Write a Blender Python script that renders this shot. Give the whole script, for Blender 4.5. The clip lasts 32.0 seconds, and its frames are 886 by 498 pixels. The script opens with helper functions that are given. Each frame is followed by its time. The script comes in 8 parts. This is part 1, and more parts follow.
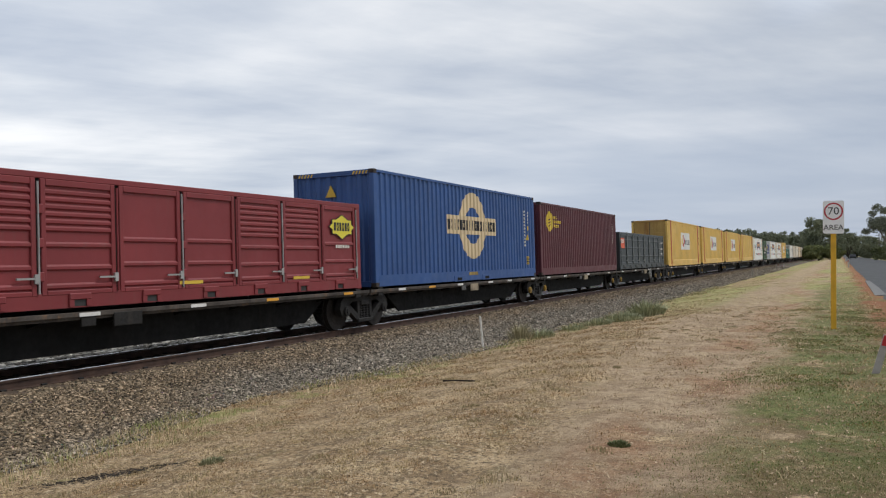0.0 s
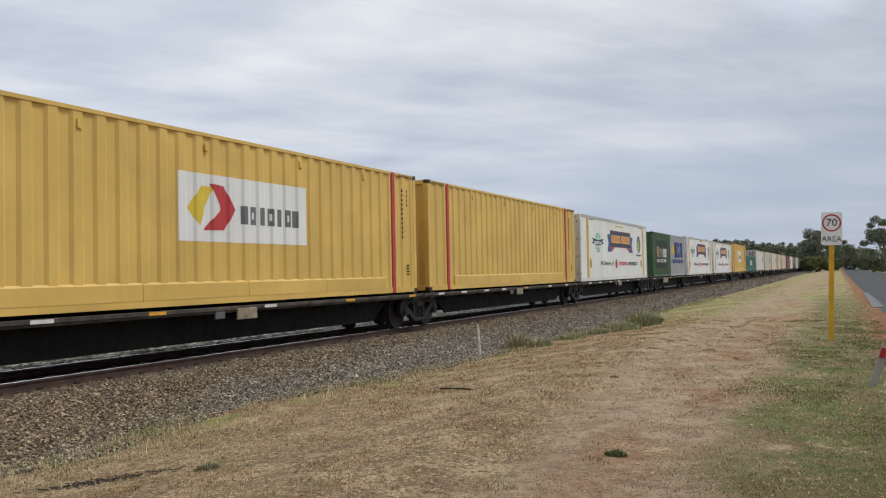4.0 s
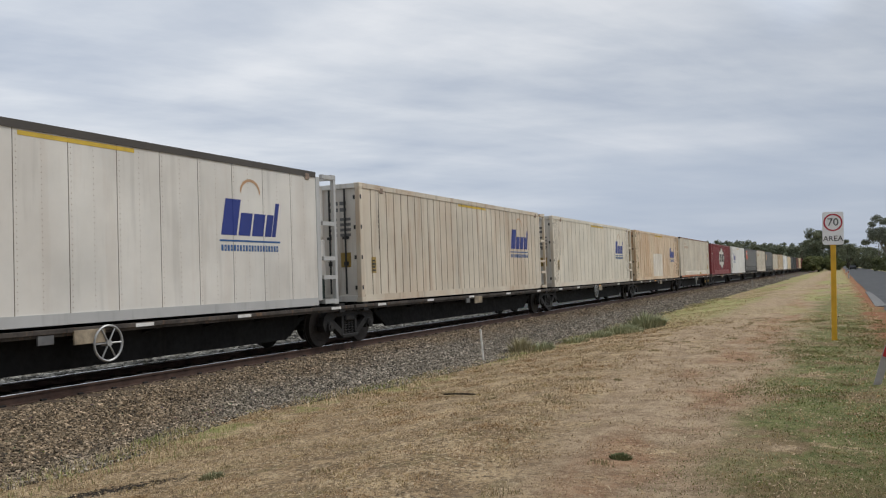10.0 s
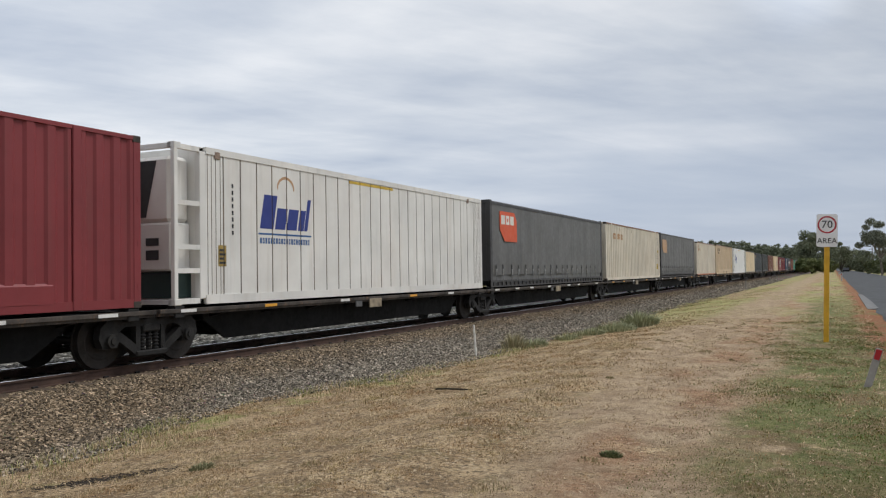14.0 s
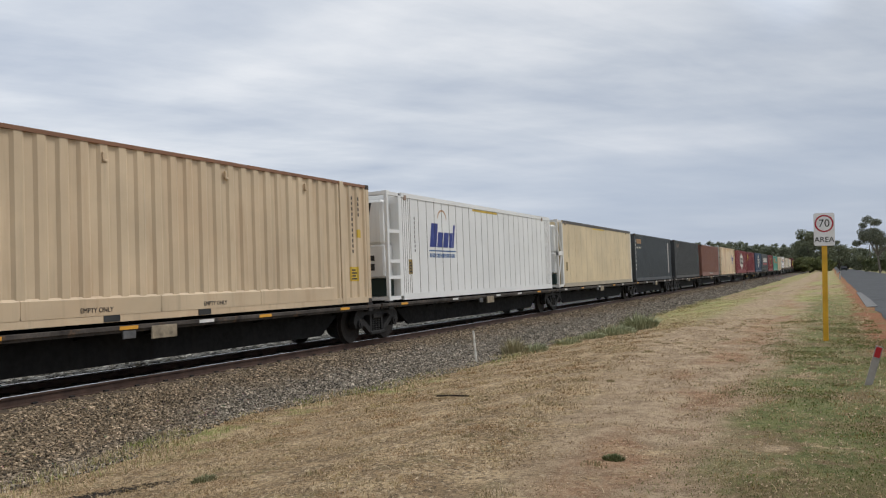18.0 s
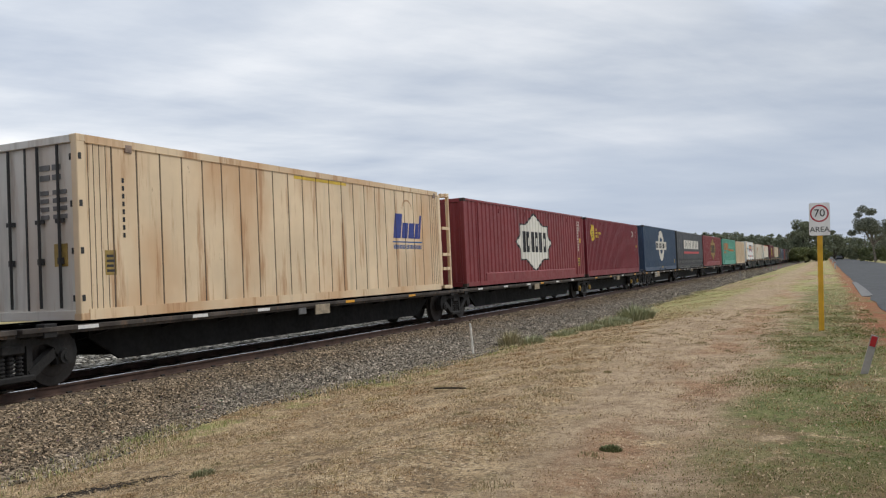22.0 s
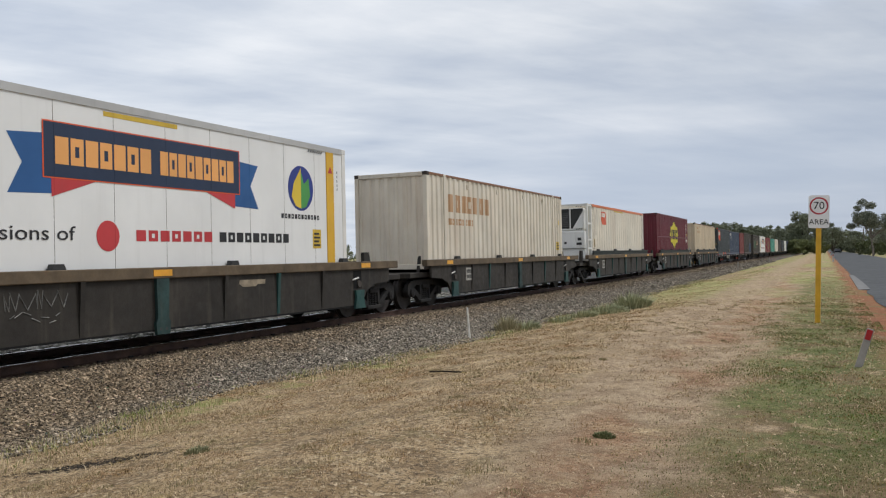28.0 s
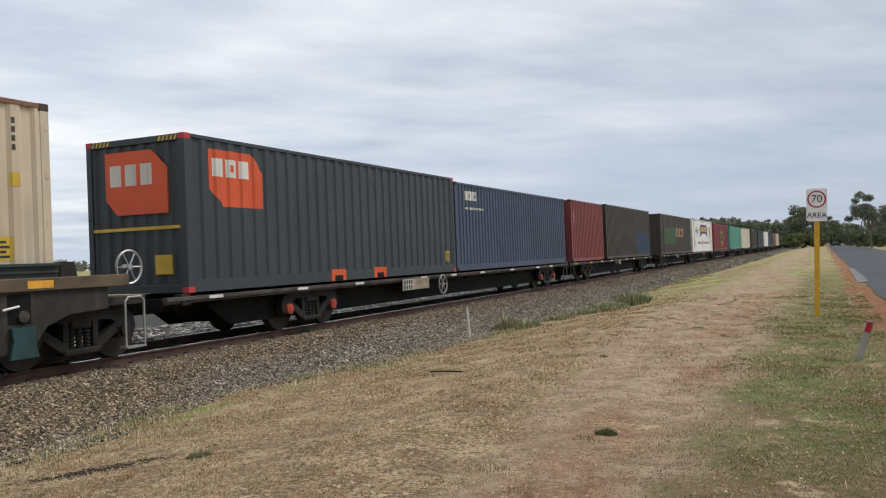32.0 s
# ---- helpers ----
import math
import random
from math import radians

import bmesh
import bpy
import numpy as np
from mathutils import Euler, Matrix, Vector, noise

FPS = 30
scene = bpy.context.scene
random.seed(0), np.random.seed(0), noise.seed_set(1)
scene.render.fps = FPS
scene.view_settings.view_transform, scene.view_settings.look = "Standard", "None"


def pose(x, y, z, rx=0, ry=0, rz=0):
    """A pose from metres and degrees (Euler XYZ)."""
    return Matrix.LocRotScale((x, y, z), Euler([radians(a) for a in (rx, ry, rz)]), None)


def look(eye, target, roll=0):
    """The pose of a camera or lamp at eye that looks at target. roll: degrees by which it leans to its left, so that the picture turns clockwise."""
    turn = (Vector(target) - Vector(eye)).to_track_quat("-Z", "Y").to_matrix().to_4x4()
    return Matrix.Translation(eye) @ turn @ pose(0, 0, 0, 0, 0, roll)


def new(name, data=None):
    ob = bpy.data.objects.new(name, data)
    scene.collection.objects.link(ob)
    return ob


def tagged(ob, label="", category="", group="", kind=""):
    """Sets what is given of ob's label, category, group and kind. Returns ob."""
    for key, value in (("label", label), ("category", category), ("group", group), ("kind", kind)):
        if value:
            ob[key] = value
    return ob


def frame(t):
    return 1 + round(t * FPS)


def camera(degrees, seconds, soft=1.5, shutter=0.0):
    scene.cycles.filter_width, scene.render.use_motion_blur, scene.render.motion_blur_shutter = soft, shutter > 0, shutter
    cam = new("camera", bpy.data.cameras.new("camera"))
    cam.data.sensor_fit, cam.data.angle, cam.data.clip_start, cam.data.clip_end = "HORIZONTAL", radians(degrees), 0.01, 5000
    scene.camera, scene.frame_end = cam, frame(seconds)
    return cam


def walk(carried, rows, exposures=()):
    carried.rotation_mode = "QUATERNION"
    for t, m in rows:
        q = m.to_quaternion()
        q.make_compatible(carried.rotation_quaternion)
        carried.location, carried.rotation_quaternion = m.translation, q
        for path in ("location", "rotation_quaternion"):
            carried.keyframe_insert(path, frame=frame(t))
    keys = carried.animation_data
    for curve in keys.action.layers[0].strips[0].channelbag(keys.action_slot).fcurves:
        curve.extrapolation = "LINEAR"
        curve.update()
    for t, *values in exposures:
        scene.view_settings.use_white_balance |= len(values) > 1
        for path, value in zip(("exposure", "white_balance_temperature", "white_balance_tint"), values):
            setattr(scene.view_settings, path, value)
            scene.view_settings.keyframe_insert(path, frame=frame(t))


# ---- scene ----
EYE = 1.575
cam = camera(55.83, 32.0, soft=1.2)
walk(cam, [
    (0, pose(0, 0, EYE, 91.140, 1.678, 25.404)), (0.5, pose(0, 0, EYE, 91.164, 1.618, 25.524)),
    (1, pose(0, 0, EYE, 91.201, 1.426, 25.652)), (1.5, pose(0, 0, EYE, 90.948, 1.133, 25.757)),
    (2, pose(0, 0, EYE, 90.873, 0.999, 25.925)), (2.5, pose(0, 0, EYE, 90.882, 1.023, 25.838)),
    (3, pose(0, 0, EYE, 91.049, 0.889, 25.798)), (3.5, pose(0, 0, EYE, 91.413, 0.958, 25.512)),
    (5.5, pose(0, 0, EYE, 92.174, 1.257, 25.110)), (6, pose(0, 0, EYE, 92.593, 1.483, 25.354)),
    (6.5, pose(0, 0, EYE, 92.799, 1.722, 25.343)), (7, pose(0, 0, EYE, 92.805, 1.978, 25.481)),
    (7.5, pose(0, 0, EYE, 92.746, 2.021, 25.394)), (8, pose(0, 0, EYE, 92.630, 1.981, 25.408)),
    (8.5, pose(0, 0, EYE, 92.431, 1.822, 25.399)), (9, pose(0, 0, EYE, 92.364, 1.695, 25.379)),
    (9.5, pose(0, 0, EYE, 92.346, 1.901, 25.316)), (10, pose(0, 0, EYE, 92.036, 1.974, 25.403)),
    (10.5, pose(0, 0, EYE, 91.685, 1.760, 25.601)), (11, pose(0, 0, EYE, 91.406, 2.268, 25.721)),
    (11.5, pose(0, 0, EYE, 90.957, 3.513, 25.664)), (12, pose(0, 0, EYE, 90.566, 4.093, 25.401)),
    (12.5, pose(0, 0, EYE, 90.939, 3.526, 25.155)), (13, pose(0, 0, EYE, 91.640, 2.211, 24.936)),
    (13.5, pose(0, 0, EYE, 91.756, 1.273, 24.926)), (14, pose(0, 0, EYE, 91.683, 0.915, 25.010)),
    (14.5, pose(0, 0, EYE, 91.803, 0.846, 25.154)), (16.5, pose(0, 0, EYE, 91.612, 0.857, 24.817)),
    (17, pose(0, 0, EYE, 91.788, 0.821, 24.807)), (17.5, pose(0, 0, EYE, 91.964, 1.448, 24.994)),
    (18, pose(0, 0, EYE, 92.134, 2.096, 24.912)), (18.5, pose(0, 0, EYE, 92.281, 2.245, 24.588)),
    (19, pose(0, 0, EYE, 92.101, 1.992, 24.256)), (19.5, pose(0, 0, EYE, 91.823, 1.862, 24.100)),
    (20, pose(0, 0, EYE, 91.856, 1.814, 24.060)), (20.5, pose(0, 0, EYE, 92.080, 2.058, 24.378)),
    (21, pose(0, 0, EYE, 92.063, 2.378, 24.736)), (21.5, pose(0, 0, EYE, 91.705, 2.624, 24.804)),
    (22, pose(0, 0, EYE, 91.624, 2.542, 24.666)), (22.5, pose(0, 0, EYE, 91.694, 2.358, 24.470)),
    (23, pose(0, 0, EYE, 91.797, 1.975, 24.431)), (23.5, pose(0, 0, EYE, 91.741, 1.660, 24.446)),
    (24, pose(0, 0, EYE, 91.457, 1.547, 24.664)), (24.5, pose(0, 0, EYE, 91.404, 1.580, 24.841)),
    (25, pose(0, 0, EYE, 91.514, 1.820, 24.790)), (25.5, pose(0, 0, EYE, 91.562, 2.018, 24.644)),
    (27.5, pose(0, 0, EYE, 90.663, 1.426, 24.606)), (28, pose(0, 0, EYE, 90.507, 1.209, 24.548)),
    (28.5, pose(0, 0, EYE, 90.441, 1.020, 24.548)), (29, pose(0, 0, EYE, 90.463, 0.959, 24.605)),
    (29.5, pose(0, 0, EYE, 90.604, 1.144, 24.601)), (30, pose(0, 0, EYE, 90.740, 1.496, 24.575)),
    (30.5, pose(0, 0, EYE, 90.724, 1.719, 24.693)), (31, pose(0, 0, EYE, 90.647, 2.006, 24.669)),
    (31.5, pose(0, 0, EYE, 90.490, 2.198, 24.459)), (32, pose(0, 0, EYE, 90.498, 2.226, 24.473))],
    exposures=[(0, 0.0), (3.5, -0.02), (5.5, -0.10), (11, -0.10), (14, -0.02), (17, -0.02), (19, -0.08), (21, 0.0), (24, 0.10), (27, 0.06), (29, 0.02), (32, 0.08)])

# ---- light ----
world = bpy.data.worlds.new("overcast_sky")
scene.world = world
world.use_nodes = True
SUN_EL, SUN_AZ = radians(52), radians(48)


def sky_nodes():
    nt = world.node_tree
    nt.nodes.clear()
    N, Lk = nt.nodes.new, nt.links.new
    out, bg = N("ShaderNodeOutputWorld"), N("ShaderNodeBackground")
    sky = N("ShaderNodeTexSky")
    sky.sky_type, sky.sun_disc = "NISHITA", False
    sky.sun_elevation, sky.sun_rotation = SUN_EL, SUN_AZ
    sky.air_density, sky.dust_density = 1.0, 1.5
    co = N("ShaderNodeTexCoord")
    sep = N("ShaderNodeSeparateXYZ")
    Lk(co.outputs["Generated"], sep.inputs[0])
    # cloud layer: project the direction onto a flat deck so that bands close up towards the horizon
    zz = N("ShaderNodeMath"); zz.operation = "MAXIMUM"; zz.inputs[1].default_value = 0.02
    Lk(sep.outputs["Z"], zz.inputs[0])
    za = N("ShaderNodeMath"); za.operation = "ADD"; za.inputs[1].default_value = 0.10
    Lk(zz.outputs[0], za.inputs[0])
    dx = N("ShaderNodeMath"); dx.operation = "DIVIDE"
    dy = N("ShaderNodeMath"); dy.operation = "DIVIDE"
    Lk(sep.outputs["X"], dx.inputs[0]); Lk(za.outputs[0], dx.inputs[1])
    Lk(sep.outputs["Y"], dy.inputs[0]); Lk(za.outputs[0], dy.inputs[1])
    com = N("ShaderNodeCombineXYZ")
    Lk(dx.outputs[0], com.inputs[0]); Lk(dy.outputs[0], com.inputs[1])
    mp = N("ShaderNodeMapping")
    mp.vector_type = "TEXTURE"
    mp.inputs["Rotation"].default_value = (0, 0, radians(22))
    mp.inputs["Scale"].default_value = (1.6, 1.05, 1.0)
    Lk(com.outputs[0], mp.inputs[0])
    big = N("ShaderNodeTexNoise")
    big.inputs["Scale"].default_value, big.inputs["Detail"].default_value = 0.75, 8
    big.inputs["Roughness"].default_value, big.inputs["Distortion"].default_value = 0.47, 0.15
    Lk(mp.outputs[0], big.inputs["Vector"])
    fine = N("ShaderNodeTexNoise")
    fine.inputs["Scale"].default_value, fine.inputs["Detail"].default_value = 3.2, 6
    Lk(mp.outputs[0], fine.inputs["Vector"])
    mixn = N("ShaderNodeMath"); mixn.operation = "MULTIPLY_ADD"
    mixn.inputs[1].default_value = 0.20
    Lk(fine.outputs["Fac"], mixn.inputs[0]); Lk(big.outputs["Fac"], mixn.inputs[2])
    # thin wisps drawn out across the deck, at another slant
    mp2 = N("ShaderNodeMapping")
    mp2.vector_type = "TEXTURE"
    mp2.inputs["Rotation"].default_value = (0, 0, radians(58))
    mp2.inputs["Scale"].default_value = (2.6, 0.8, 1.0)
    Lk(com.outputs[0], mp2.inputs[0])
    wisp = N("ShaderNodeTexNoise")
    wisp.inputs["Scale"].default_value, wisp.inputs["Detail"].default_value = 1.6, 10
    wisp.inputs["Roughness"].default_value, wisp.inputs["Distortion"].default_value = 0.62, 0.4
    Lk(mp2.outputs[0], wisp.inputs["Vector"])
    wadd = N("ShaderNodeMath"); wadd.operation = "MULTIPLY_ADD"
    wadd.inputs[1].default_value = 0.30
    Lk(wisp.outputs["Fac"], wadd.inputs[0]); Lk(mixn.outputs[0], wadd.inputs[2])
    ramp = N("ShaderNodeValToRGB")
    e = ramp.color_ramp.elements
    e[0].position, e[0].color = 0.61, (4.8, 5.4, 6.45, 1)
    e[1].position, e[1].color = 0.92, (9.5, 9.6, 9.8, 1)
    m = ramp.color_ramp.elements.new(0.745)
    m.color = (6.6, 7.05, 7.75, 1)
    Lk(wadd.outputs[0], ramp.inputs[0])
    mix = N("ShaderNodeMix"); mix.data_type = "RGBA"
    mix.inputs["Factor"].default_value = 0.93
    # a bluer, thinner band low over the horizon in the direction of the line
    low = N("ShaderNodeMapRange"); low.interpolation_type = "SMOOTHSTEP"
    low.inputs["From Min"].default_value, low.inputs["From Max"].default_value = 0.24, 0.06
    Lk(sep.outputs["Z"], low.inputs["Value"])
    side = N("ShaderNodeMapRange"); side.interpolation_type = "SMOOTHSTEP"
    side.inputs["From Min"].default_value, side.inputs["From Max"].default_value = -0.75, -0.15
    side.inputs["To Max"].default_value = 0.8
    Lk(sep.outputs["X"], side.inputs["Value"])
    band = N("ShaderNodeMath"); band.operation = "MULTIPLY"
    Lk(low.outputs[0], band.inputs[0]); Lk(side.outputs[0], band.inputs[1])
    veil = N("ShaderNodeMix"); veil.data_type = "RGBA"
    veil.inputs["B"].default_value = (4.9, 5.65, 7.0, 1)
    Lk(band.outputs[0], veil.inputs["Factor"]); Lk(ramp.outputs[0], veil.inputs["A"])
    # the cover is thinner towards the open side of the sky, and breaks at one bright spot
    thin = N("ShaderNodeMapRange")
    thin.inputs["From Min"].default_value, thin.inputs["From Max"].default_value = -0.75, 0.05
    thin.inputs["To Min"].default_value, thin.inputs["To Max"].default_value = 1.10, 0.90
    Lk(sep.outputs["X"], thin.inputs["Value"])
    far = N("ShaderNodeVectorMath"); far.operation = "DISTANCE"
    far.inputs[1].default_value = (0.0, 0.965, 0.335)
    wob = N("ShaderNodeVectorMath"); wob.operation = "MULTIPLY_ADD"
    wob.inputs[1].default_value = (0.05, 0.05, 0.05)
    Lk(fine.outputs["Color"], wob.inputs[0]); Lk(co.outputs["Generated"], wob.inputs[2])
    Lk(wob.outputs[0], far.inputs[0])
    spot = N("ShaderNodeMapRange"); spot.interpolation_type = "SMOOTHSTEP"
    spot.inputs["From Min"].default_value, spot.inputs["From Max"].default_value = 0.085, 0.02
    spot.inputs["To Max"].default_value = 0.28
    Lk(far.outputs["Value"], spot.inputs["Value"])
    # thicker, darker cloud on the side away from the sun
    away = N("ShaderNodeMapRange"); away.interpolation_type = "SMOOTHSTEP"
    away.inputs["From Min"].default_value, away.inputs["From Max"].default_value = -0.7, 0.35
    away.inputs["To Min"].default_value = 0.92
    Lk(sep.outputs["Y"], away.inputs["Value"])
    thick = N("ShaderNodeMath"); thick.operation = "MULTIPLY"
    Lk(thin.outputs[0], thick.inputs[0]); Lk(away.outputs[0], thick.inputs[1])
    gain = N("ShaderNodeMath"); gain.operation = "ADD"
    Lk(thick.outputs[0], gain.inputs[0]); Lk(spot.outputs[0], gain.inputs[1])
    cover = N("ShaderNodeVectorMath"); cover.operation = "SCALE"
    Lk(veil.outputs["Result"], cover.inputs[0]); Lk(gain.outputs[0], cover.inputs["Scale"])
    Lk(sky.outputs[0], mix.inputs["A"]); Lk(cover.outputs[0], mix.inputs["B"])
    Lk(mix.outputs["Result"], bg.inputs["Color"])
    bg.inputs["Strength"].default_value = 0.1
    Lk(bg.outputs[0], out.inputs["Surface"])


sky_nodes()
sun = new("sun", bpy.data.lights.new("sun", "SUN"))
sun.data.energy, sun.data.angle, sun.data.color = 1.95, radians(20), (1.0, 0.98, 0.955)
sun.matrix_world = look((math.sin(SUN_AZ) * math.cos(SUN_EL) * 50, math.cos(SUN_AZ) * math.cos(SUN_EL) * 50, math.sin(SUN_EL) * 50), (0, 0, 0))

# ---- plan ----
SPEED, TRACK_X, DECK = 20.822, -11.757, 1.08
TRAIN_START = -1.06      # where the train stands along the line at the start
HW = 1.219
RAIL = 0.10      # top of the rails

# ---- materials ----
MATS = {}


def surface(name, rgb, rough=0.6, metal=0.0, vary=0.15, scale=1.5, streak=0.0, rust=0.0, rust_rgb=(0.16, 0.07, 0.035),
            bump=0.0, bump_scale=40.0, dirt_rgb=(0.10, 0.085, 0.065), spec=0.4, stain=0.0):
    """A weathered surface: base colour with soft fading, vertical dirt streaks, specks of rust and a fine relief."""
    if name in MATS:
        return MATS[name]
    m = bpy.data.materials.new(name)
    m.use_nodes = True
    nt = m.node_tree
    N, Lk = nt.nodes.new, nt.links.new
    b = nt.nodes["Principled BSDF"]
    b.inputs["Roughness"].default_value, b.inputs["Metallic"].default_value = rough, metal
    b.inputs["Specular IOR Level"].default_value = spec
    co, info = N("ShaderNodeTexCoord"), N("ShaderNodeObjectInfo")
    off = N("ShaderNodeVectorMath"); off.operation = "MULTIPLY_ADD"
    off.inputs[1].default_value = (0, 0, 0)
    rnd = N("ShaderNodeMath"); rnd.operation = "MULTIPLY"; rnd.inputs[1].default_value = 37.0
    Lk(info.outputs["Random"], rnd.inputs[0])
    add = N("ShaderNodeVectorMath"); add.operation = "ADD"
    Lk(co.outputs["Object"], add.inputs[0]); Lk(rnd.outputs[0], add.inputs[1])

    def noise_tex(sc, det, stretch=(1, 1, 1), rgh=0.55):
        mp = N("ShaderNodeMapping"); mp.inputs["Scale"].default_value = stretch
        Lk(add.outputs[0], mp.inputs[0])
        n = N("ShaderNodeTexNoise")
        n.inputs["Scale"].default_value, n.inputs["Detail"].default_value = sc, det
        n.inputs["Roughness"].default_value = rgh
        Lk(mp.outputs[0], n.inputs["Vector"])
        return n.outputs["Fac"]

    def rng(fac, a, c, lo=0.0, hi=1.0):
        r = N("ShaderNodeMapRange")
        r.inputs["From Min"].default_value, r.inputs["From Max"].default_value = a, c
        r.inputs["To Min"].default_value, r.inputs["To Max"].default_value = lo, hi
        Lk(fac, r.inputs["Value"])
        return r.outputs["Result"]

    def blend(fac, a, c, how="MIX"):
        x = N("ShaderNodeMix"); x.data_type, x.blend_type = "RGBA", how
        Lk(fac, x.inputs["Factor"])
        for sock, val in (("A", a), ("B", c)):
            if isinstance(val, tuple):
                x.inputs[sock].default_value = (*val, 1)
            else:
                Lk(val, x.inputs[sock])
        return x.outputs["Result"]

    dark = tuple(c * (1 - vary * 1.5) for c in rgb)
    lite = tuple(min(1, c * (1 + vary)) for c in rgb)
    col = blend(rng(noise_tex(scale, 5), 0.3, 0.7), dark, lite)
    col = blend(rng(noise_tex(scale * 14, 4), 0.35, 0.75, 0, vary), col, dark)
    if streak:
        col = blend(rng(noise_tex(5.0, 5, (1.0, 1.0, 0.07)), 0.56, 0.80, 0, streak), col, dirt_rgb)
    if stain:
        # rust water that ran down in broad washes and narrow runs
        wash = tuple(c * k for c, k in zip(rgb, (0.74, 0.52, 0.36)))
        col = blend(rng(noise_tex(0.55, 4, (1, 1, 0.55)), 0.44, 0.66, 0, stain * 0.75), col, wash)
        col = blend(rng(noise_tex(3.2, 6, (1, 1, 0.10), 0.65), 0.54, 0.64, 0, stain * 0.85), col, tuple(c * k for c, k in zip(rgb, (0.52, 0.32, 0.19))))
    if rust:
        col = blend(rng(noise_tex(4.5, 7, (1, 1, 0.45), 0.7), 0.72 - 0.16 * rust, 0.80 - 0.10 * rust, 0, 0.9), col, rust_rgb)
    Lk(col, b.inputs["Base Color"])
    Lk(rng(noise_tex(scale * 6, 4), 0.3, 0.7, max(0.05, rough - 0.1), min(1, rough + 0.1)), b.inputs["Roughness"])
    if bump:
        bp = N("ShaderNodeBump"); bp.inputs["Strength"].default_value = bump
        bp.inputs["Distance"].default_value = 0.01
        Lk(noise_tex(bump_scale, 6), bp.inputs["Height"])
        Lk(bp.outputs[0], b.inputs["Normal"])
    MATS[name] = m
    return m


def paint(name, rgb, streak=0.25, rust=0.15, rough=0.5, vary=0.10, stain=0.0):
    return surface(name, rgb, rough=rough, vary=vary, scale=0.7, streak=streak, rust=rust, bump=0.12, bump_scale=9.0, stain=stain)


BLACK_STEEL = surface("grimy black steel", (0.009, 0.009, 0.009), rough=0.8, vary=0.4, rust=0.05, bump=0.3, dirt_rgb=(0.022, 0.019, 0.016), streak=0.4, spec=0.2)
BOGIE_STEEL = surface("dusty cast steel", (0.015, 0.0138, 0.013), rough=0.8, vary=0.35, scale=4, streak=0.2, bump=0.5, bump_scale=60)
WHEEL_STEEL = surface("worn wheel steel", (0.034, 0.029, 0.026), rough=0.65, metal=0.25, vary=0.3, scale=5)
TREAD_STEEL = surface("bright running tread steel", (0.66, 0.66, 0.68), rough=0.13, metal=1.0, vary=0.05)
RUST_EDGE = surface("rusty deck edge", (0.075, 0.062, 0.052), rough=0.8, vary=0.5, scale=2, rust=1.0, rust_rgb=(0.18, 0.105, 0.058))
WHITE_MARK = surface("white reflective tape", (0.72, 0.71, 0.68), rough=0.4, vary=0.12, scale=4, streak=0.3)
AMBER_MARK = surface("amber reflective tape", (0.75, 0.36, 0.04), rough=0.4, vary=0.12, scale=4, streak=0.2)
GREY_STEEL = surface("galvanised steel", (0.42, 0.42, 0.41), rough=0.45, metal=0.6, vary=0.2, scale=5, streak=0.3)
PLATE_WHITE = surface("dirty number board white", (0.50, 0.48, 0.43), rough=0.7, vary=0.25, scale=3, streak=0.4)
PLATE_TAN = surface("grimy cream plate", (0.33, 0.27, 0.19), rough=0.75, vary=0.35, scale=5, streak=0.5, rust=0.25)
INK = surface("faded black lettering", (0.035, 0.035, 0.035), rough=0.6, vary=0.2)
STEP_STEEL = surface("dull painted step steel", (0.13, 0.13, 0.13), rough=0.7, vary=0.3, scale=4)
YELLOW_CAP = surface("yellow bearing cap", (0.34, 0.21, 0.04), rough=0.6, vary=0.3, scale=8, rust=0.4)
RED_CAP = surface("red bearing cap", (0.45, 0.07, 0.04), rough=0.6, vary=0.3, scale=8, rust=0.3)

# ---- mesh tools ----


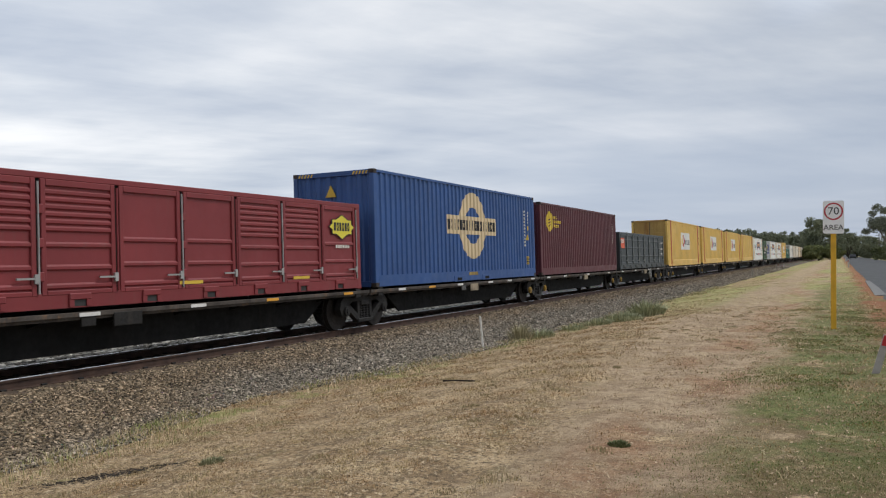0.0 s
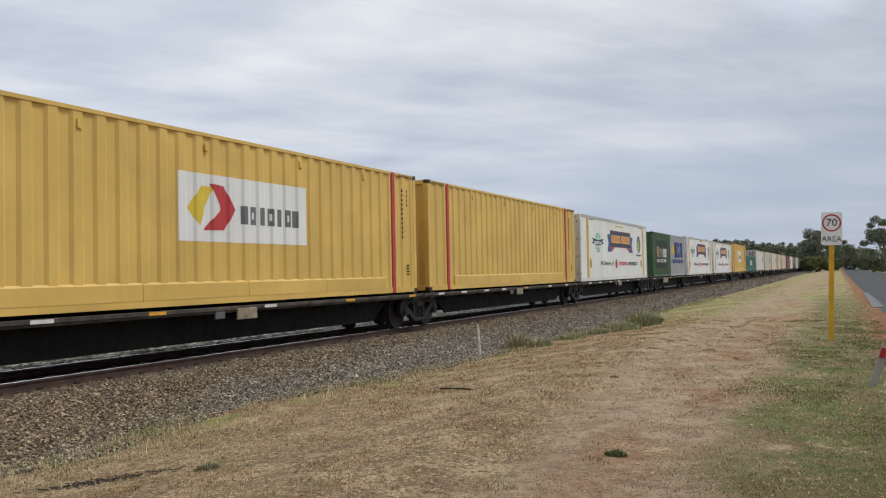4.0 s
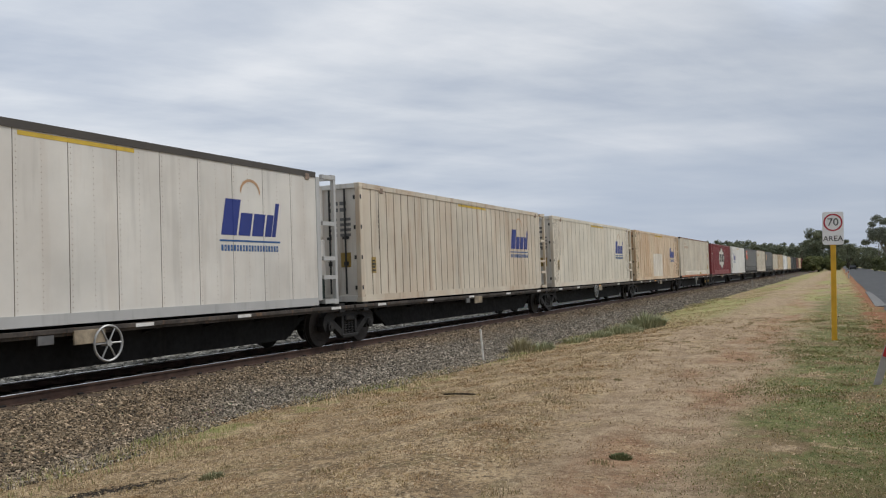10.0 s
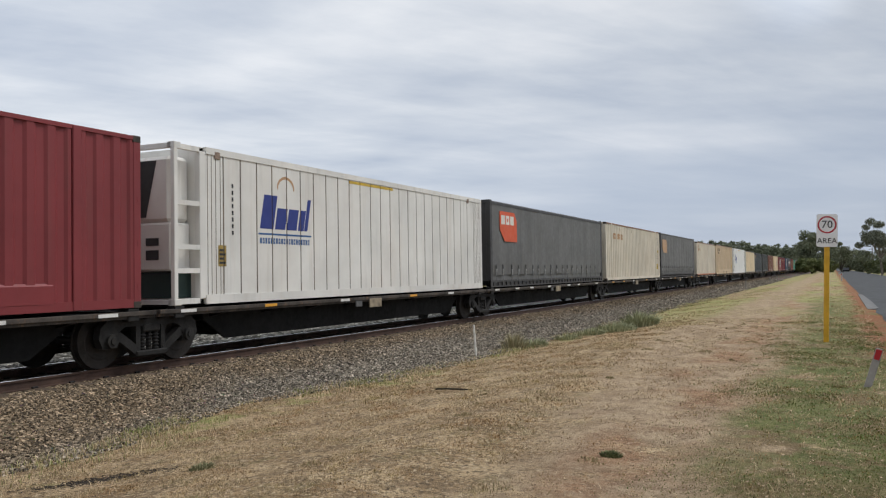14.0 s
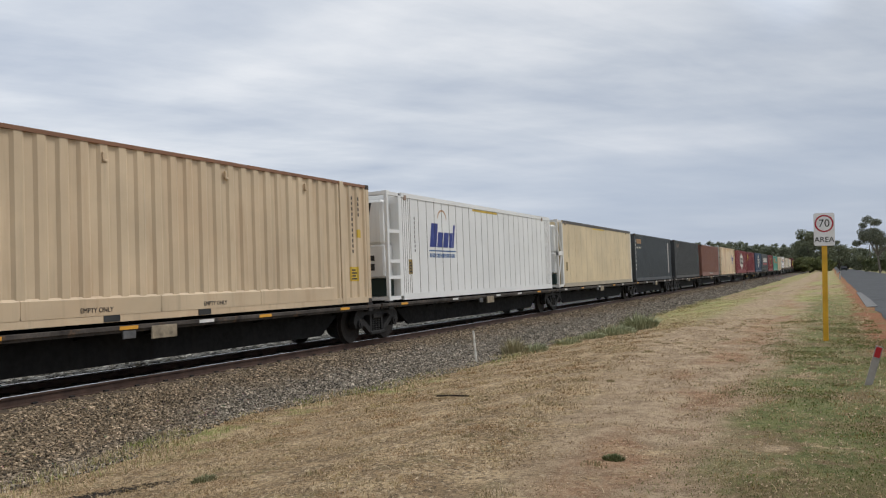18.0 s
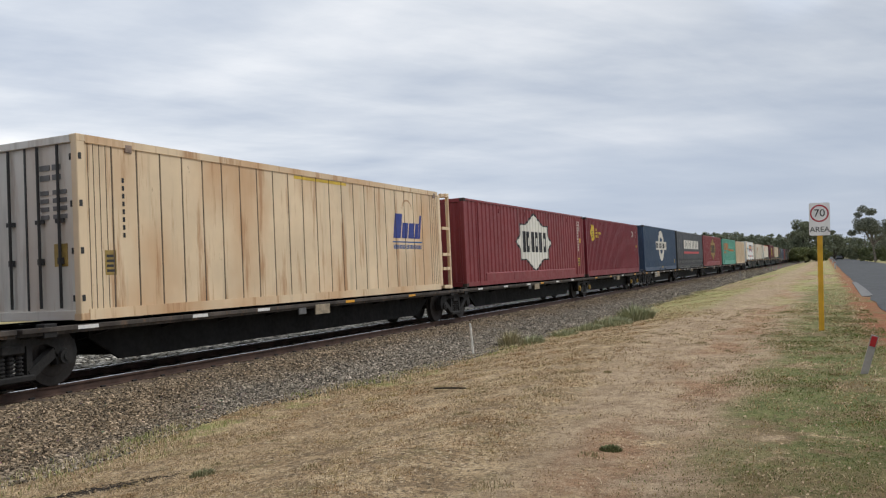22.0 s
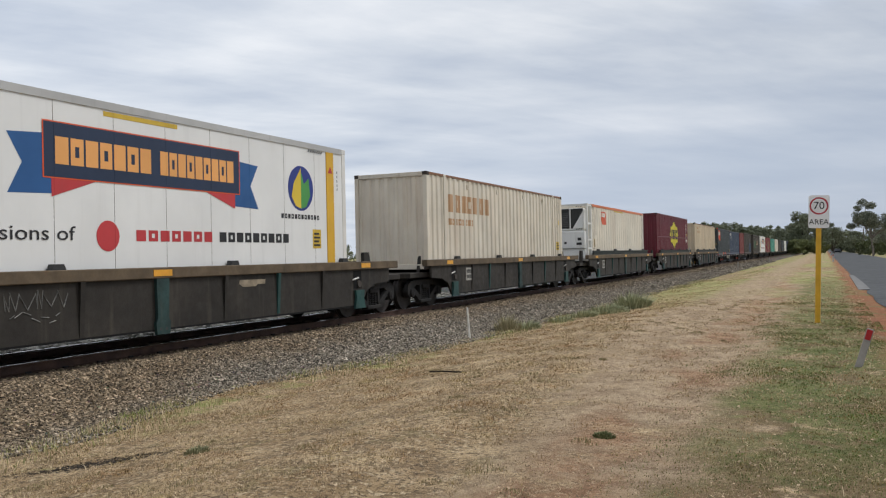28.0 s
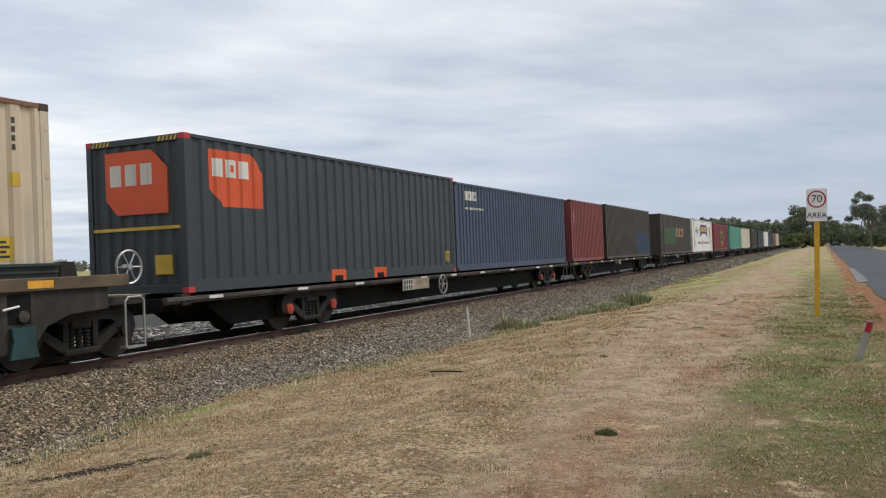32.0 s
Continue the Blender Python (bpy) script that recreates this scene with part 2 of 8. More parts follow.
class Geo:
    """Collects vertices and faces, then makes one mesh."""

    def __init__(self):
        self.v, self.f = [], []

    def add(self, verts, faces):
        n = len(self.v)
        self.v += verts
        self.f += [tuple(i + n for i in f) for f in faces]
        return self

    def box(self, x0, x1, y0, y1, z0, z1, ch=0.0):
        if ch <= 0:
            vs = [(x, y, z) for x in (x0, x1) for y in (y0, y1) for z in (z0, z1)]
            return self.add(vs, [(0, 1, 3, 2), (4, 6, 7, 5), (0, 4, 5, 1), (2, 3, 7, 6), (0, 2, 6, 4), (1, 5, 7, 3)])
        bm = bmesh.new()
        bmesh.ops.create_cube(bm, size=1)
        for w in bm.verts:
            w.co = Vector((x0 + (w.co.x + 0.5) * (x1 - x0), y0 + (w.co.y + 0.5) * (y1 - y0), z0 + (w.co.z + 0.5) * (z1 - z0)))
        bmesh.ops.bevel(bm, geom=bm.edges[:], offset=ch, segments=1, affect="EDGES")
        bm.verts.index_update()
        self.add([tuple(w.co) for w in bm.verts], [tuple(w.index for w in f.verts) for f in bm.faces])
        bm.free()
        return self

    def prism(self, pts, axis, a, b):
        """A flat polygon swept along an axis from a to b. pts: the other two coordinates, in the order of x, y, z."""
        def put(p, w):
            return {"x": (w, p[0], p[1]), "y": (p[0], w, p[1]), "z": (p[0], p[1], w)}[axis]
        n = len(pts)
        vs = [put(p, a) for p in pts] + [put(p, b) for p in pts]
        return self.add(vs, [tuple(range(n))[::-1], tuple(range(n, 2 * n))] + [(i, (i + 1) % n, (i + 1) % n + n, i + n) for i in range(n)])

    def cyl(self, c, axis, r, a, b, n=20, r2=None):
        r2 = r if r2 is None else r2
        ring = [(math.cos(2 * math.pi * i / n), math.sin(2 * math.pi * i / n)) for i in range(n)]
        def put(p, w):
            return {"x": (w, c[0] + p[0], c[1] + p[1]), "y": (c[0] + p[0], w, c[1] + p[1]), "z": (c[0] + p[0], c[1] + p[1], w)}[axis]
        vs = [put((p[0] * r, p[1] * r), a) for p in ring] + [put((p[0] * r2, p[1] * r2), b) for p in ring]
        return self.add(vs, [tuple(range(n))[::-1], tuple(range(n, 2 * n))] + [(i, (i + 1) % n, (i + 1) % n + n, i + n) for i in range(n)])

    def tube(self, a, b, r, n=8):
        a, b = Vector(a), Vector(b)
        d = (b - a).normalized()
        s = d.cross(Vector((0, 0, 1)) if abs(d.z) < 0.9 else Vector((1, 0, 0))).normalized()
        t = d.cross(s)
        ring = [s * math.cos(2 * math.pi * i / n) * r + t * math.sin(2 * math.pi * i / n) * r for i in range(n)]
        vs = [tuple(a + p) for p in ring] + [tuple(b + p) for p in ring]
        return self.add(vs, [tuple(range(n))[::-1], tuple(range(n, 2 * n))] + [(i, (i + 1) % n, (i + 1) % n + n, i + n) for i in range(n)])

    def mesh(self, name, mat):
        me = bpy.data.meshes.new(name)
        me.from_pydata(self.v, [], self.f)
        if mat:
            me.materials.append(mat)
        me.update()
        return me


CACHE = {}


def part(name, geo, mat, parent, label="", key=None):
    """One mesh object under a thing or a part; alike pieces with the same key share their mesh."""
    if key is not None and key in CACHE:
        me = CACHE[key]
    else:
        g = geo() if callable(geo) else geo
        me = g.mesh(name, mat)
        if key is not None:
            CACHE[key] = me
    ob = new(name, me)
    ob.parent = parent
    if label:
        ob["label"] = label
    return ob


def thing(name, label, category, group="", kind="", at=(0, 0, 0)):
    ob = new(name)
    ob.location = at
    return tagged(ob, label, category, group, kind)


def text_mesh(body, size, mat, depth=0.002):
    """Mesh of a word in the built-in font, flat in x-y, centred."""
    cu = bpy.data.curves.new("lettering", "FONT")
    cu.body, cu.size, cu.extrude = body, size, depth
    cu.align_x, cu.align_y = "CENTER", "CENTER"
    cu.resolution_u = 3
    ob = bpy.data.objects.new("lettering", cu)
    scene.collection.objects.link(ob)
    me = bpy.data.meshes.new_from_object(ob.evaluated_get(bpy.context.evaluated_depsgraph_get()))
    bpy.data.objects.remove(ob)
    me.materials.clear()
    me.materials.append(mat)
    return me

# ---- ground, track and road ----
def node_mat(name):
    m = bpy.data.materials.new(name)
    m.use_nodes = True
    return m, m.node_tree, m.node_tree.nodes["Principled BSDF"]


def ground_material():
    """Dry verge: straw, grey litter, a bare reddish lane, greener strips; set out by bands across the verge."""
    m, nt, b = node_mat("dry verge")
    N, Lk = nt.nodes.new, nt.links.new
    geo = N("ShaderNodeNewGeometry")
    sep = N("ShaderNodeSeparateXYZ")
    Lk(geo.outputs["Position"], sep.inputs[0])

    def tex(scale, det=6, rgh=0.6, stretch=(1, 1, 1)):
        mp = N("ShaderNodeMapping"); mp.inputs["Scale"].default_value = stretch
        Lk(geo.outputs["Position"], mp.inputs[0])
        n = N("ShaderNodeTexNoise")
        n.inputs["Scale"].default_value, n.inputs["Detail"].default_value, n.inputs["Roughness"].default_value = scale, det, rgh
        Lk(mp.outputs[0], n.inputs["Vector"])
        return n.outputs["Fac"]

    def rng(f, a, c, lo=0.0, hi=1.0):
        r = N("ShaderNodeMapRange"); r.interpolation_type = "SMOOTHSTEP"
        for k, v in (("From Min", a), ("From Max", c), ("To Min", lo), ("To Max", hi)):
            r.inputs[k].default_value = v
        Lk(f, r.inputs["Value"])
        return r.outputs["Result"]

    def math2(op, a, c):
        x = N("ShaderNodeMath"); x.operation = op
        for i, v in enumerate((a, c)):
            if isinstance(v, (int, float)):
                x.inputs[i].default_value = v
            else:
                Lk(v, x.inputs[i])
        return x.outputs[0]

    def mix(f, a, c):
        x = N("ShaderNodeMix"); x.data_type = "RGBA"
        Lk(f, x.inputs["Factor"])
        for k, v in (("A", a), ("B", c)):
            if isinstance(v, tuple):
                x.inputs[k].default_value = (*v, 1)
            else:
                Lk(v, x.inputs[k])
        return x.outputs["Result"]
    warp = math2("MULTIPLY_ADD", tex(0.7, 4), 1.8)
    nt.nodes[-1].inputs[2].default_value = -0.9
    xw = math2("ADD", sep.outputs["X"], warp)
    straw = mix(rng(tex(1.1), 0.40, 0.60), (0.362, 0.252, 0.140), (0.556, 0.412, 0.244))
    straw = mix(rng(tex(2.7, 6, 0.7), 0.50, 0.60, 0, 0.7), straw, (0.225, 0.160, 0.097))
    straw = mix(rng(tex(1.7, 6, 0.7, (1, 0.8, 1)), 0.54, 0.64, 0, 0.5), straw, (0.235, 0.210, 0.098))
    straw = mix(rng(tex(9, 5, 0.75), 0.51, 0.59, 0, 0.75), straw, (0.165, 0.118, 0.069))
    straw = mix(rng(tex(14, 4, 0.8), 0.55, 0.60, 0, 0.95), straw, (0.640, 0.510, 0.335))
    straw = mix(rng(tex(24, 3, 0.8), 0.53, 0.59, 0, 0.85), straw, (0.100, 0.073, 0.047))
    # the bare lane: grey-tan litter over earth, red where the earth shows
    litter = mix(rng(tex(2.4, 6, 0.65), 0.42, 0.58), (0.310, 0.226, 0.146), (0.465, 0.352, 0.232))
    litter = mix(rng(tex(7, 5, 0.75), 0.52, 0.60, 0, 0.7), litter, (0.190, 0.125, 0.078))
    litter = mix(rng(tex(19, 4, 0.8), 0.55, 0.61, 0, 0.85), litter, (0.540, 0.420, 0.285))
    earth = mix(rng(tex(3.1, 6, 0.7), 0.42, 0.58), (0.240, 0.125, 0.070), (0.375, 0.222, 0.128))
    earth = mix(rng(tex(16, 4, 0.8), 0.54, 0.60, 0, 0.8), earth, (0.540, 0.390, 0.250))
    earth = mix(rng(tex(23, 4, 0.8), 0.54, 0.60, 0, 0.8), earth, (0.120, 0.070, 0.042))
    strip = math2("MULTIPLY", rng(xw, -2.6, -1.9), rng(xw, -0.9, -1.5))
    bare = math2("MULTIPLY", strip, rng(tex(0.8, 5, 0.6, (1, 0.6, 1)), 0.44, 0.58))
    soil = mix(math2("MULTIPLY", bare, 0.9), litter, earth)
    green = mix(rng(tex(4, 6, 0.7), 0.42, 0.58), (0.105, 0.130, 0.040), (0.175, 0.190, 0.066))
    green = mix(rng(tex(0.8, 6, 0.7), 0.51, 0.60, 0, 0.85), green, (0.195, 0.130, 0.072))
    close = math2("MULTIPLY", rng(sep.outputs["Y"], 8.6, 5.6, 0, 1.0), rng(tex(2.2, 5, 0.7), 0.38, 0.54, 0.25, 1.0))
    green = mix(close, green, (0.205, 0.135, 0.076))
    green = mix(rng(tex(13, 4, 0.75), 0.54, 0.62, 0, 0.7), green, (0.060, 0.066, 0.024))
    green = mix(rng(tex(19, 4, 0.8), 0.56, 0.62, 0, 0.85), green, (0.340, 0.260, 0.150))
    # the lane slants away from the road and widens
    near = math2("MINIMUM", sep.outputs["Y"], 20.0)
    sl = math2("ADD", xw, math2("MULTIPLY", near, 0.12))
    lane = math2("MULTIPLY", rng(sl, -2.15, -1.35), rng(xw, -0.5, -1.3))
    lane = math2("MULTIPLY", lane, rng(tex(0.9, 5), 0.30, 0.48))
    col = mix(math2("MULTIPLY", lane, 0.92), straw, soil)
    gr = math2("MULTIPLY", rng(xw, -1.35, -0.55), rng(sep.outputs["Y"], 60.0, 34.0))
    gr = math2("MULTIPLY", gr, rng(tex(1.4, 6), 0.32, 0.44))
    toe = math2("MULTIPLY", rng(xw, -6.6, -7.4), rng(tex(0.8, 4), 0.49, 0.60))
    far = math2("MULTIPLY", rng(sep.outputs["Y"], 20.0, 42.0), rng(tex(0.25, 4, 0.6, (1, 0.3, 1)), 0.42, 0.56))
    far = math2("MULTIPLY", far, rng(math2("ABSOLUTE", math2("ADD", xw, 2.9), 0.0), 0.5, 1.5, 0.15, 1.0))
    lush = mix(rng(tex(2.0, 5), 0.42, 0.58), (0.205, 0.245, 0.070), (0.400, 0.370, 0.160))
    col = mix(math2("MULTIPLY", math2("MAXIMUM", toe, far), 0.8), col, lush)
    col = mix(math2("MULTIPLY", gr, 0.92), col, green)
    red = math2("MULTIPLY", math2("MULTIPLY", rng(xw, 0.55, 0.90), rng(xw, 3.0, 2.0)), rng(tex(1.3, 5), 0.3, 0.5))
    red = math2("MULTIPLY", red, rng(sep.outputs["Y"], 13.0, 19.0, 0.35, 1.0))
    col = mix(red, col, mix(rng(tex(9, 5), 0.3, 0.7), (0.202, 0.081, 0.039), (0.345, 0.163, 0.088)))
    Lk(col, b.inputs["Base Color"])
    b.inputs["Roughness"].default_value = 0.95
    b.inputs["Specular IOR Level"].default_value = 0.15
    bp = N("ShaderNodeBump"); bp.inputs["Strength"].default_value, bp.inputs["Distance"].default_value = 1.0, 0.03
    Lk(tex(24, 6, 0.8), bp.inputs["Height"])
    Lk(bp.outputs[0], b.inputs["Normal"])
    return m


def ground_z(x, y=20.0):
    """Height of the verge: level by the road, falling to the foot of the ballast."""
    t = min(1.0, max(0.0, (-3.2 - x) / 4.8))
    z = -0.08 - 0.38 * t * t * (3 - 2 * t)
    if 2.0 < y < 90:
        z += 0.035 * noise.noise((x * 0.5, y * 0.35, 0)) + 0.012 * noise.noise((x * 2.1, y * 1.7, 3))
        z -= 0.045 * math.exp(-((x + 2.9) / 0.35) ** 2) + 0.035 * math.exp(-((x + 1.6) / 0.35) ** 2)
    if x > 0.6:
        z = min(max(z, -0.115), -0.10) if x > 1.3 else z
    return z


def tensor_sheet(name, xs, ys, zf, mat, label, category, kind="structure"):
    vs = [(x, y, zf(x, y)) for y in ys for x in xs]
    n = len(xs)
    fs = [(j * n + i, j * n + i + 1, (j + 1) * n + i + 1, (j + 1) * n + i) for j in range(len(ys) - 1) for i in range(n - 1)]
    me = bpy.data.meshes.new(name)
    me.from_pydata(vs, [], fs)
    me.materials.append(mat)
    me.polygons.foreach_set("use_smooth", [True] * len(fs))
    return tagged(new(name, me), label, category, kind=kind)


XS = [-3000, -600, -150, -60, -30, -20, -16, -14.5, -13, -11, -9.5] + [-8.8 + 0.2 * i for i in range(52)] + [1.8, 3, 5, 7, 8, 9, 12, 20, 60, 300, 3000]
YS = [-300, -60, -20, -8, -2] + [0.25 * i for i in range(4, 161)] + [42, 44, 47, 50, 55, 60, 70, 80, 95, 120, 160, 220, 300, 450, 800, 1500, 4000]
GROUND_MAT = ground_material()
tensor_sheet("ground", XS, YS, lambda x, y: ground_z(x, y), GROUND_MAT, "dry straw-coloured grass verge with bare reddish earth", "ground")


def gravel_material():
    m, nt, b = node_mat("ballast stone")
    N, Lk = nt.nodes.new, nt.links.new
    geo = N("ShaderNodeNewGeometry")
    r = N("ShaderNodeValToRGB")
    e = r.color_ramp.elements
    e[0].position, e[0].color = 0.0, (0.040, 0.037, 0.033, 1)
    e[1].position, e[1].color = 1.0, (0.66, 0.625, 0.555, 1)
    for p, c in ((0.35, (0.162, 0.153, 0.129, 1)), (0.6, (0.268, 0.252, 0.214, 1)), (0.85, (0.37, 0.352, 0.304, 1))):
        e.new(p).color = c
    Lk(geo.outputs["Random Per Island"], r.inputs[0])
    # rust-brown dust near the rails, set out by a band across the bed
    sep = N("ShaderNodeSeparateXYZ")
    Lk(geo.outputs["Position"], sep.inputs[0])
    n = N("ShaderNodeTexNoise"); n.inputs["Scale"].default_value = 0.9; n.inputs["Detail"].default_value = 5
    Lk(geo.outputs["Position"], n.inputs["Vector"])
    add = N("ShaderNodeMath"); add.operation = "MULTIPLY_ADD"; add.inputs[1].default_value = 1.4
    Lk(n.outputs["Fac"], add.inputs[0]); Lk(sep.outputs["X"], add.inputs[2])
    mr = N("ShaderNodeMapRange"); mr.interpolation_type = "SMOOTHSTEP"
    mr.inputs["From Min"].default_value, mr.inputs["From Max"].default_value = -8.2, -9.3
    mr.inputs["To Min"].default_value, mr.inputs["To Max"].default_value = 0.45, 0.95
    # the near end of the shoulder is dustier
    yr = N("ShaderNodeMapRange"); yr.interpolation_type = "SMOOTHSTEP"
    yr.inputs["From Min"].default_value, yr.inputs["From Max"].default_value = 12.0, 6.5
    yr.inputs["To Max"].default_value = -1.3
    Lk(sep.outputs["Y"], yr.inputs["Value"])
    sh = N("ShaderNodeMath"); sh.operation = "ADD"
    Lk(add.outputs[0], sh.inputs[0]); Lk(yr.outputs[0], sh.inputs[1])
    Lk(sh.outputs[0], mr.inputs["Value"])
    mx = N("ShaderNodeMix"); mx.data_type, mx.blend_type = "RGBA", "MULTIPLY"
    mx.inputs["B"].default_value = (0.82, 0.64, 0.46, 1)
    # clean grey stone beyond the track
    side = N("ShaderNodeMapRange")
    side.inputs["From Min"].default_value, side.inputs["From Max"].default_value = TRACK_X - 1.3, TRACK_X - 0.7
    Lk(sep.outputs["X"], side.inputs["Value"])
    dust = N("ShaderNodeMath"); dust.operation = "MULTIPLY"
    Lk(mr.outputs[0], dust.inputs[0]); Lk(side.outputs[0], dust.inputs[1])
    Lk(dust.outputs[0], mx.inputs["Factor"]); Lk(r.outputs[0], mx.inputs["A"])
    Lk(mx.outputs["Result"], b.inputs["Base Color"])
    b.inputs["Roughness"].default_value = 0.9
    return m


def bed_material():
    """Packed small stone: train shade painted black between the rails, dusty brown beside, pale grey beyond."""
    m, nt, b = node_mat("ballast bed")
    N, Lk = nt.nodes.new, nt.links.new
    geo = N("ShaderNodeNewGeometry")
    sep = N("ShaderNodeSeparateXYZ")
    Lk(geo.outputs["Position"], sep.inputs[0])
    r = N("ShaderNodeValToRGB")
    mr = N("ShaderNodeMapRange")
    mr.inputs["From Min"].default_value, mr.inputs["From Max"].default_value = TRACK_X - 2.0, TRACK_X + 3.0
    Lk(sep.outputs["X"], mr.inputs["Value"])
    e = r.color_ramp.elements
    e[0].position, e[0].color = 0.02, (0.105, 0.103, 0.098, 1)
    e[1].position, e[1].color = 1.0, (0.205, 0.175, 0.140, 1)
    # the two near-black stops put the wagons' shade into the bed colour
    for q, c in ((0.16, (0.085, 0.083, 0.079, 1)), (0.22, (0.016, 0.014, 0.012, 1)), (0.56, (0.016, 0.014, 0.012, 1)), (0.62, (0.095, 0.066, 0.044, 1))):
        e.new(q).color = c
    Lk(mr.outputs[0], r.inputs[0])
    v = N("ShaderNodeTexVoronoi"); v.inputs["Scale"].default_value = 17
    Lk(geo.outputs["Position"], v.inputs["Vector"])
    hsv = N("ShaderNodeMix"); hsv.data_type, hsv.blend_type = "RGBA", "MULTIPLY"
    hsv.inputs["Factor"].default_value = 0.8
    Lk(r.outputs[0], hsv.inputs["A"]); Lk(v.outputs["Color"], hsv.inputs["B"])
    Lk(hsv.outputs["Result"], b.inputs["Base Color"])
    b.inputs["Roughness"].default_value = 0.95
    b.inputs["Specular IOR Level"].default_value = 0.15
    bp = N("ShaderNodeBump"); bp.inputs["Strength"].default_value, bp.inputs["Distance"].default_value = 0.9, 0.03
    Lk(v.outputs["Distance"], bp.inputs["Height"]); Lk(bp.outputs[0], b.inputs["Normal"])
    return m


CROWN = RAIL - 0.17


def toe_x(y):
    """The foot of the near shoulder, which wanders a little along the line."""
    return -8.13 - 0.65 * math.exp(-((y - 10.8) / 2.4) ** 2) + 0.35 / (1 + math.exp(-(y - 16) / 1.5)) + 0.10 * math.sin(y * 1.1) + 0.06 * math.sin(y * 2.7 + 1)


def bed_z(x, y=30.0):
    """Height of the ballast across the track."""
    d = abs(x - TRACK_X)
    if d < 1.9:
        return CROWN
    if x > TRACK_X:
        t = (d - 1.9) / (toe_x(y) - TRACK_X - 1.9)
        return CROWN - 0.43 * min(1.2, t)
    return max(CROWN - (d - 1.9) * 0.10, -0.36)


def build_track():
    by = [-60, -20, 0] + [i * 0.4 for i in range(10, 130)] + [56, 60, 70, 90, 120, 160, 220, 300, 500, 900]
    vs, cols = [], 17
    for y in by:
        e = toe_x(y) if 0 < y < 60 else -7.9
        a = TRACK_X + 1.9
        xs = [TRACK_X - d for d in (24, 5.5, 4.0, 3.0, 1.9, 1.0)] + [TRACK_X + d for d in (0, 1.0, 1.9)] + [a + (e + 0.15 - a) * k / 8 for k in range(1, 9)]
        for k, x in enumerate(xs):
            z = bed_z(x, y) + (0.025 * noise.noise((x * 3, y * 3, 1)) if 0 < y < 60 and k > 3 else 0)
            vs.append((x, y, z - (0.10 if k == cols - 1 else 0) - (0.1 if k == 0 else 0)))
    me = bpy.data.meshes.new("ballast_bed")
    me.from_pydata(vs, [], [(j * cols + i, j * cols + i + 1, (j + 1) * cols + i + 1, (j + 1) * cols + i) for j in range(len(by) - 1) for i in range(cols - 1)])
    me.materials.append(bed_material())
    tagged(new("ballast_bed", me), "grey-brown crushed stone ballast bed", "railway bed", kind="structure")
    # loose stones on the near shoulder
    rs = np.random.RandomState(5)
    cube = np.array([(x, y, z) for x in (-1, 1) for y in (-1, 1) for z in (-1, 1)], float)
    quads = np.array([(0, 1, 3, 2), (4, 6, 7, 5), (0, 4, 5, 1), (2, 3, 7, 6), (0, 2, 6, 4), (1, 5, 7, 3)])

    def stones(y0, y1, dens, size, x0=-10.90, x1=-7.5):
        n = int((y1 - y0) * (x1 - x0) * dens)
        x, y = rs.uniform(x0, x1, n), rs.uniform(y0, y1, n)
        over = x - np.array([toe_x(b) for b in y])
        keep = (over < 0) | ((over < 0.35) & (rs.rand(n) < 0.22))
        # the sleeper ends stay clear
        keep &= ~((x < TRACK_X + 1.30) & (np.abs((y + 0.34) % 0.68 - 0.34) < 0.13) & (rs.rand(n) < 0.9))
        # fine dirt chokes the stones beside the sleepers
        keep &= (x > TRACK_X + 1.75) | (rs.rand(n) < 0.5)
        x, y = x[keep], y[keep]
        z = np.array([max(bed_z(a, c), ground_z(a, c)) for a, c in zip(x, y)])
        s = size * rs.uniform(0.55, 1.35, len(x))
        v = cube[None] * (s[:, None, None] * np.stack([rs.uniform(0.6, 1.2, len(x)), rs.uniform(0.6, 1.2, len(x)), rs.uniform(0.4, 0.8, len(x))], -1)[:, None, :])
        v = v + rs.normal(0, 0.28, v.shape) * s[:, None, None] * 0.5
        a = rs.uniform(0, 6.28, len(x))
        c, q = np.cos(a), np.sin(a)
        vx, vy = v[..., 0] * c[:, None] - v[..., 1] * q[:, None], v[..., 0] * q[:, None] + v[..., 1] * c[:, None]
        tilt = rs.uniform(-0.6, 0.6, len(x))
        vz = v[..., 2] + vx * tilt[:, None]
        return np.stack([vx + x[:, None], vy + y[:, None], vz + z[:, None] + s[:, None] * 0.25], -1).reshape(-1, 3), len(x)
    vs, cnt = [], 0
    for args in ((4.6, 13, 2700, 0.0155), (13, 24, 1700, 0.0195), (24, 42, 850, 0.0245), (42, 75, 330, 0.036), (75, 150, 70, 0.07)):
        v, n = stones(*args)
        vs.append(v); cnt += n
    # coarse stones beyond the far rail
    n = 20000
    x, y = rs.uniform(-19.5, TRACK_X - 1.35, n), 7 + 33 * rs.rand(n) ** 1.3
    z = np.array([bed_z(a, c) for a, c in zip(x, y)])
    s = rs.uniform(0.025, 0.07, n)
    v = cube[None] * (s[:, None, None] * rs.uniform(0.5, 1.1, (n, 1, 3))) + rs.normal(0, 0.14, (n, 8, 3)) * s[:, None, None]
    vs.append((v + np.stack([x, y, z + s * 0.3], -1)[:, None, :]).reshape(-1, 3)); cnt += n
    v = np.concatenate(vs)
    f = (quads[None] + (np.arange(cnt) * 8)[:, None, None]).reshape(-1, 4)
    me = bpy.data.meshes.new("ballast_stones")
    me.from_pydata(v.tolist(), [], f.tolist())
    me.materials.append(gravel_material())
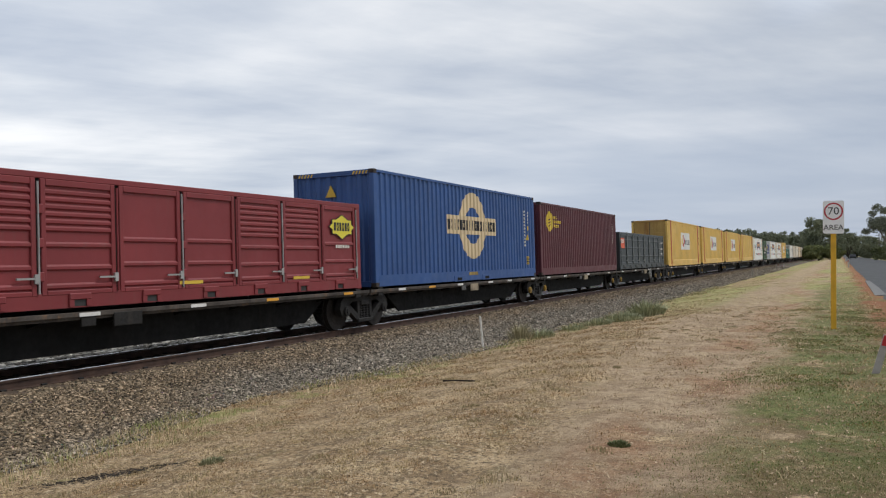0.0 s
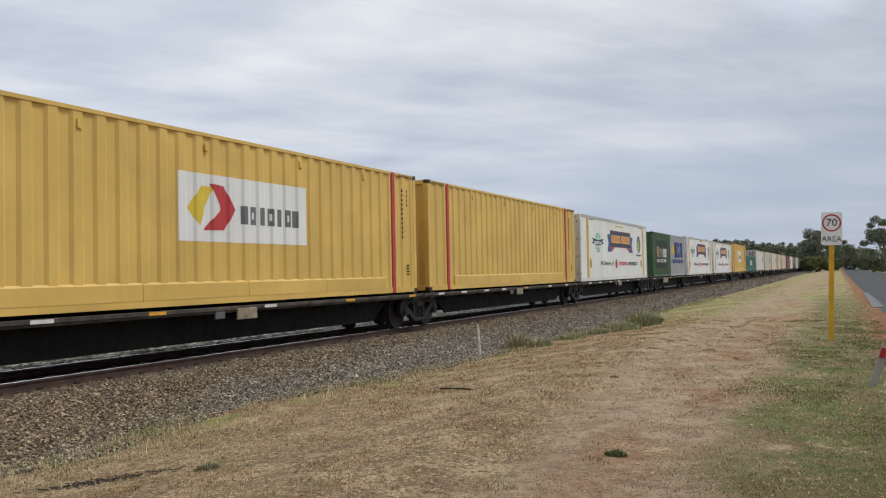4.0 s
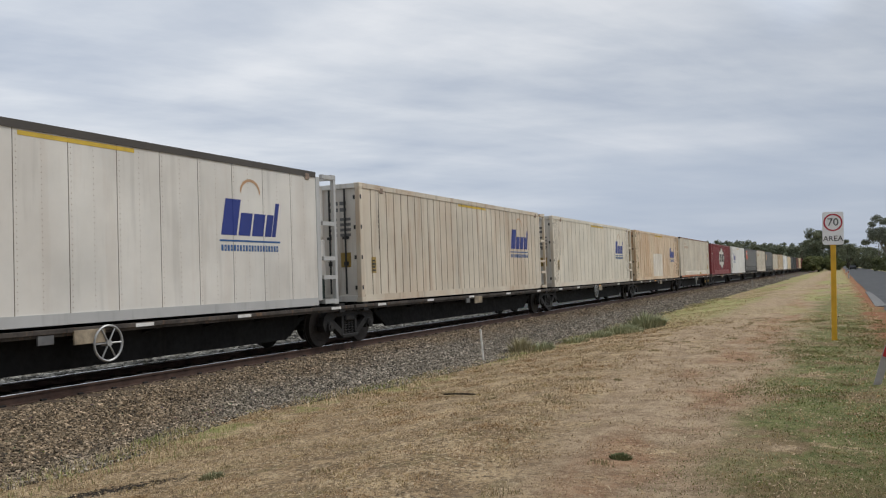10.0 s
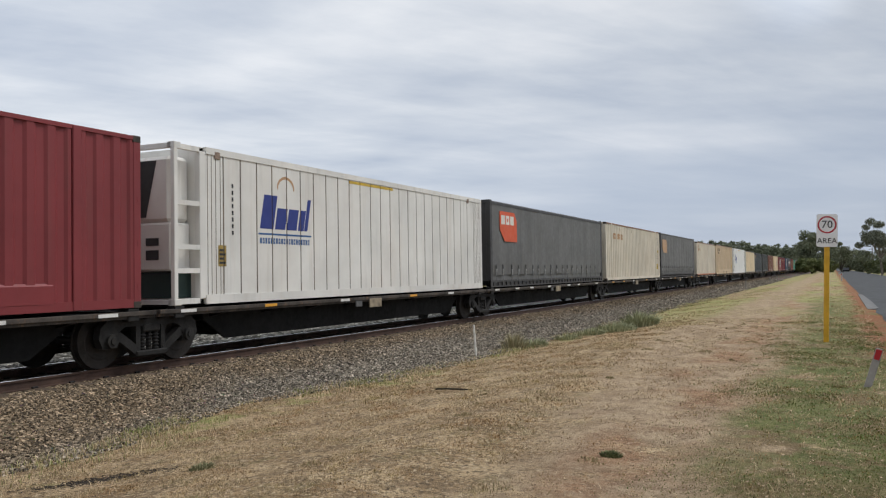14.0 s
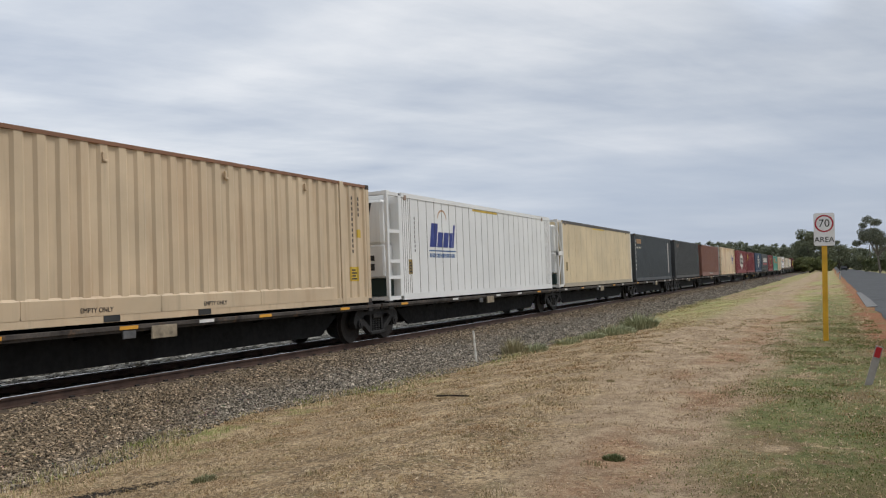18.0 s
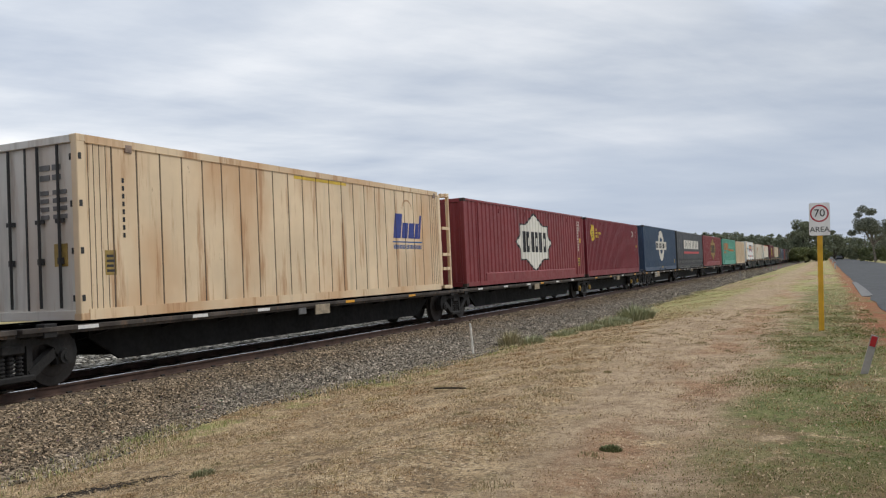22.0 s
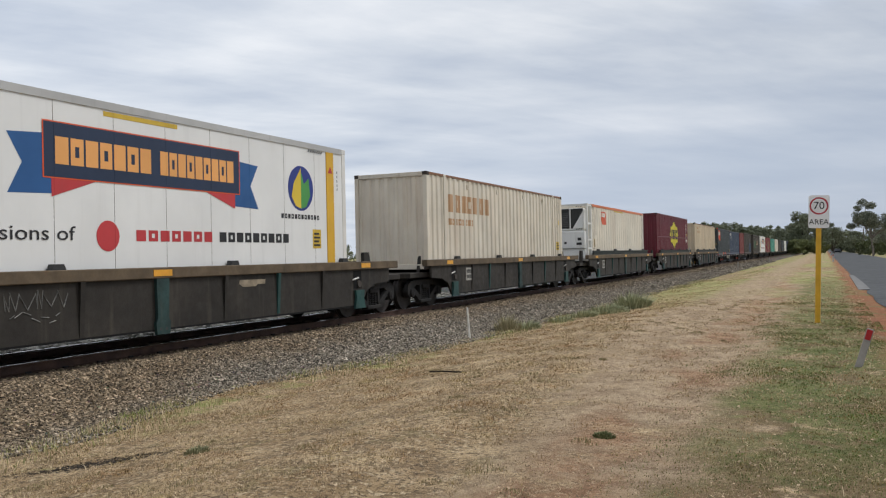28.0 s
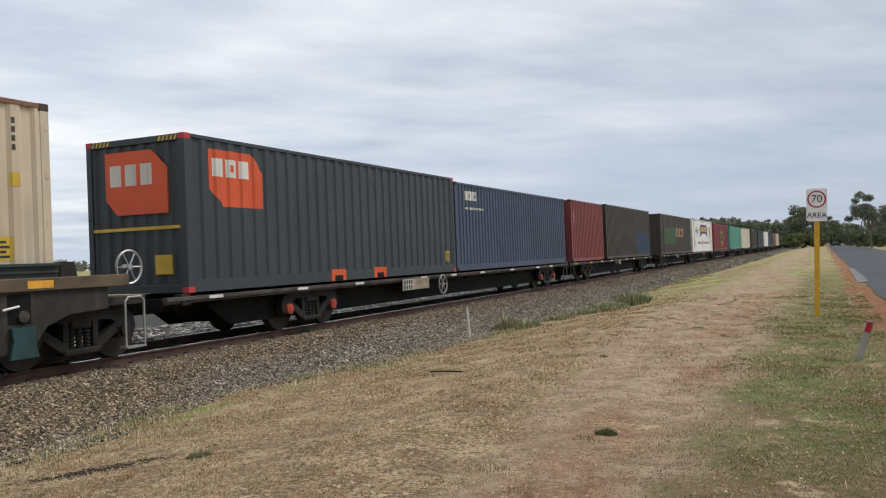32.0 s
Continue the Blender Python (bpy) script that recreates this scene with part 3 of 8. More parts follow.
    tagged(new("ballast_stones", me), "loose grey and brown crushed stones on the railway shoulder", "gravel", kind="stuff")
    # rails
    rail_side = surface("rusty rail", (0.080, 0.045, 0.032), rough=0.8, vary=0.3, scale=3, bump=0.3)
    for sx in (-1, 1):
        x = TRACK_X + sx * 0.752
        prof = [(-0.065, -0.160), (0.065, -0.160), (0.065, -0.150), (0.012, -0.135), (0.009, -0.045), (0.033, -0.038), (0.035, -0.010), (0.024, -0.0035), (-0.024, -0.0035), (-0.035, -0.010), (-0.033, -0.038), (-0.009, -0.045), (-0.012, -0.135), (-0.065, -0.150)]
        r = new("rail", Geo().prism([(x + a, b + RAIL) for a, b in prof], "y", -60, 900).mesh("rail", rail_side))
        tagged(r, "rusty steel rail with a bright worn running surface", "rail", "rails of the track", "structure")
        part("running_surface", Geo().prism([(x - 0.022, RAIL - 0.004), (x + 0.022, RAIL - 0.004), (x + 0.020, RAIL - 0.0005), (x - 0.020, RAIL - 0.0005)], "y", -60, 900), TREAD_STEEL, r)
        gx = x - sx * 0.0355
        part("gauge_face", Geo().box(*sorted((gx, gx + sx * 0.002)), -60, 900, RAIL - 0.026, RAIL - 0.011), TREAD_STEEL, r)
    wood = surface("dusty sleeper", (0.125, 0.088, 0.060), rough=0.9, vary=0.35, scale=3, bump=0.6, bump_scale=30)
    sl = thing("sleepers", "dusty brown railway sleepers half sunk in ballast", "sleeper", kind="structure")
    g = Geo()
    for i in range(-20, 330):
        y = i * 0.68
        if 4 < y < 60:
            o = part("sleeper", lambda: Geo().box(TRACK_X - 1.28, TRACK_X + 1.28, -0.12, 0.12, -0.3, -0.152, 0.012), wood, sl, key="sleeper")
            o.location = (0, y, RAIL)
            for sx in (-1, 1):
                part("rail_clip", lambda: Geo().box(-0.10, -0.055, -0.05, 0.05, -0.155, -0.125, 0.008).box(0.055, 0.10, -0.05, 0.05, -0.155, -0.125, 0.008), BOGIE_STEEL, o, key="clip").location = (TRACK_X + sx * 0.752, 0, 0)
        else:
            g.box(TRACK_X - 1.28, TRACK_X + 1.28, y - 0.12, y + 0.12, RAIL - 0.3, RAIL - 0.152)
    part("distant_sleepers", g, wood, sl)["kind"] = "stuff"


build_track()


def build_road():
    asphalt = surface("worn asphalt", (0.056, 0.059, 0.062), rough=0.85, vary=0.2, scale=0.4, bump=0.5, bump_scale=60)
    rx = [1.42, 2.0, 3.5, 4.9, 6.4, 7.8, 8.4]
    ry = [-200, -40, 0] + [2.0 * i for i in range(2, 40)] + [90, 120, 160, 220, 300, 420, 700, 1500]
    vs = []
    for y in ry:
        for i, x in enumerate(rx):
            xx = x + (0.22 * noise.noise((y * 0.45, i, 0)) if i == 0 and 0 < y < 120 else 0)
            vs.append((xx, y, -0.085 + 0.05 * (1 - ((x - 4.9) / 3.6) ** 2)))
    n = len(rx)
    fs = [(j * n + i, j * n + i + 1, (j + 1) * n + i + 1, (j + 1) * n + i) for j in range(len(ry) - 1) for i in range(n - 1)]
    me = bpy.data.meshes.new("road")
    me.from_pydata(vs, [], fs)
    me.materials.append(asphalt)
    tagged(new("road", me), "worn grey asphalt country road with a crumbling edge", "road", kind="structure")
    conc = surface("pale concrete", (0.17, 0.168, 0.163), rough=0.85, vary=0.15, scale=2, bump=0.3)
    tagged(new("concrete_apron", Geo().prism([(1.16, 36.3), (1.58, 36.8), (1.60, 44), (1.52, 55.5), (1.3, 56.0)], "z", -0.14, -0.055).mesh("concrete_apron", conc)), "pale concrete patch at the edge of the road", "concrete patch", kind="structure")
    white = surface("worn road paint", (0.6, 0.6, 0.58), rough=0.7, vary=0.2, scale=4)
    for y, l in ((24.6, 0.5), (22.2, 0.9)):
        tagged(new("road_marking", Geo().box(1.75, 2.6, y, y + 0.14, -0.09, -0.045).mesh("road_marking", white)), "worn white paint line on the asphalt", "road marking", kind="structure")


build_road()


# ---- grass and weeds ----
def blade_field(name, label, rgbs, spots, seed, flop=0.9, patch=None):
    """Many thin blades; spots: arrays of x, y, height, lean."""
    rs = np.random.RandomState(seed)
    x, y, h, wd = spots
    n = len(x)
    z = np.array([ground_z(a, b) for a, b in zip(x, y)])
    a = rs.uniform(0, 6.283, n)
    lean = rs.uniform(0.1, flop, n) * h
    dx, dy = np.cos(a), np.sin(a)
    b = a + rs.uniform(-0.9, 0.9, n) + 1.57
    tx, ty = np.cos(b), np.sin(b)
    p0 = np.stack([x - tx * wd, y - ty * wd, z - 0.01], -1)
    p1 = np.stack([x + tx * wd, y + ty * wd, z - 0.01], -1)
    m0 = np.stack([x + dx * lean * 0.35 + tx * wd * 0.7, y + dy * lean * 0.35 + ty * wd * 0.7, z + h * 0.6], -1)
    m1 = np.stack([x + dx * lean * 0.35 - tx * wd * 0.7, y + dy * lean * 0.35 - ty * wd * 0.7, z + h * 0.6], -1)
    p2 = np.stack([x + dx * lean, y + dy * lean, z + h * rs.uniform(0.8, 1.0, n)], -1)
    v = np.stack([p0, p1, m0, m1, p2], 1).reshape(-1, 3)
    k = np.arange(n) * 5
    quads = np.stack([k, k + 1, k + 2, k + 3], -1).tolist()
    tris = np.stack([k + 3, k + 2, k + 4], -1).tolist()
    me = bpy.data.meshes.new(name)
    me.from_pydata(v.tolist(), [], quads + tris)
    m, nt, bs = node_mat(name + " blades")
    geo = nt.nodes.new("ShaderNodeNewGeometry")
    r = nt.nodes.new("ShaderNodeValToRGB")
    e = r.color_ramp.elements
    e[0].color, e[1].color = (*rgbs[0], 1), (*rgbs[-1], 1)
    for i, c in enumerate(rgbs[1:-1]):
        e.new((i + 1) / (len(rgbs) - 1)).color = (*c, 1)
    nt.links.new(geo.outputs["Random Per Island"], r.inputs[0])
    out = r.outputs[0]
    if patch:
        # the growth changes tint from patch to patch
        for sc, rgb, lo in ((1.7, patch[0], 0.50), (4.3, patch[1], 0.52)):
            nz = nt.nodes.new("ShaderNodeTexNoise")
            nz.inputs["Scale"].default_value, nz.inputs["Detail"].default_value = sc, 4
            nt.links.new(geo.outputs["Position"], nz.inputs["Vector"])
            mr = nt.nodes.new("ShaderNodeMapRange")
            mr.inputs["From Min"].default_value, mr.inputs["From Max"].default_value = lo, lo + 0.14
            nt.links.new(nz.outputs["Fac"], mr.inputs["Value"])
            mx = nt.nodes.new("ShaderNodeMix"); mx.data_type, mx.blend_type = "RGBA", "MULTIPLY"
            mx.inputs["B"].default_value = (*rgb, 1)
            nt.links.new(mr.outputs[0], mx.inputs["Factor"]); nt.links.new(out, mx.inputs["A"])
            out = mx.outputs["Result"]
    nt.links.new(out, bs.inputs["Base Color"])
    bs.inputs["Roughness"].default_value = 0.8
    bs.inputs["Specular IOR Level"].default_value = 0.2
    me.materials.append(m)
    return tagged(new(name, me), label, "grass", kind="stuff")


def scatter(rs, n, x0, x1, y0, y1, thr, sc=0.9, seed=0.0, soft=0.5):
    """Random places, likelier where a soft noise is high; denser near y0."""
    y = y0 + (y1 - y0) * rs.rand(n) ** 1.6
    x = rs.uniform(x0, x1, n)
    p = np.array([noise.noise((a * sc, b * sc * 0.7, seed)) + 0.5 * noise.noise((a * sc * 3.1, b * sc * 2.3, seed + 7)) for a, b in zip(x, y)])
    keep = rs.rand(n) < np.clip((p - thr) / soft, 0, 1)
    return x[keep], y[keep]


def lane_left(y):
    """The edge of the bare lane on the side of the railway."""
    return -1.75 - 0.12 * np.minimum(y, 20.0)


def small(y):
    """Trodden and shorter close to the standpoint."""
    return np.clip(0.68 + (y - 5.0) * 0.05, 0.68, 1.0)


def build_grass():
    rs = np.random.RandomState(11)
    STRAW = [(0.185, 0.130, 0.075), (0.40, 0.295, 0.168), (0.56, 0.430, 0.262), (0.74, 0.595, 0.395)]
    GREENS = [(0.112, 0.142, 0.044), (0.160, 0.190, 0.062), (0.220, 0.222, 0.086), (0.34, 0.26, 0.140)]
    TINT = ((0.80, 0.66, 0.56), (0.78, 0.76, 0.54))
    # matted dry grass between the ballast and the lane
    x, y = scatter(rs, 340000, -8.6, 0.9, 4.2, 30, -0.30, 1.6, soft=0.6)
    toe = np.array([toe_x(b) for b in y])
    lane = (x > lane_left(y)) & (x < -1.0)
    keep = (x > toe) & ~(lane & (rs.rand(len(x)) < 0.72)) & ~((x > -1.0) & (rs.rand(len(x)) < 0.6))
    x, y = x[keep], y[keep]
    tall = 1 + 1.6 * (rs.rand(len(x)) < 0.06)
    blade_field("dry_grass", "short matted straw-coloured dry grass", STRAW, (x, y, rs.uniform(0.008, 0.032, len(x)) * tall * small(y), rs.uniform(0.0019, 0.0038, len(x)) * (1 + y / 16) * small(y)), 1, 3.2, TINT)
    x, y = scatter(rs, 60000, -7.8, 1.0, 26, 85, -0.15, 0.5)
    lane = (x > -4.3) & (x < -1.2)
    keep = ~(lane & (rs.rand(len(x)) < 0.75))
    x, y = x[keep], y[keep]
    blade_field("distant_dry_grass", "short dry straw-coloured grass", STRAW[1:] + [(0.33, 0.34, 0.13)], (x, y, rs.uniform(0.015, 0.07, len(x)), rs.uniform(0.005, 0.011, len(x))), 2, 3.5, ((0.85, 0.85, 0.7), (0.8, 0.85, 0.65)))
    # soft green growth beside the road
    x, y = scatter(rs, 190000, -2.0, 1.05, 4.2, 28, -0.20, 0.75, 4.0, 0.9)
    keep = rs.rand(len(x)) < np.clip((x + 1.75) / 1.3, 0.03, 1) * np.clip((y - 4.5) / 3.5, 0.3, 1)
    x, y = x[keep], y[keep]
    blade_field("green_grass", "patchy green grass and weeds beside the road", GREENS, (x, y, rs.uniform(0.008, 0.030, len(x)) * small(y), rs.uniform(0.0018, 0.0036, len(x)) * (1 + y / 14) * small(y)), 3, 2.6, ((0.80, 0.98, 0.65), (1.0, 0.74, 0.56)))
    x, y = scatter(rs, 80000, -9.2, -6.4, 4.5, 60, -0.25, 0.6, 9.0, 0.6)
    off = x - np.array([toe_x(b) for b in y])
    keep = (off > -0.16) & (rs.rand(len(x)) < np.clip(1.1 - off / 1.0, 0, 1))
    x, y = x[keep], y[keep]
    blade_field("verge_grass", "yellowish-green grass along the foot of the ballast", STRAW[1:] + GREENS[2:3] + [(0.34, 0.34, 0.14)], (x, y, rs.uniform(0.02, 0.11, len(x)), rs.uniform(0.002, 0.004, len(x)) * (1 + y / 14)), 4, 1.2, ((0.62, 0.85, 0.5), (0.8, 0.8, 0.7)))


build_grass()


def weed_clump(name, x, y, r, h, n, rgbs, label, seed, stretch=1.0):
    rs = np.random.RandomState(seed)
    a, q = rs.uniform(0, 6.28, n), np.sqrt(rs.rand(n)) * r
    px, py = x + np.cos(a) * q, y + np.sin(a) * q * stretch
    hh = h * (1 - 0.6 * (q / r) ** 2) * rs.uniform(0.5, 1.1, n)
    ob = blade_field(name, label, rgbs, (px, py, hh, rs.uniform(0.003, 0.008, n) * (1 + y / 14)), seed)
    ob["category"], ob["kind"] = "weed", ""
    return ob


def build_weeds():
    W = [(0.25, 0.275, 0.160), (0.36, 0.375, 0.225), (0.48, 0.47, 0.30)]
    D = [(0.30, 0.230, 0.135), (0.42, 0.335, 0.205), (0.28, 0.255, 0.125)]
    weed_clump("weed_bush", -5.9, 28.0, 0.60, 0.66, 900, W, "grey-green leafy weed at the foot of the ballast", 21)
    for i, (x, y, r, h, n) in enumerate(((-6.5, 26.8, 0.65, 0.36, 520), (-6.9, 25.4, 0.50, 0.26, 380), (-7.15, 24.0, 0.40, 0.20, 260), (-6.1, 26.2, 0.50, 0.20, 260), (-7.4, 21.6, 0.38, 0.34, 300))):
        weed_clump("weed_bush", x, y, r, h, n, W, "low grey-green weeds at the foot of the ballast", 30 + i)
    weed_clump("dry_weed", -7.75, 21.0, 0.30, 0.60, 260, [(0.30, 0.28, 0.16), (0.46, 0.40, 0.26)], "tall dry brownish weed in the ballast edge", 41)
    weed_clump("grass_tuft", -1.87, 7.55, 0.10, 0.06, 260, [(0.11, 0.13, 0.055), (0.20, 0.21, 0.10)], "small dark green grass tuft on bare ground", 42)
    weed_clump("grass_tuft", -5.55, 6.35, 0.12, 0.07, 160, [(0.18, 0.19, 0.10), (0.30, 0.29, 0.17)], "small grey-green grass tuft on dry ground", 43)
    # low dry tufts all over the verge
    rs = np.random.RandomState(50)
    px, py, hh = [], [], []
    for i in range(90):
        x, y, r = rs.uniform(-7.6, 0.6), 5 + 25 * rs.rand() ** 1.4, rs.uniform(0.06, 0.22)
        k = 70
        a, q = rs.uniform(0, 6.28, k), np.sqrt(rs.rand(k)) * r
        px.append(x + np.cos(a) * q); py.append(y + np.sin(a) * q)
        hh.append(rs.uniform(0.02, 0.055) * (1 - 0.5 * (q / r) ** 2) * rs.uniform(0.5, 1.1, k))
    px, py, hh = (np.concatenate(v) for v in (px, py, hh))
    blade_field("dry_tufts", "low tufts of dry brown grass", D + [(0.44, 0.34, 0.19)], (px, py, hh, rs.uniform(0.002, 0.004, len(px)) * (1 + py / 14)), 51)


build_weeds()

LEAF_MATS = {}


def leaf_mat(name, a, b):
    if name not in LEAF_MATS:
        m, nt, bs = node_mat(name)
        geo = nt.nodes.new("ShaderNodeNewGeometry")
        r = nt.nodes.new("ShaderNodeValToRGB")
        r.color_ramp.elements[0].color, r.color_ramp.elements[1].color = (*a, 1), (*b, 1)
        nt.links.new(geo.outputs["Random Per Island"], r.inputs[0])
        nt.links.new(r.outputs[0], bs.inputs["Base Color"])
        bs.inputs["Roughness"].default_value = 0.7
        bs.inputs["Specular IOR Level"].default_value = 0.25
        LEAF_MATS[name] = m
    return LEAF_MATS[name]


# ---- things on the verge ----
def build_sign():
    s = thing("speed_sign", "white speed area sign on a yellow post", "road sign", at=(-0.18, 20.37, 0))
    post = surface("yellow post paint", (0.72, 0.40, 0.03), rough=0.5, vary=0.12, scale=3, streak=0.15)
    face = surface("white sign face", (0.90, 0.885, 0.87), rough=0.35, vary=0.06, scale=3)
    ring = surface("sign red", (0.45, 0.03, 0.05), rough=0.4, vary=0.05)
    ink = surface("sign black", (0.02, 0.02, 0.02), rough=0.5, vary=0.1)
    back = surface("sign back", (0.4, 0.4, 0.4), rough=0.4, metal=0.7, vary=0.1)
    part("post", Geo().box(-0.055, 0.055, -0.03, 0.03, -0.35, 2.75, 0.01), post, s, "bright yellow square post")
    w, h, r, z0 = 0.213, 0.725, 0.045, 2.03
    pts = []
    for cx, cz, a0 in ((w - r, z0 + h - r, 0), (-w + r, z0 + h - r, 90), (-w + r, z0 + r, 180), (w - r, z0 + r, 270)):
        pts += [(cx + r * math.cos(radians(a0 + k * 30)), cz + r * math.sin(radians(a0 + k * 30))) for k in range(4)]
    panel = part("panel", Geo().prism(pts, "y", -0.045, -0.031), face, s, "white rectangular sign panel")
    n = 40
    cz = z0 + h - 0.235
    g = Geo()
    for i in range(n):
        a, b = 2 * math.pi * i / n, 2 * math.pi * (i + 1) / n
        q = [(rr * math.cos(t), cz + rr * math.sin(t)) for rr, t in ((0.160, a), (0.160, b), (0.192, b), (0.192, a))]
        g.add([(p[0], -0.0475, p[1]) for p in q], [(0, 1, 2, 3)])
    part("red_ring", g, ring, panel)
    for txt, size, z in (("70", 0.235, cz), ("AREA", 0.165, z0 + 0.13)):
        o = new("lettering", text_mesh(txt, size, ink, 0.001))
        o.parent = panel
        o.matrix_basis = Matrix.Translation((0, -0.049, z)) @ Euler((radians(90), 0, 0)).to_matrix().to_4x4()
    s.rotation_euler = (0, radians(1.9), 0)


build_sign()


def build_markers():
    white = surface("guide post white", (0.50, 0.49, 0.455), rough=0.6, vary=0.1, scale=4, streak=0.25)
    red = surface("red reflector", (0.45, 0.02, 0.025), rough=0.35, vary=0.05)
    grey = surface("weathered marker", (0.30, 0.28, 0.25), rough=0.8, vary=0.2, scale=4)
    m = thing("guide_post", "weathered low marker post with a red reflector", "guide post", at=(0.39, 13.03, ground_z(0.39, 13.03)))
    part("stem", Geo().box(-0.048, 0.048, -0.012, 0.012, -0.15, 0.56, 0.006), surface("chalky marker plastic", (0.40, 0.37, 0.34), rough=0.8, vary=0.2, scale=5, streak=0.4), m)
    part("reflector", Geo().box(-0.037, 0.037, -0.018, -0.0125, 0.40, 0.545, 0.003), red, m, "red reflector plate")
    m.rotation_euler = (0, radians(17), 0)
    for x, y in ((0.90, 113.0), (1.05, 192.0), (8.9, 130.0)):
        p = thing("guide_post", "white roadside guide post", "guide post", at=(x, y, -0.12))
        part("stem", Geo().box(-0.09, 0.09, -0.02, 0.02, 0, 1.0, 0.01), white, p)
        part("reflector", Geo().box(-0.05, 0.05, -0.026, -0.021, 0.75, 0.9), red, p)
    st = thing("survey_stake", "thin weathered white stake in the ballast edge", "stake", at=(-7.89, 18.75, -0.52))
    part("shaft", Geo().box(-0.021, 0.021, -0.014, 0.014, 0, 0.84, 0.004), surface("weathered stake", (0.78, 0.76, 0.71), rough=0.8, vary=0.2, scale=6), st)
    st.rotation_euler = (0, radians(-4), 0)
    bark = surface("dead bark", (0.045, 0.035, 0.026), rough=0.9, vary=0.3, scale=8)
    g = Geo()
    q = [(-0.40, 0.0, 0.012), (-0.2, 0.012, 0.022), (-0.02, 0.004, 0.026), (0.16, -0.008, 0.024), (0.40, 0.01, 0.012)]
    for a, b in zip(q, q[1:]):
        g.tube(a, b, 0.014, 6)
    tw = tagged(new("fallen_stick", g.mesh("fallen_stick", bark)), "dark dead stick lying on the dry grass", "stick")
    tw.location = (-5.29, 11.86, ground_z(-5.29, 11.86))
    # charred litter by the ballast
    rs = np.random.RandomState(3)
    g = Geo()
    for i in range(430):
        x, y = -6.45 + rs.normal(0, 0.26), 5.95 + rs.normal(0, 0.10)
        y += (x + 6.45) * 0.75
        z = ground_z(x, y) + 0.002
        a, l, w = rs.uniform(0, 3.14), rs.uniform(0.010, 0.035), rs.uniform(0.004, 0.010)
        c, s = math.cos(a), math.sin(a)
        g.add([(x + c * l - s * w, y + s * l + c * w, z), (x + c * l + s * w, y + s * l - c * w, z + 0.003), (x - c * l + s * w, y - s * l - c * w, z), (x - c * l, y - s * l, z + 0.008)], [(0, 1, 2), (0, 2, 3), (0, 3, 1), (1, 3, 2)])
    tagged(new("dark_litter", g.mesh("dark_litter", bark)), "dark bark litter lying on the verge", "litter", kind="stuff")
    # pale leaf litter among the grass by the road
    g = Geo()
    for i in range(4200):
        x, y = 0.95 - 8.2 * rs.rand() ** 1.1, 4.6 + 20 * rs.rand() ** 1.5
        if x < toe_x(y) + 0.3:
            continue
        z = ground_z(x, y) + rs.uniform(0.008, 0.03)
        a, l, w = rs.uniform(0, 3.14), rs.uniform(0.006, 0.016) * (1 + y / 18) * (1.8 if rs.rand() < 0.05 else 1), rs.uniform(0.004, 0.008) * (1 + y / 18)
        c, s = math.cos(a), math.sin(a)
        g.add([(x - c * l, y - s * l, z), (x - s * w, y + c * w, z + 0.006), (x + c * l, y + s * l, z + rs.uniform(0, 0.015)), (x + s * w, y - c * w, z)], [(0, 1, 2, 3)])
    tagged(new("leaf_litter", g.mesh("leaf_litter", leaf_mat("dry leaves", (0.15, 0.095, 0.055), (0.56, 0.42, 0.27)))), "pale dry leaves scattered in the grass", "litter", kind="stuff")
    # line posts along the railway
    for y in (88.0, 123.0, 140.0):
        p = thing("marker_post", "short grey railway marker post", "post", at=(-7.9, y, -0.5))
        part("stem", Geo().box(-0.06, 0.06, -0.04, 0.04, 0, 0.9, 0.01), grey, p)


build_markers()


# ---- trees ----
def leaf_cloud(rs, centres, radii, n, size, flat=0.75):
    """Leaf triangles gathered in clumps, with gaps between them."""
    k = rs.randint(0, len(centres), n)
    d = rs.normal(size=(n, 3))
    d /= np.linalg.norm(d, axis=1)[:, None]
    p = centres[k] + d * (radii[k] * rs.rand(n) ** 0.45)[:, None] * np.array([1, 1, flat])
    a, b = rs.normal(size=(n, 3)), rs.normal(size=(n, 3))
    a /= np.linalg.norm(a, axis=1)[:, None]
    b /= np.linalg.norm(b, axis=1)[:, None]
    s = (size * rs.uniform(0.5, 1.3, n))[:, None]
    return np.stack([p - a * s * 0.5, p + b * s * 0.5, p + a * s * 0.6], 1).reshape(-1, 3)


def leaf_mesh(name, v, mat):
    me = bpy.data.meshes.new(name)
    n = len(v) // 3
    me.from_pydata(v.tolist(), [], np.arange(n * 3).reshape(n, 3).tolist())
    me.materials.append(mat)
    return me


BARK = surface("grey gum bark", (0.22, 0.19, 0.16), rough=0.85, vary=0.3, scale=2, bump=0.4, bump_scale=12)
DARK_BARK = surface("dark bark", (0.07, 0.055, 0.045), rough=0.9, vary=0.3, scale=2)


def limb(g, a, b, r0, r1, n=7):
    a, b = Vector(a), Vector(b)
    d = (b - a).normalized()
    s = d.cross(Vector((0.3, 0.9, 0.1))).normalized()
    t = d.cross(s)
    vs = []
    for p, r in ((a, r0), (b, r1)):
        vs += [tuple(p + s * math.cos(2 * math.pi * i / n) * r + t * math.sin(2 * math.pi * i / n) * r) for i in range(n)]
    g.add(vs, [tuple(range(n))[::-1], tuple(range(n, 2 * n))] + [(i, (i + 1) % n, (i + 1) % n + n, i + n) for i in range(n)])


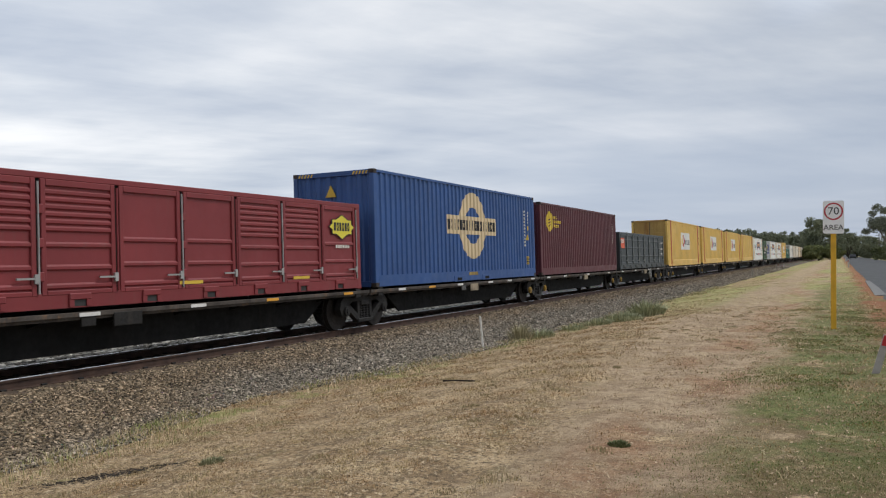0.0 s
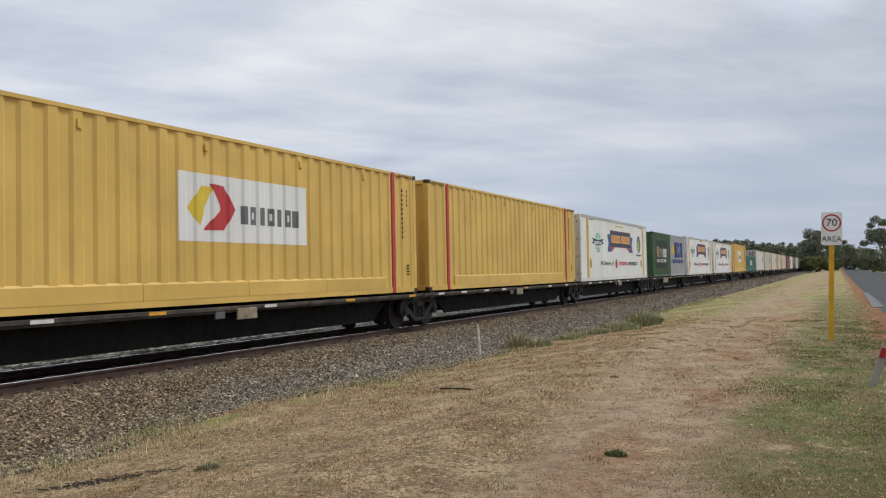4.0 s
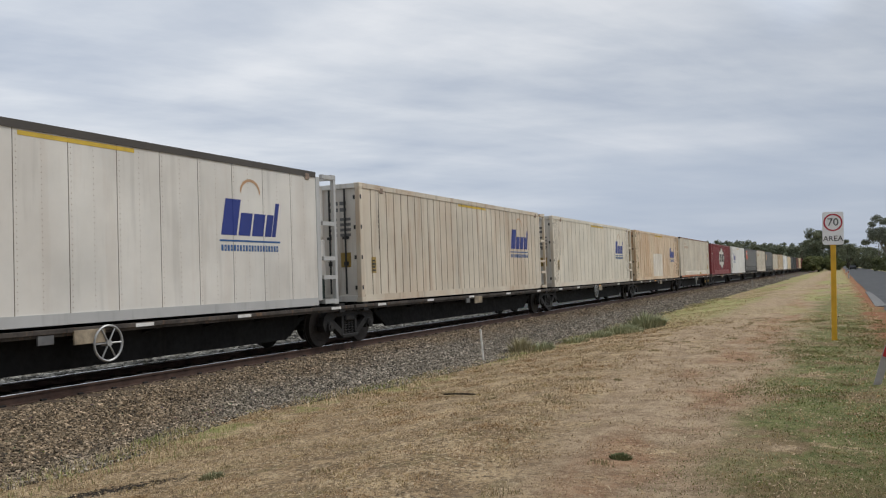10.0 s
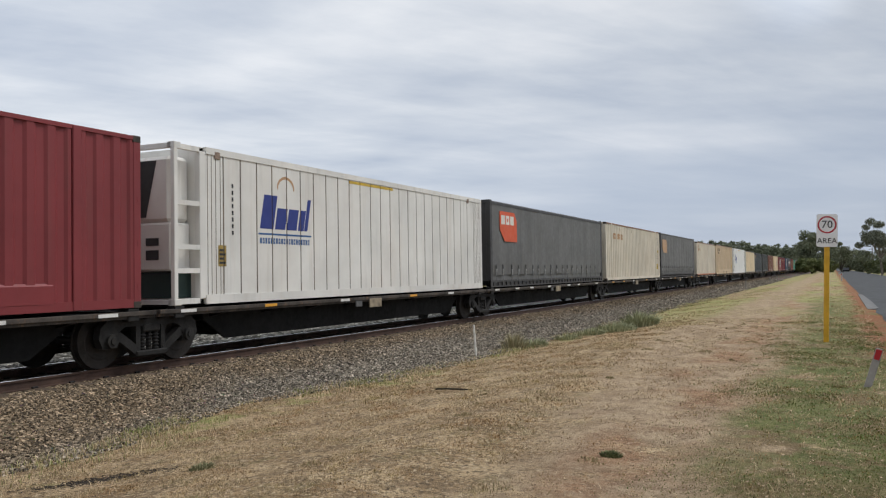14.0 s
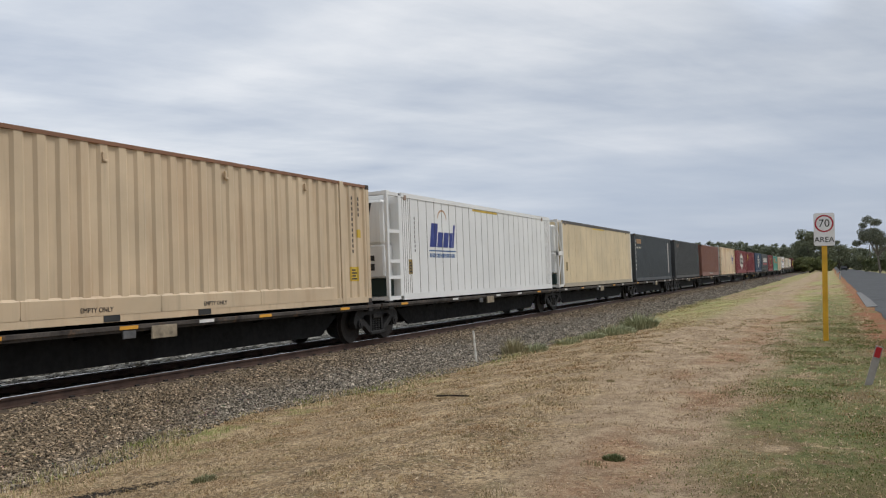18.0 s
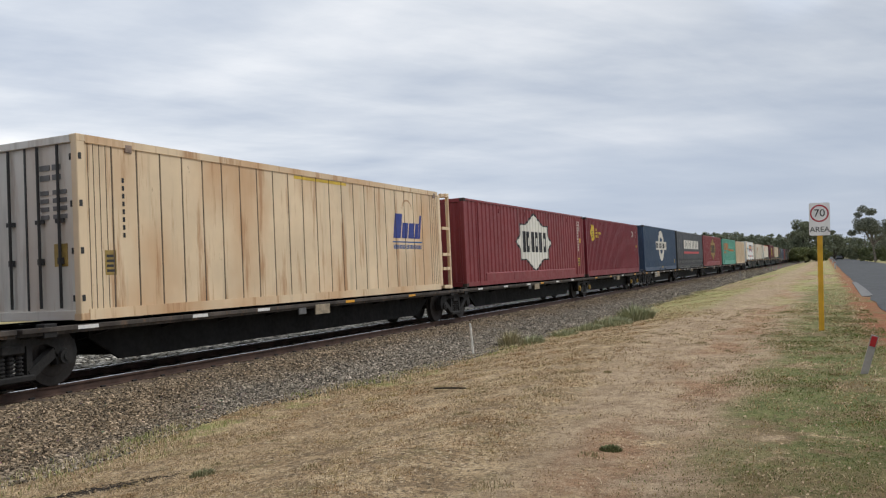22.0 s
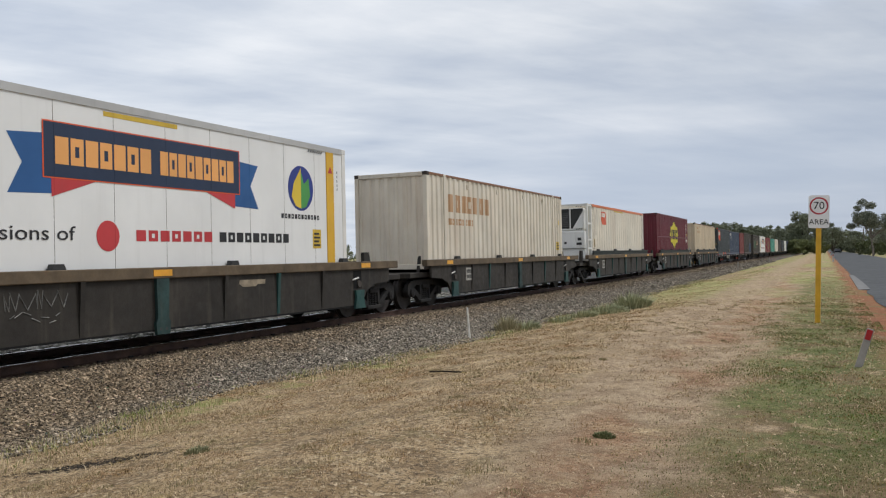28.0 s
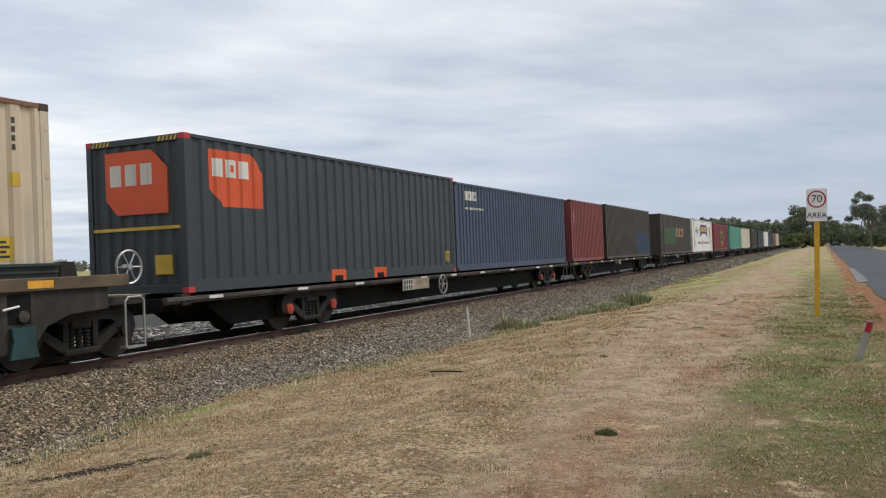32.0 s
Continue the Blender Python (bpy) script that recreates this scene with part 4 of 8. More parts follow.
def tree(x, y, h, w, seed, label, open_crown=0.5, leaves=2600, trunk=0.35, mats=("gum leaves", (0.035, 0.05, 0.022), (0.085, 0.10, 0.05)), bark=None, leaf=None, ground=-0.4, girth=1.0):
    """A gum: tapered trunk, forking limbs, crown of many leaf clumps."""
    rs = np.random.RandomState(seed)
    t = thing("tree", label, "tree", at=(x, y, ground))
    g = Geo()
    top = Vector((rs.uniform(-0.05, 0.05) * h, rs.uniform(-0.05, 0.05) * h, h * trunk))
    limb(g, (0, 0, -0.3), top, 0.028 * h * girth, 0.018 * h * girth)
    cents, rad = [], []
    m = 9
    for i in range(m):
        a = 2 * math.pi * i / m + rs.uniform(-0.4, 0.4)
        q = w * 0.5 * rs.uniform(0.35, 0.95)
        e = Vector((math.cos(a) * q, math.sin(a) * q, h * rs.uniform(trunk + 0.18, 0.93)))
        mid = top.lerp(e, 0.5) + Vector((0, 0, 0.04 * h))
        limb(g, top, mid, 0.012 * h, 0.008 * h, 5)
        limb(g, mid, e, 0.008 * h, 0.003 * h, 5)
        for j in range(3):
            o = Vector(rs.normal(size=3)) * (w * 0.12)
            cents.append(e + o); rad.append(w * rs.uniform(0.09, 0.19) * (1.25 - 0.5 * open_crown))
    for i in range(5):
        cents.append(Vector((rs.normal() * w * 0.12, rs.normal() * w * 0.12, h * rs.uniform(0.7, 0.93)))); rad.append(w * 0.15)
    part("trunk", g, bark or BARK, t)
    v = leaf_cloud(rs, np.array([tuple(c) for c in cents]), np.array(rad), leaves, leaf or w * 0.05)
    cr = new("crown", leaf_mesh("crown", v, leaf_mat(*mats)))
    cr.parent = t
    return t


def belt(name, label, seeds, mat, seed, leaf, n):
    """A far belt of trees or scrub: places (x, y, height, width), one object of stuff."""
    rs = np.random.RandomState(seed)
    vs = []
    for x, y, h, w in seeds:
        c, r = [], []
        for i in range(16):
            c.append((x + rs.normal() * w * 0.26, y + rs.normal() * w * 0.26, -0.4 + h * rs.uniform(0.18, 0.90))); r.append(w * rs.uniform(0.10, 0.22))
        vs.append(leaf_cloud(rs, np.array(c), np.array(r), n, leaf * w))
    return tagged(new(name, leaf_mesh(name, np.concatenate(vs), mat)), label, "trees", kind="stuff")


def build_trees():
    # far olive tones are lightened: distance haze put into the leaf colour
    OL = ("olive leaves", (0.130, 0.150, 0.098), (0.255, 0.272, 0.175))
    GU = ("grey gum leaves", (0.120, 0.132, 0.098), (0.235, 0.248, 0.180))
    rs = np.random.RandomState(77)
    # far wood behind the train
    far = []
    for i in range(70):
        x = -84 + i * 1.06 + rs.uniform(-0.8, 0.8)
        far.append((x, 335 + rs.uniform(-10, 14), (13.9 - max(0.0, x + 45) * 0.09) * rs.uniform(0.86, 1.06), rs.uniform(5.5, 8.5)))
    belt("wood_distance", "dark olive wood beyond the bend of the railway", far, leaf_mat(*OL), 1, 0.13, 1100)
    left = [(-640 + i * 10.4 + rs.uniform(-4, 4), 420 + rs.uniform(-30, 30), rs.uniform(7.0, 10.5), rs.uniform(10, 15)) for i in range(56)]
    belt("wood_distance", "low dark wood along the far paddock", left, leaf_mat(*OL), 2, 0.12, 800)
    # scrub that hides the line where it bends
    scrub = [(-8.9 + i * 0.75 + rs.uniform(-0.3, 0.3), 281 + rs.uniform(-4, 6), rs.uniform(4.4, 5.8), rs.uniform(3.0, 4.2)) for i in range(12)]
    scrub += [(-12.2 + i * 1.2, 290 + rs.uniform(-4, 4), rs.uniform(4.0, 5.5), 4.0) for i in range(5)]
    scrub += [(-8.2 + i * 1.2, 294 + rs.uniform(-3, 3), rs.uniform(5.2, 6.4), 3.8) for i in range(7)]
    belt("scrub", "dense olive scrub beside the railway", scrub, leaf_mat("scrub leaves", (0.12, 0.15, 0.06), (0.26, 0.27, 0.12)), 3, 0.15, 1500)
    for x, y, h, w in ((-6.2, 289, 14.0, 9.0), (-9.0, 322, 12.0, 9.0), (-2.4, 305, 11.5, 7.5), (-1.2, 285, 8.6, 5.0)):
        tree(x, y, h, w, int(h * 10), "tall dark olive tree above roadside scrub", 0.0, 9000, 0.12, OL, DARK_BARK, leaf=w * 0.07)
    # the gum by the road and its neighbours
    tree(8.0, 170, 10.4, 6.4, 31, "tall open-crowned gum tree beside the road", 0.0, 15000, 0.34, GU, leaf=0.30, girth=0.6)
    tree(11.6, 182, 7.6, 5.4, 32, "grey-green gum tree beside the road", 0.2, 7000, 0.2, GU, leaf=0.30)
    for x, y, h, w in ((3.0, 330, 9.5, 8.0), (6.0, 345, 8.0, 8.5), (9.5, 300, 7.0, 7.0), (12.0, 260, 6.5, 7.0), (13.5, 225, 5.5, 6.0), (16.0, 240, 8.0, 7.0)):
        tree(x, y, h, w, int(h * 13 + x), "dark leafy tree beyond the road", 0.0, 6000, 0.10, OL, DARK_BARK, leaf=w * 0.07)
    hedge = [(8.2 + i * 1.3, 205 + rs.uniform(-6, 8), rs.uniform(2.8, 4.4), 3.4) for i in range(14)] + [(4.0 + i * 2.0, 420, 6.0, 7) for i in range(6)]
    belt("roadside_scrub", "low olive scrub on the far side of the road", hedge, leaf_mat("hedge leaves", (0.08, 0.10, 0.045), (0.17, 0.185, 0.085)), 5, 0.14, 1300)
    # gums in the paddock behind the railway, seen between the wagons
    tree(-57.5, 60.0, 7.2, 6.8, 61, "grey-green gum tree in the paddock behind the railway", 0.1, 9000, 0.14, GU, leaf=0.26)
    tree(-101.5, 150.0, 7.4, 7.5, 62, "dark paddock tree behind the railway", 0.2, 2000, 0.25, OL, DARK_BARK)
    # poles along the road
    wood = surface("grey timber pole", (0.20, 0.18, 0.15), rough=0.9, vary=0.2, scale=3)
    for x, y, h in ((9.6, 150, 7.4), (9.8, 205, 7.4), (10.0, 262, 7.4)):
        p = thing("power_pole", "grey timber power pole beside the road", "power pole", at=(x, y, -0.4))
        part("shaft", Geo().cyl((0, 0), "z", 0.15, 0, h, 10, 0.10), wood, p)
        part("cross_arm", Geo().box(-0.9, 0.9, -0.06, 0.06, h - 0.6, h - 0.48), wood, p)
    # parked vehicle far down the road
    car = surface("dark car paint", (0.03, 0.032, 0.036), rough=0.3, vary=0.1)
    v = thing("parked_car", "dark car far down the road", "car", at=(3.7, 300, -0.1))
    part("body", Geo().prism([(-2.1, 0.35), (2.1, 0.35), (2.15, 0.85), (1.2, 0.95), (0.7, 1.5), (-1.2, 1.5), (-1.9, 0.95), (-2.15, 0.8)], "x", -0.88, 0.88), car, v)
    for sx in (-0.8, 0.8):
        for yy in (-1.3, 1.3):
            part("wheel", Geo().cyl((yy, 0.33), "x", 0.33, sx - 0.1, sx + 0.1, 14), INK, v)


build_trees()

# ---- the train: tools ----
ROLLING = []          # (thing, place along the train, height) of all that the train carries along
WHEELSETS = {-1: [], 1: []}


def corrugation(y0, y1, pitch, depth, flat=0.36):
    """Breakpoints (y, inward depth) of a trapezoid corrugation from y0 to y1."""
    n = max(1, round((y1 - y0) / pitch))
    p = (y1 - y0) / n
    s = (1 - 2 * flat) / 2
    pts = [(y0, 0.0)]
    for i in range(n):
        a = y0 + i * p
        pts += [(a + p * flat / 2, 0.0), (a + p * (flat / 2 + s), depth), (a + p * (flat / 2 + s + flat), depth), (a + p * (flat / 2 + 2 * s + flat), 0.0)]
    return pts + [(y1, 0.0)]


def grooves(y0, y1, pitch, width=0.025, depth=0.012):
    """Breakpoints of a flat wall with narrow vertical seams."""
    n = max(1, round((y1 - y0) / pitch))
    p = (y1 - y0) / n
    pts = [(y0, 0.0)]
    for i in range(1, n):
        a = y0 + i * p
        pts += [(a - width, 0.0), (a - width * 0.6, depth), (a + width * 0.6, depth), (a + width, 0.0)]
    return pts + [(y1, 0.0)]


def sheet_wall(pts, x, z0, z1, back=0.07, flip=1):
    """A wall of that profile, its outer plane at x; flip -1 faces the other way."""
    out = [(flip * (x - d), y) for y, d in pts] + [(flip * (x - back), pts[-1][0]), (flip * (x - back), pts[0][0])]
    return Geo().prism(out, "z", z0, z1)


def depth_at(pts, y):
    for (a, da), (b, db) in zip(pts, pts[1:]):
        if a <= y <= b:
            return da + (db - da) * ((y - a) / (b - a) if b > a else 0)
    return 0.0


def painted(name, polys, mat, parent, prof, x, label="", lift=0.004, key=None, step=0.06):
    if name == "data_label":
        # small print on the label, as plain bars
        for q in polys:
            (y0, z0), (y1, z1) = q[0], q[2]
            w, h = y1 - y0, z1 - z0
            print_rows = [rect(y0 + w * 0.12, y0 + w * (0.88 - 0.14 * (i % 2)), z0 + h * (0.12 + 0.2 * i), z0 + h * (0.22 + 0.2 * i)) for i in range(4)]
            laid_on("label_print", print_rows, INK, parent, prof, x, lift=lift + 0.004)["kind"] = "stuff"
    return laid_on(name, polys, mat, parent, prof, x, label, lift, key, step)


def laid_on(name, polys, mat, parent, prof, x, label="", lift=0.004, key=None, step=0.06):
    """Paint on a profiled wall: polygons in (y, z), overlaps cut out, that follow the relief 4 mm above it."""
    def build():
        ys = set()
        lo = min(p[0] for poly in polys for p in poly)
        hi = max(p[0] for poly in polys for p in poly)
        for poly in polys:
            ys.update(p[0] for p in poly)
        ys.update(y for y, _ in prof if lo < y < hi)
        k = max(1, int((hi - lo) / step))
        ys.update(lo + (hi - lo) * i / k for i in range(k + 1))
        ys = sorted(ys)

        def spans(y):
            hits = []
            for poly in polys:
                for (ya, za), (yb, zb) in zip(poly, poly[1:] + poly[:1]):
                    if (ya <= y) != (yb <= y):
                        hits.append(za + (zb - za) * (y - ya) / (yb - ya))
            hits.sort()
            return list(zip(hits[::2], hits[1::2]))
        g, at = Geo(), {}
        for a, b in zip(ys, ys[1:]):
            if b - a < 1e-5:
                continue
            e = min(1e-4, (b - a) / 4)
            sa, sb = spans(a + e), spans(b - e)
            if len(sa) != len(sb):
                continue
            xa, xb = x + lift - depth_at(prof, a), x + lift - depth_at(prof, b)
            for (p, q), (r, s) in zip(sa, sb):
                ids = []
                for v in ((xa, a, p), (xb, b, r), (xb, b, s), (xa, a, q)):
                    k = tuple(round(w, 3) for w in v)
                    if k not in at:
                        at[k] = len(g.v)
                        g.v.append(v)
                    ids.append(at[k])
                ids = list(dict.fromkeys(ids))
                if len(ids) > 2:
                    g.f.append(tuple(ids))
        return g
    return part(name, build, mat, parent, label, key)


def rect(y0, y1, z0, z1):
    return [(y0, z0), (y1, z0), (y1, z1), (y0, z1)]


def oval(cy, cz, ry, rz, n=28):
    return [(cy + ry * math.cos(2 * math.pi * i / n), cz + rz * math.sin(2 * math.pi * i / n)) for i in range(n)]


def blocks(y0, y1, z0, z1, n, gap=0.18):
    """A word drawn as n plain blocks, every other one with a small slot."""
    w, h, out = (y1 - y0) / n, z1 - z0, []
    for i in range(n):
        a, b = y0 + i * w, y0 + (i + 1 - gap) * w
        out.append(rect(a, b, z0, z1))
        if i % 2:
            s = (b - a) * 0.34
            out.append(rect(a + s, b - s, z0 + h * 0.30, z0 + h * 0.70))
    return out


def star(cy, cz, s):
    """The eight-pointed badge: a square crossed by a stretched diamond."""
    half = [(-1, 0), (-0.77, 0.25), (-0.77, 0.587), (-0.48, 0.587), (0, 1), (0.48, 0.587), (0.77, 0.587), (0.77, 0.25)]
    pts = half + [(-a, -b) for a, b in half]
    return [(cy + a * s * 1.92, cz + b * s) for a, b in pts]


def castings(c, L, H, mat, ys=None):
    g = lambda: Geo().box(-0.082, 0.082, -0.089, 0.089, -0.059, 0.059, 0.01)
    for sx in (-1, 1):
        for y in ys or (-L / 2 + 0.089, L / 2 - 0.089):
            for z in (0.059, H - 0.059):
                o = part("corner_casting", g, mat, c, key=("casting", mat.name))
                o.location = (sx * (HW - 0.079), y, z)


def code_bars(c, y, ztop, n, mat, prof, x=HW - 0.012, across=0.09, pitch=0.17, h=0.11):
    """An unreadable code written downwards, as plain bars."""
    polys = [rect(y, y + across, ztop - i * pitch - h, ztop - i * pitch) for i in range(n)]
    painted("code_marking", polys, mat, c, prof, x, key=("code", round(y, 2), ztop, n, mat.name, len(prof), x))["kind"] = "stuff"


def hazard(c, y0, y1, z, mat_y, mat_b):
    n = 7
    w = (y1 - y0) / n
    g = Geo()
    for i in range(n):
        g.add([(HW + 0.004, y0 + i * w, z), (HW + 0.004, y0 + (i + 0.5) * w, z), (HW + 0.004, y0 + (i + 0.9) * w, z + 0.06), (HW + 0.004, y0 + (i + 0.4) * w, z + 0.06)], [(0, 1, 2, 3)])
    part("height_warning_tape", g, mat_b, c)


DULL_YEL = surface("grimy yellow label", (0.36, 0.25, 0.07), rough=0.6, vary=0.3, scale=4, streak=0.4)
YEL = surface("yellow label", (0.62, 0.42, 0.05), rough=0.5, vary=0.15, streak=0.3)


def end_wall(c, L, H, mat, s, pitch=0.3):
    """A corrugated plain end at the leading (s=-1) or trailing (s=1) end."""
    pr = corrugation(-HW + 0.14, HW - 0.14, pitch, 0.04)
    def g():
        out = [(y, s * (L / 2 - 0.03 - d)) for y, d in pr] + [(pr[-1][0], s * (L / 2 - 0.12)), (pr[0][0], s * (L / 2 - 0.12))]
        return Geo().prism(out, "z", 0.14, H - 0.1)
    part("end_wall", g, mat, c, key=("end", L, H, mat.name, s, pitch))
    end_frame(c, L, H, mat, s)


def end_frame(c, L, H, mat, s):
    """The header and the sill across an end."""
    e = s * L / 2
    part("end_header", lambda: Geo().box(-HW + 0.13, HW - 0.13, *sorted((e, e - s * 0.13)), H - 0.13, H - 0.008, 0.008), mat, c, key=("ehead", L, H, mat.name, s))
    part("end_sill", lambda: Geo().box(-HW + 0.13, HW - 0.13, *sorted((e, e - s * 0.13)), 0.01, 0.16, 0.008), mat, c, key=("esill", L, H, mat.name, s))


def door_end(c, L, H, mat, s, rod_mat, flat=False):
    """Two door leaves with bars, hinges and rails."""
    y = s * (L / 2 - 0.06)
    end_frame(c, L, H, mat, s)
    part("door_gasket", lambda: Geo().box(-0.02, 0.02, *sorted((y, y + s * 0.012)), 0.17, H - 0.13), INK, c, key=("gasket", L, H, s))
    for k in (-1, 1):
        def g(k=k):
            q = Geo().box(min(k * 0.01, k * (HW - 0.15)), max(k * 0.01, k * (HW - 0.15)), min(y, y - s * 0.06), max(y, y - s * 0.06), 0.16, H - 0.12)
            if not flat:
                for i in range(5):
                    z = 0.30 + i * (H - 0.62) / 4.6
                    a, b = sorted((k * 0.10, k * (HW - 0.24)))
                    q.box(a, b, min(y, y + s * 0.025), max(y, y + s * 0.025), z, z + (H - 0.6) / 7.5, 0.012)
            return q
        d = part("door_leaf", g, mat, c, key=("leaf", L, H, mat.name, s, k, flat))
        for j in (0.28, 0.72):
            xx = k * (0.05 + j * (HW - 0.2))
            part("lock_rod", lambda xx=xx: Geo().cyl((xx, y + s * 0.05), "z", 0.024, 0.2, H - 0.14, 8).box(xx - 0.09, xx + 0.09, y + s * 0.03 - 0.02, y + s * 0.03 + 0.02, 1.55, 1.62).box(xx - 0.06, xx + 0.06, y + s * 0.03 - 0.02, y + s * 0.03 + 0.02, 0.9, 1.0),
                 rod_mat, d, key=("rod", L, H, s, k, j, rod_mat.name))
        for i in range(4):
            z = 0.35 + i * (H - 0.7) / 3
            part("hinge", lambda z=z: Geo().box(min(k * (HW - 0.20), k * (HW + 0.005)), max(k * (HW - 0.20), k * (HW + 0.005)), y - 0.03, y + 0.03, z - 0.05, z + 0.05),
                 rod_mat, d, key=("hinge", L, H, s, k, i, rod_mat.name))


def shell(c, L, H, mat, prof, post_mat=None, roof_mat=None, zb=0.155, ymin=None, ymax=None, cast_mat=None, wall_mat=None, rail=None):
    """Posts, rails, side walls, roof and floor of a box between ymin and ymax."""
    a, b = (-L / 2 if ymin is None else ymin), (L / 2 if ymax is None else ymax)
    pm, wm = post_mat or mat, wall_mat or mat
    k = (L, H, mat.name, round(a, 2), round(b, 2), pm.name)
    for sx in (-1, 1):
        part("side_wall", lambda: sheet_wall(prof, HW - 0.012, zb - 0.005, H - 0.07, flip=sx), wm, c, key=("wall", k, len(prof), sx, wm.name, prof[1][1], prof[2][1]))
        part("top_rail", lambda: Geo().box(*sorted((sx * (HW - 0.06), sx * HW)), a + 0.16, b - 0.16, H - 0.075, H - 0.01), rail or mat, c, key=("toprail", k, sx, (rail or mat).name))
        part("bottom_rail", lambda: Geo().box(*sorted((sx * (HW - 0.06), sx * (HW - 0.002))), a + 0.16, b - 0.16, 0.012, zb), mat, c, key=("botrail", k, sx))
        for ye in (a, b):
            s = 1 if ye < 0 else -1
            part("corner_post", lambda: Geo().box(*sorted((sx * (HW - 0.13), sx * (HW - 0.001))), *sorted((ye, ye + s * 0.165)), 0.1, H - 0.1, 0.012), pm, c, key=("post", k, sx, ye))
    part("roof", lambda: Geo().prism([(-HW + 0.02, H - 0.03), (HW - 0.02, H - 0.03), (HW - 0.1, H - 0.004), (-HW + 0.1, H - 0.004)], "y", a + 0.1, b - 0.1), roof_mat or mat, c, key=("roof", k))
    part("floor_frame", lambda: Geo().box(-HW + 0.08, HW - 0.08, a + 0.05, b - 0.05, 0.03, 0.15), BLACK_STEEL, c, key=("floor", k))
    castings(c, L, H, cast_mat or pm)


def fork_skirt(c, L, mat, zs=(0.02, 0.30), span=4.2):
    """The raised skirt with pockets that runs along the foot of a long box."""
    def g():
        q, n = Geo(), 4
        e = L / 2 - 1.75
        for i in range(n):
            a, b = -e + 2 * e * i / n, -e + 2 * e * (i + 1) / n
            q.prism([(HW - 0.03, 0.13), (HW + 0.004, 0.13), (HW + 0.004, 0.40), (HW - 0.03, 0.44)], "y", a + 0.012, b - 0.012)
        return q.box(HW - 0.03, HW - 0.002, -e, e, 0.13, 0.40)
    part("skirt", g, mat, c, key=("skirt", L, mat.name, zs, span))
    if mat in (CREAM, TAN_BOX):
        for y in (-1.1, 1.1):
            part("fork_pocket", lambda y=y: Geo().box(HW - 0.015, HW + 0.006, y - 0.17, y + 0.17, 0.02, 0.125), INK, c, key=("pocket", y))


def ladder_frame(c, L, H, mat, s, unit_mat, depth=0.66, diagonal=False):
    """The open steel frame at one end of a refrigerated box, with rungs or braces at its side."""
    e = s * L / 2
    i = s * (L / 2 - depth)
    lo, hi = min(e, i), max(e, i)
    for sx in (-1, 1):
        part("frame_post", lambda: Geo().box(*sorted((sx * (HW - 0.09), sx * HW)), *sorted((e, e - s * 0.10)), 0.1, H - 0.1, 0.01), mat, c, key=("fpost", L, H, s, sx, mat.name))
        part("frame_rail", lambda: Geo().box(*sorted((sx * (HW - 0.08), sx * HW)), lo + 0.1, hi, H - 0.12, H - 0.03).box(*sorted((sx * (HW - 0.08), sx * HW)), lo + 0.1, hi, 0.02, 0.12), mat, c, key=("frail", L, H, s, sx, mat.name, depth))
        if diagonal:
            part("frame_brace", lambda: Geo().tube((sx * (HW - 0.05), e, 0.15), (sx * (HW - 0.05), i, H * 0.48), 0.035).tube((sx * (HW - 0.05), e, H - 0.15), (sx * (HW - 0.05), i, H * 0.52), 0.035).box(*sorted((sx * (HW - 0.08), sx * HW)), lo, hi, H * 0.47, H * 0.53), mat, c, key=("fbrace", L, H, s, sx, mat.name))
        else:
            for z in (0.62, 1.05, 1.85):
                part("rung", lambda z=z: Geo().box(*sorted((sx * (HW - 0.06), sx * (HW - 0.004))), lo + 0.09, hi, z - 0.045, z + 0.045), mat, c, key=("rung", L, s, sx, z, mat.name, depth))
    for z0, z1 in ((H - 0.11, H - 0.02), (0.02, 0.11)):
        part("end_beam", lambda: Geo().box(-HW + 0.08, HW - 0.08, *sorted((e, e - s * 0.09)), z0, z1), mat, c, key=("ebeam", L, H, s, mat.name, z0))


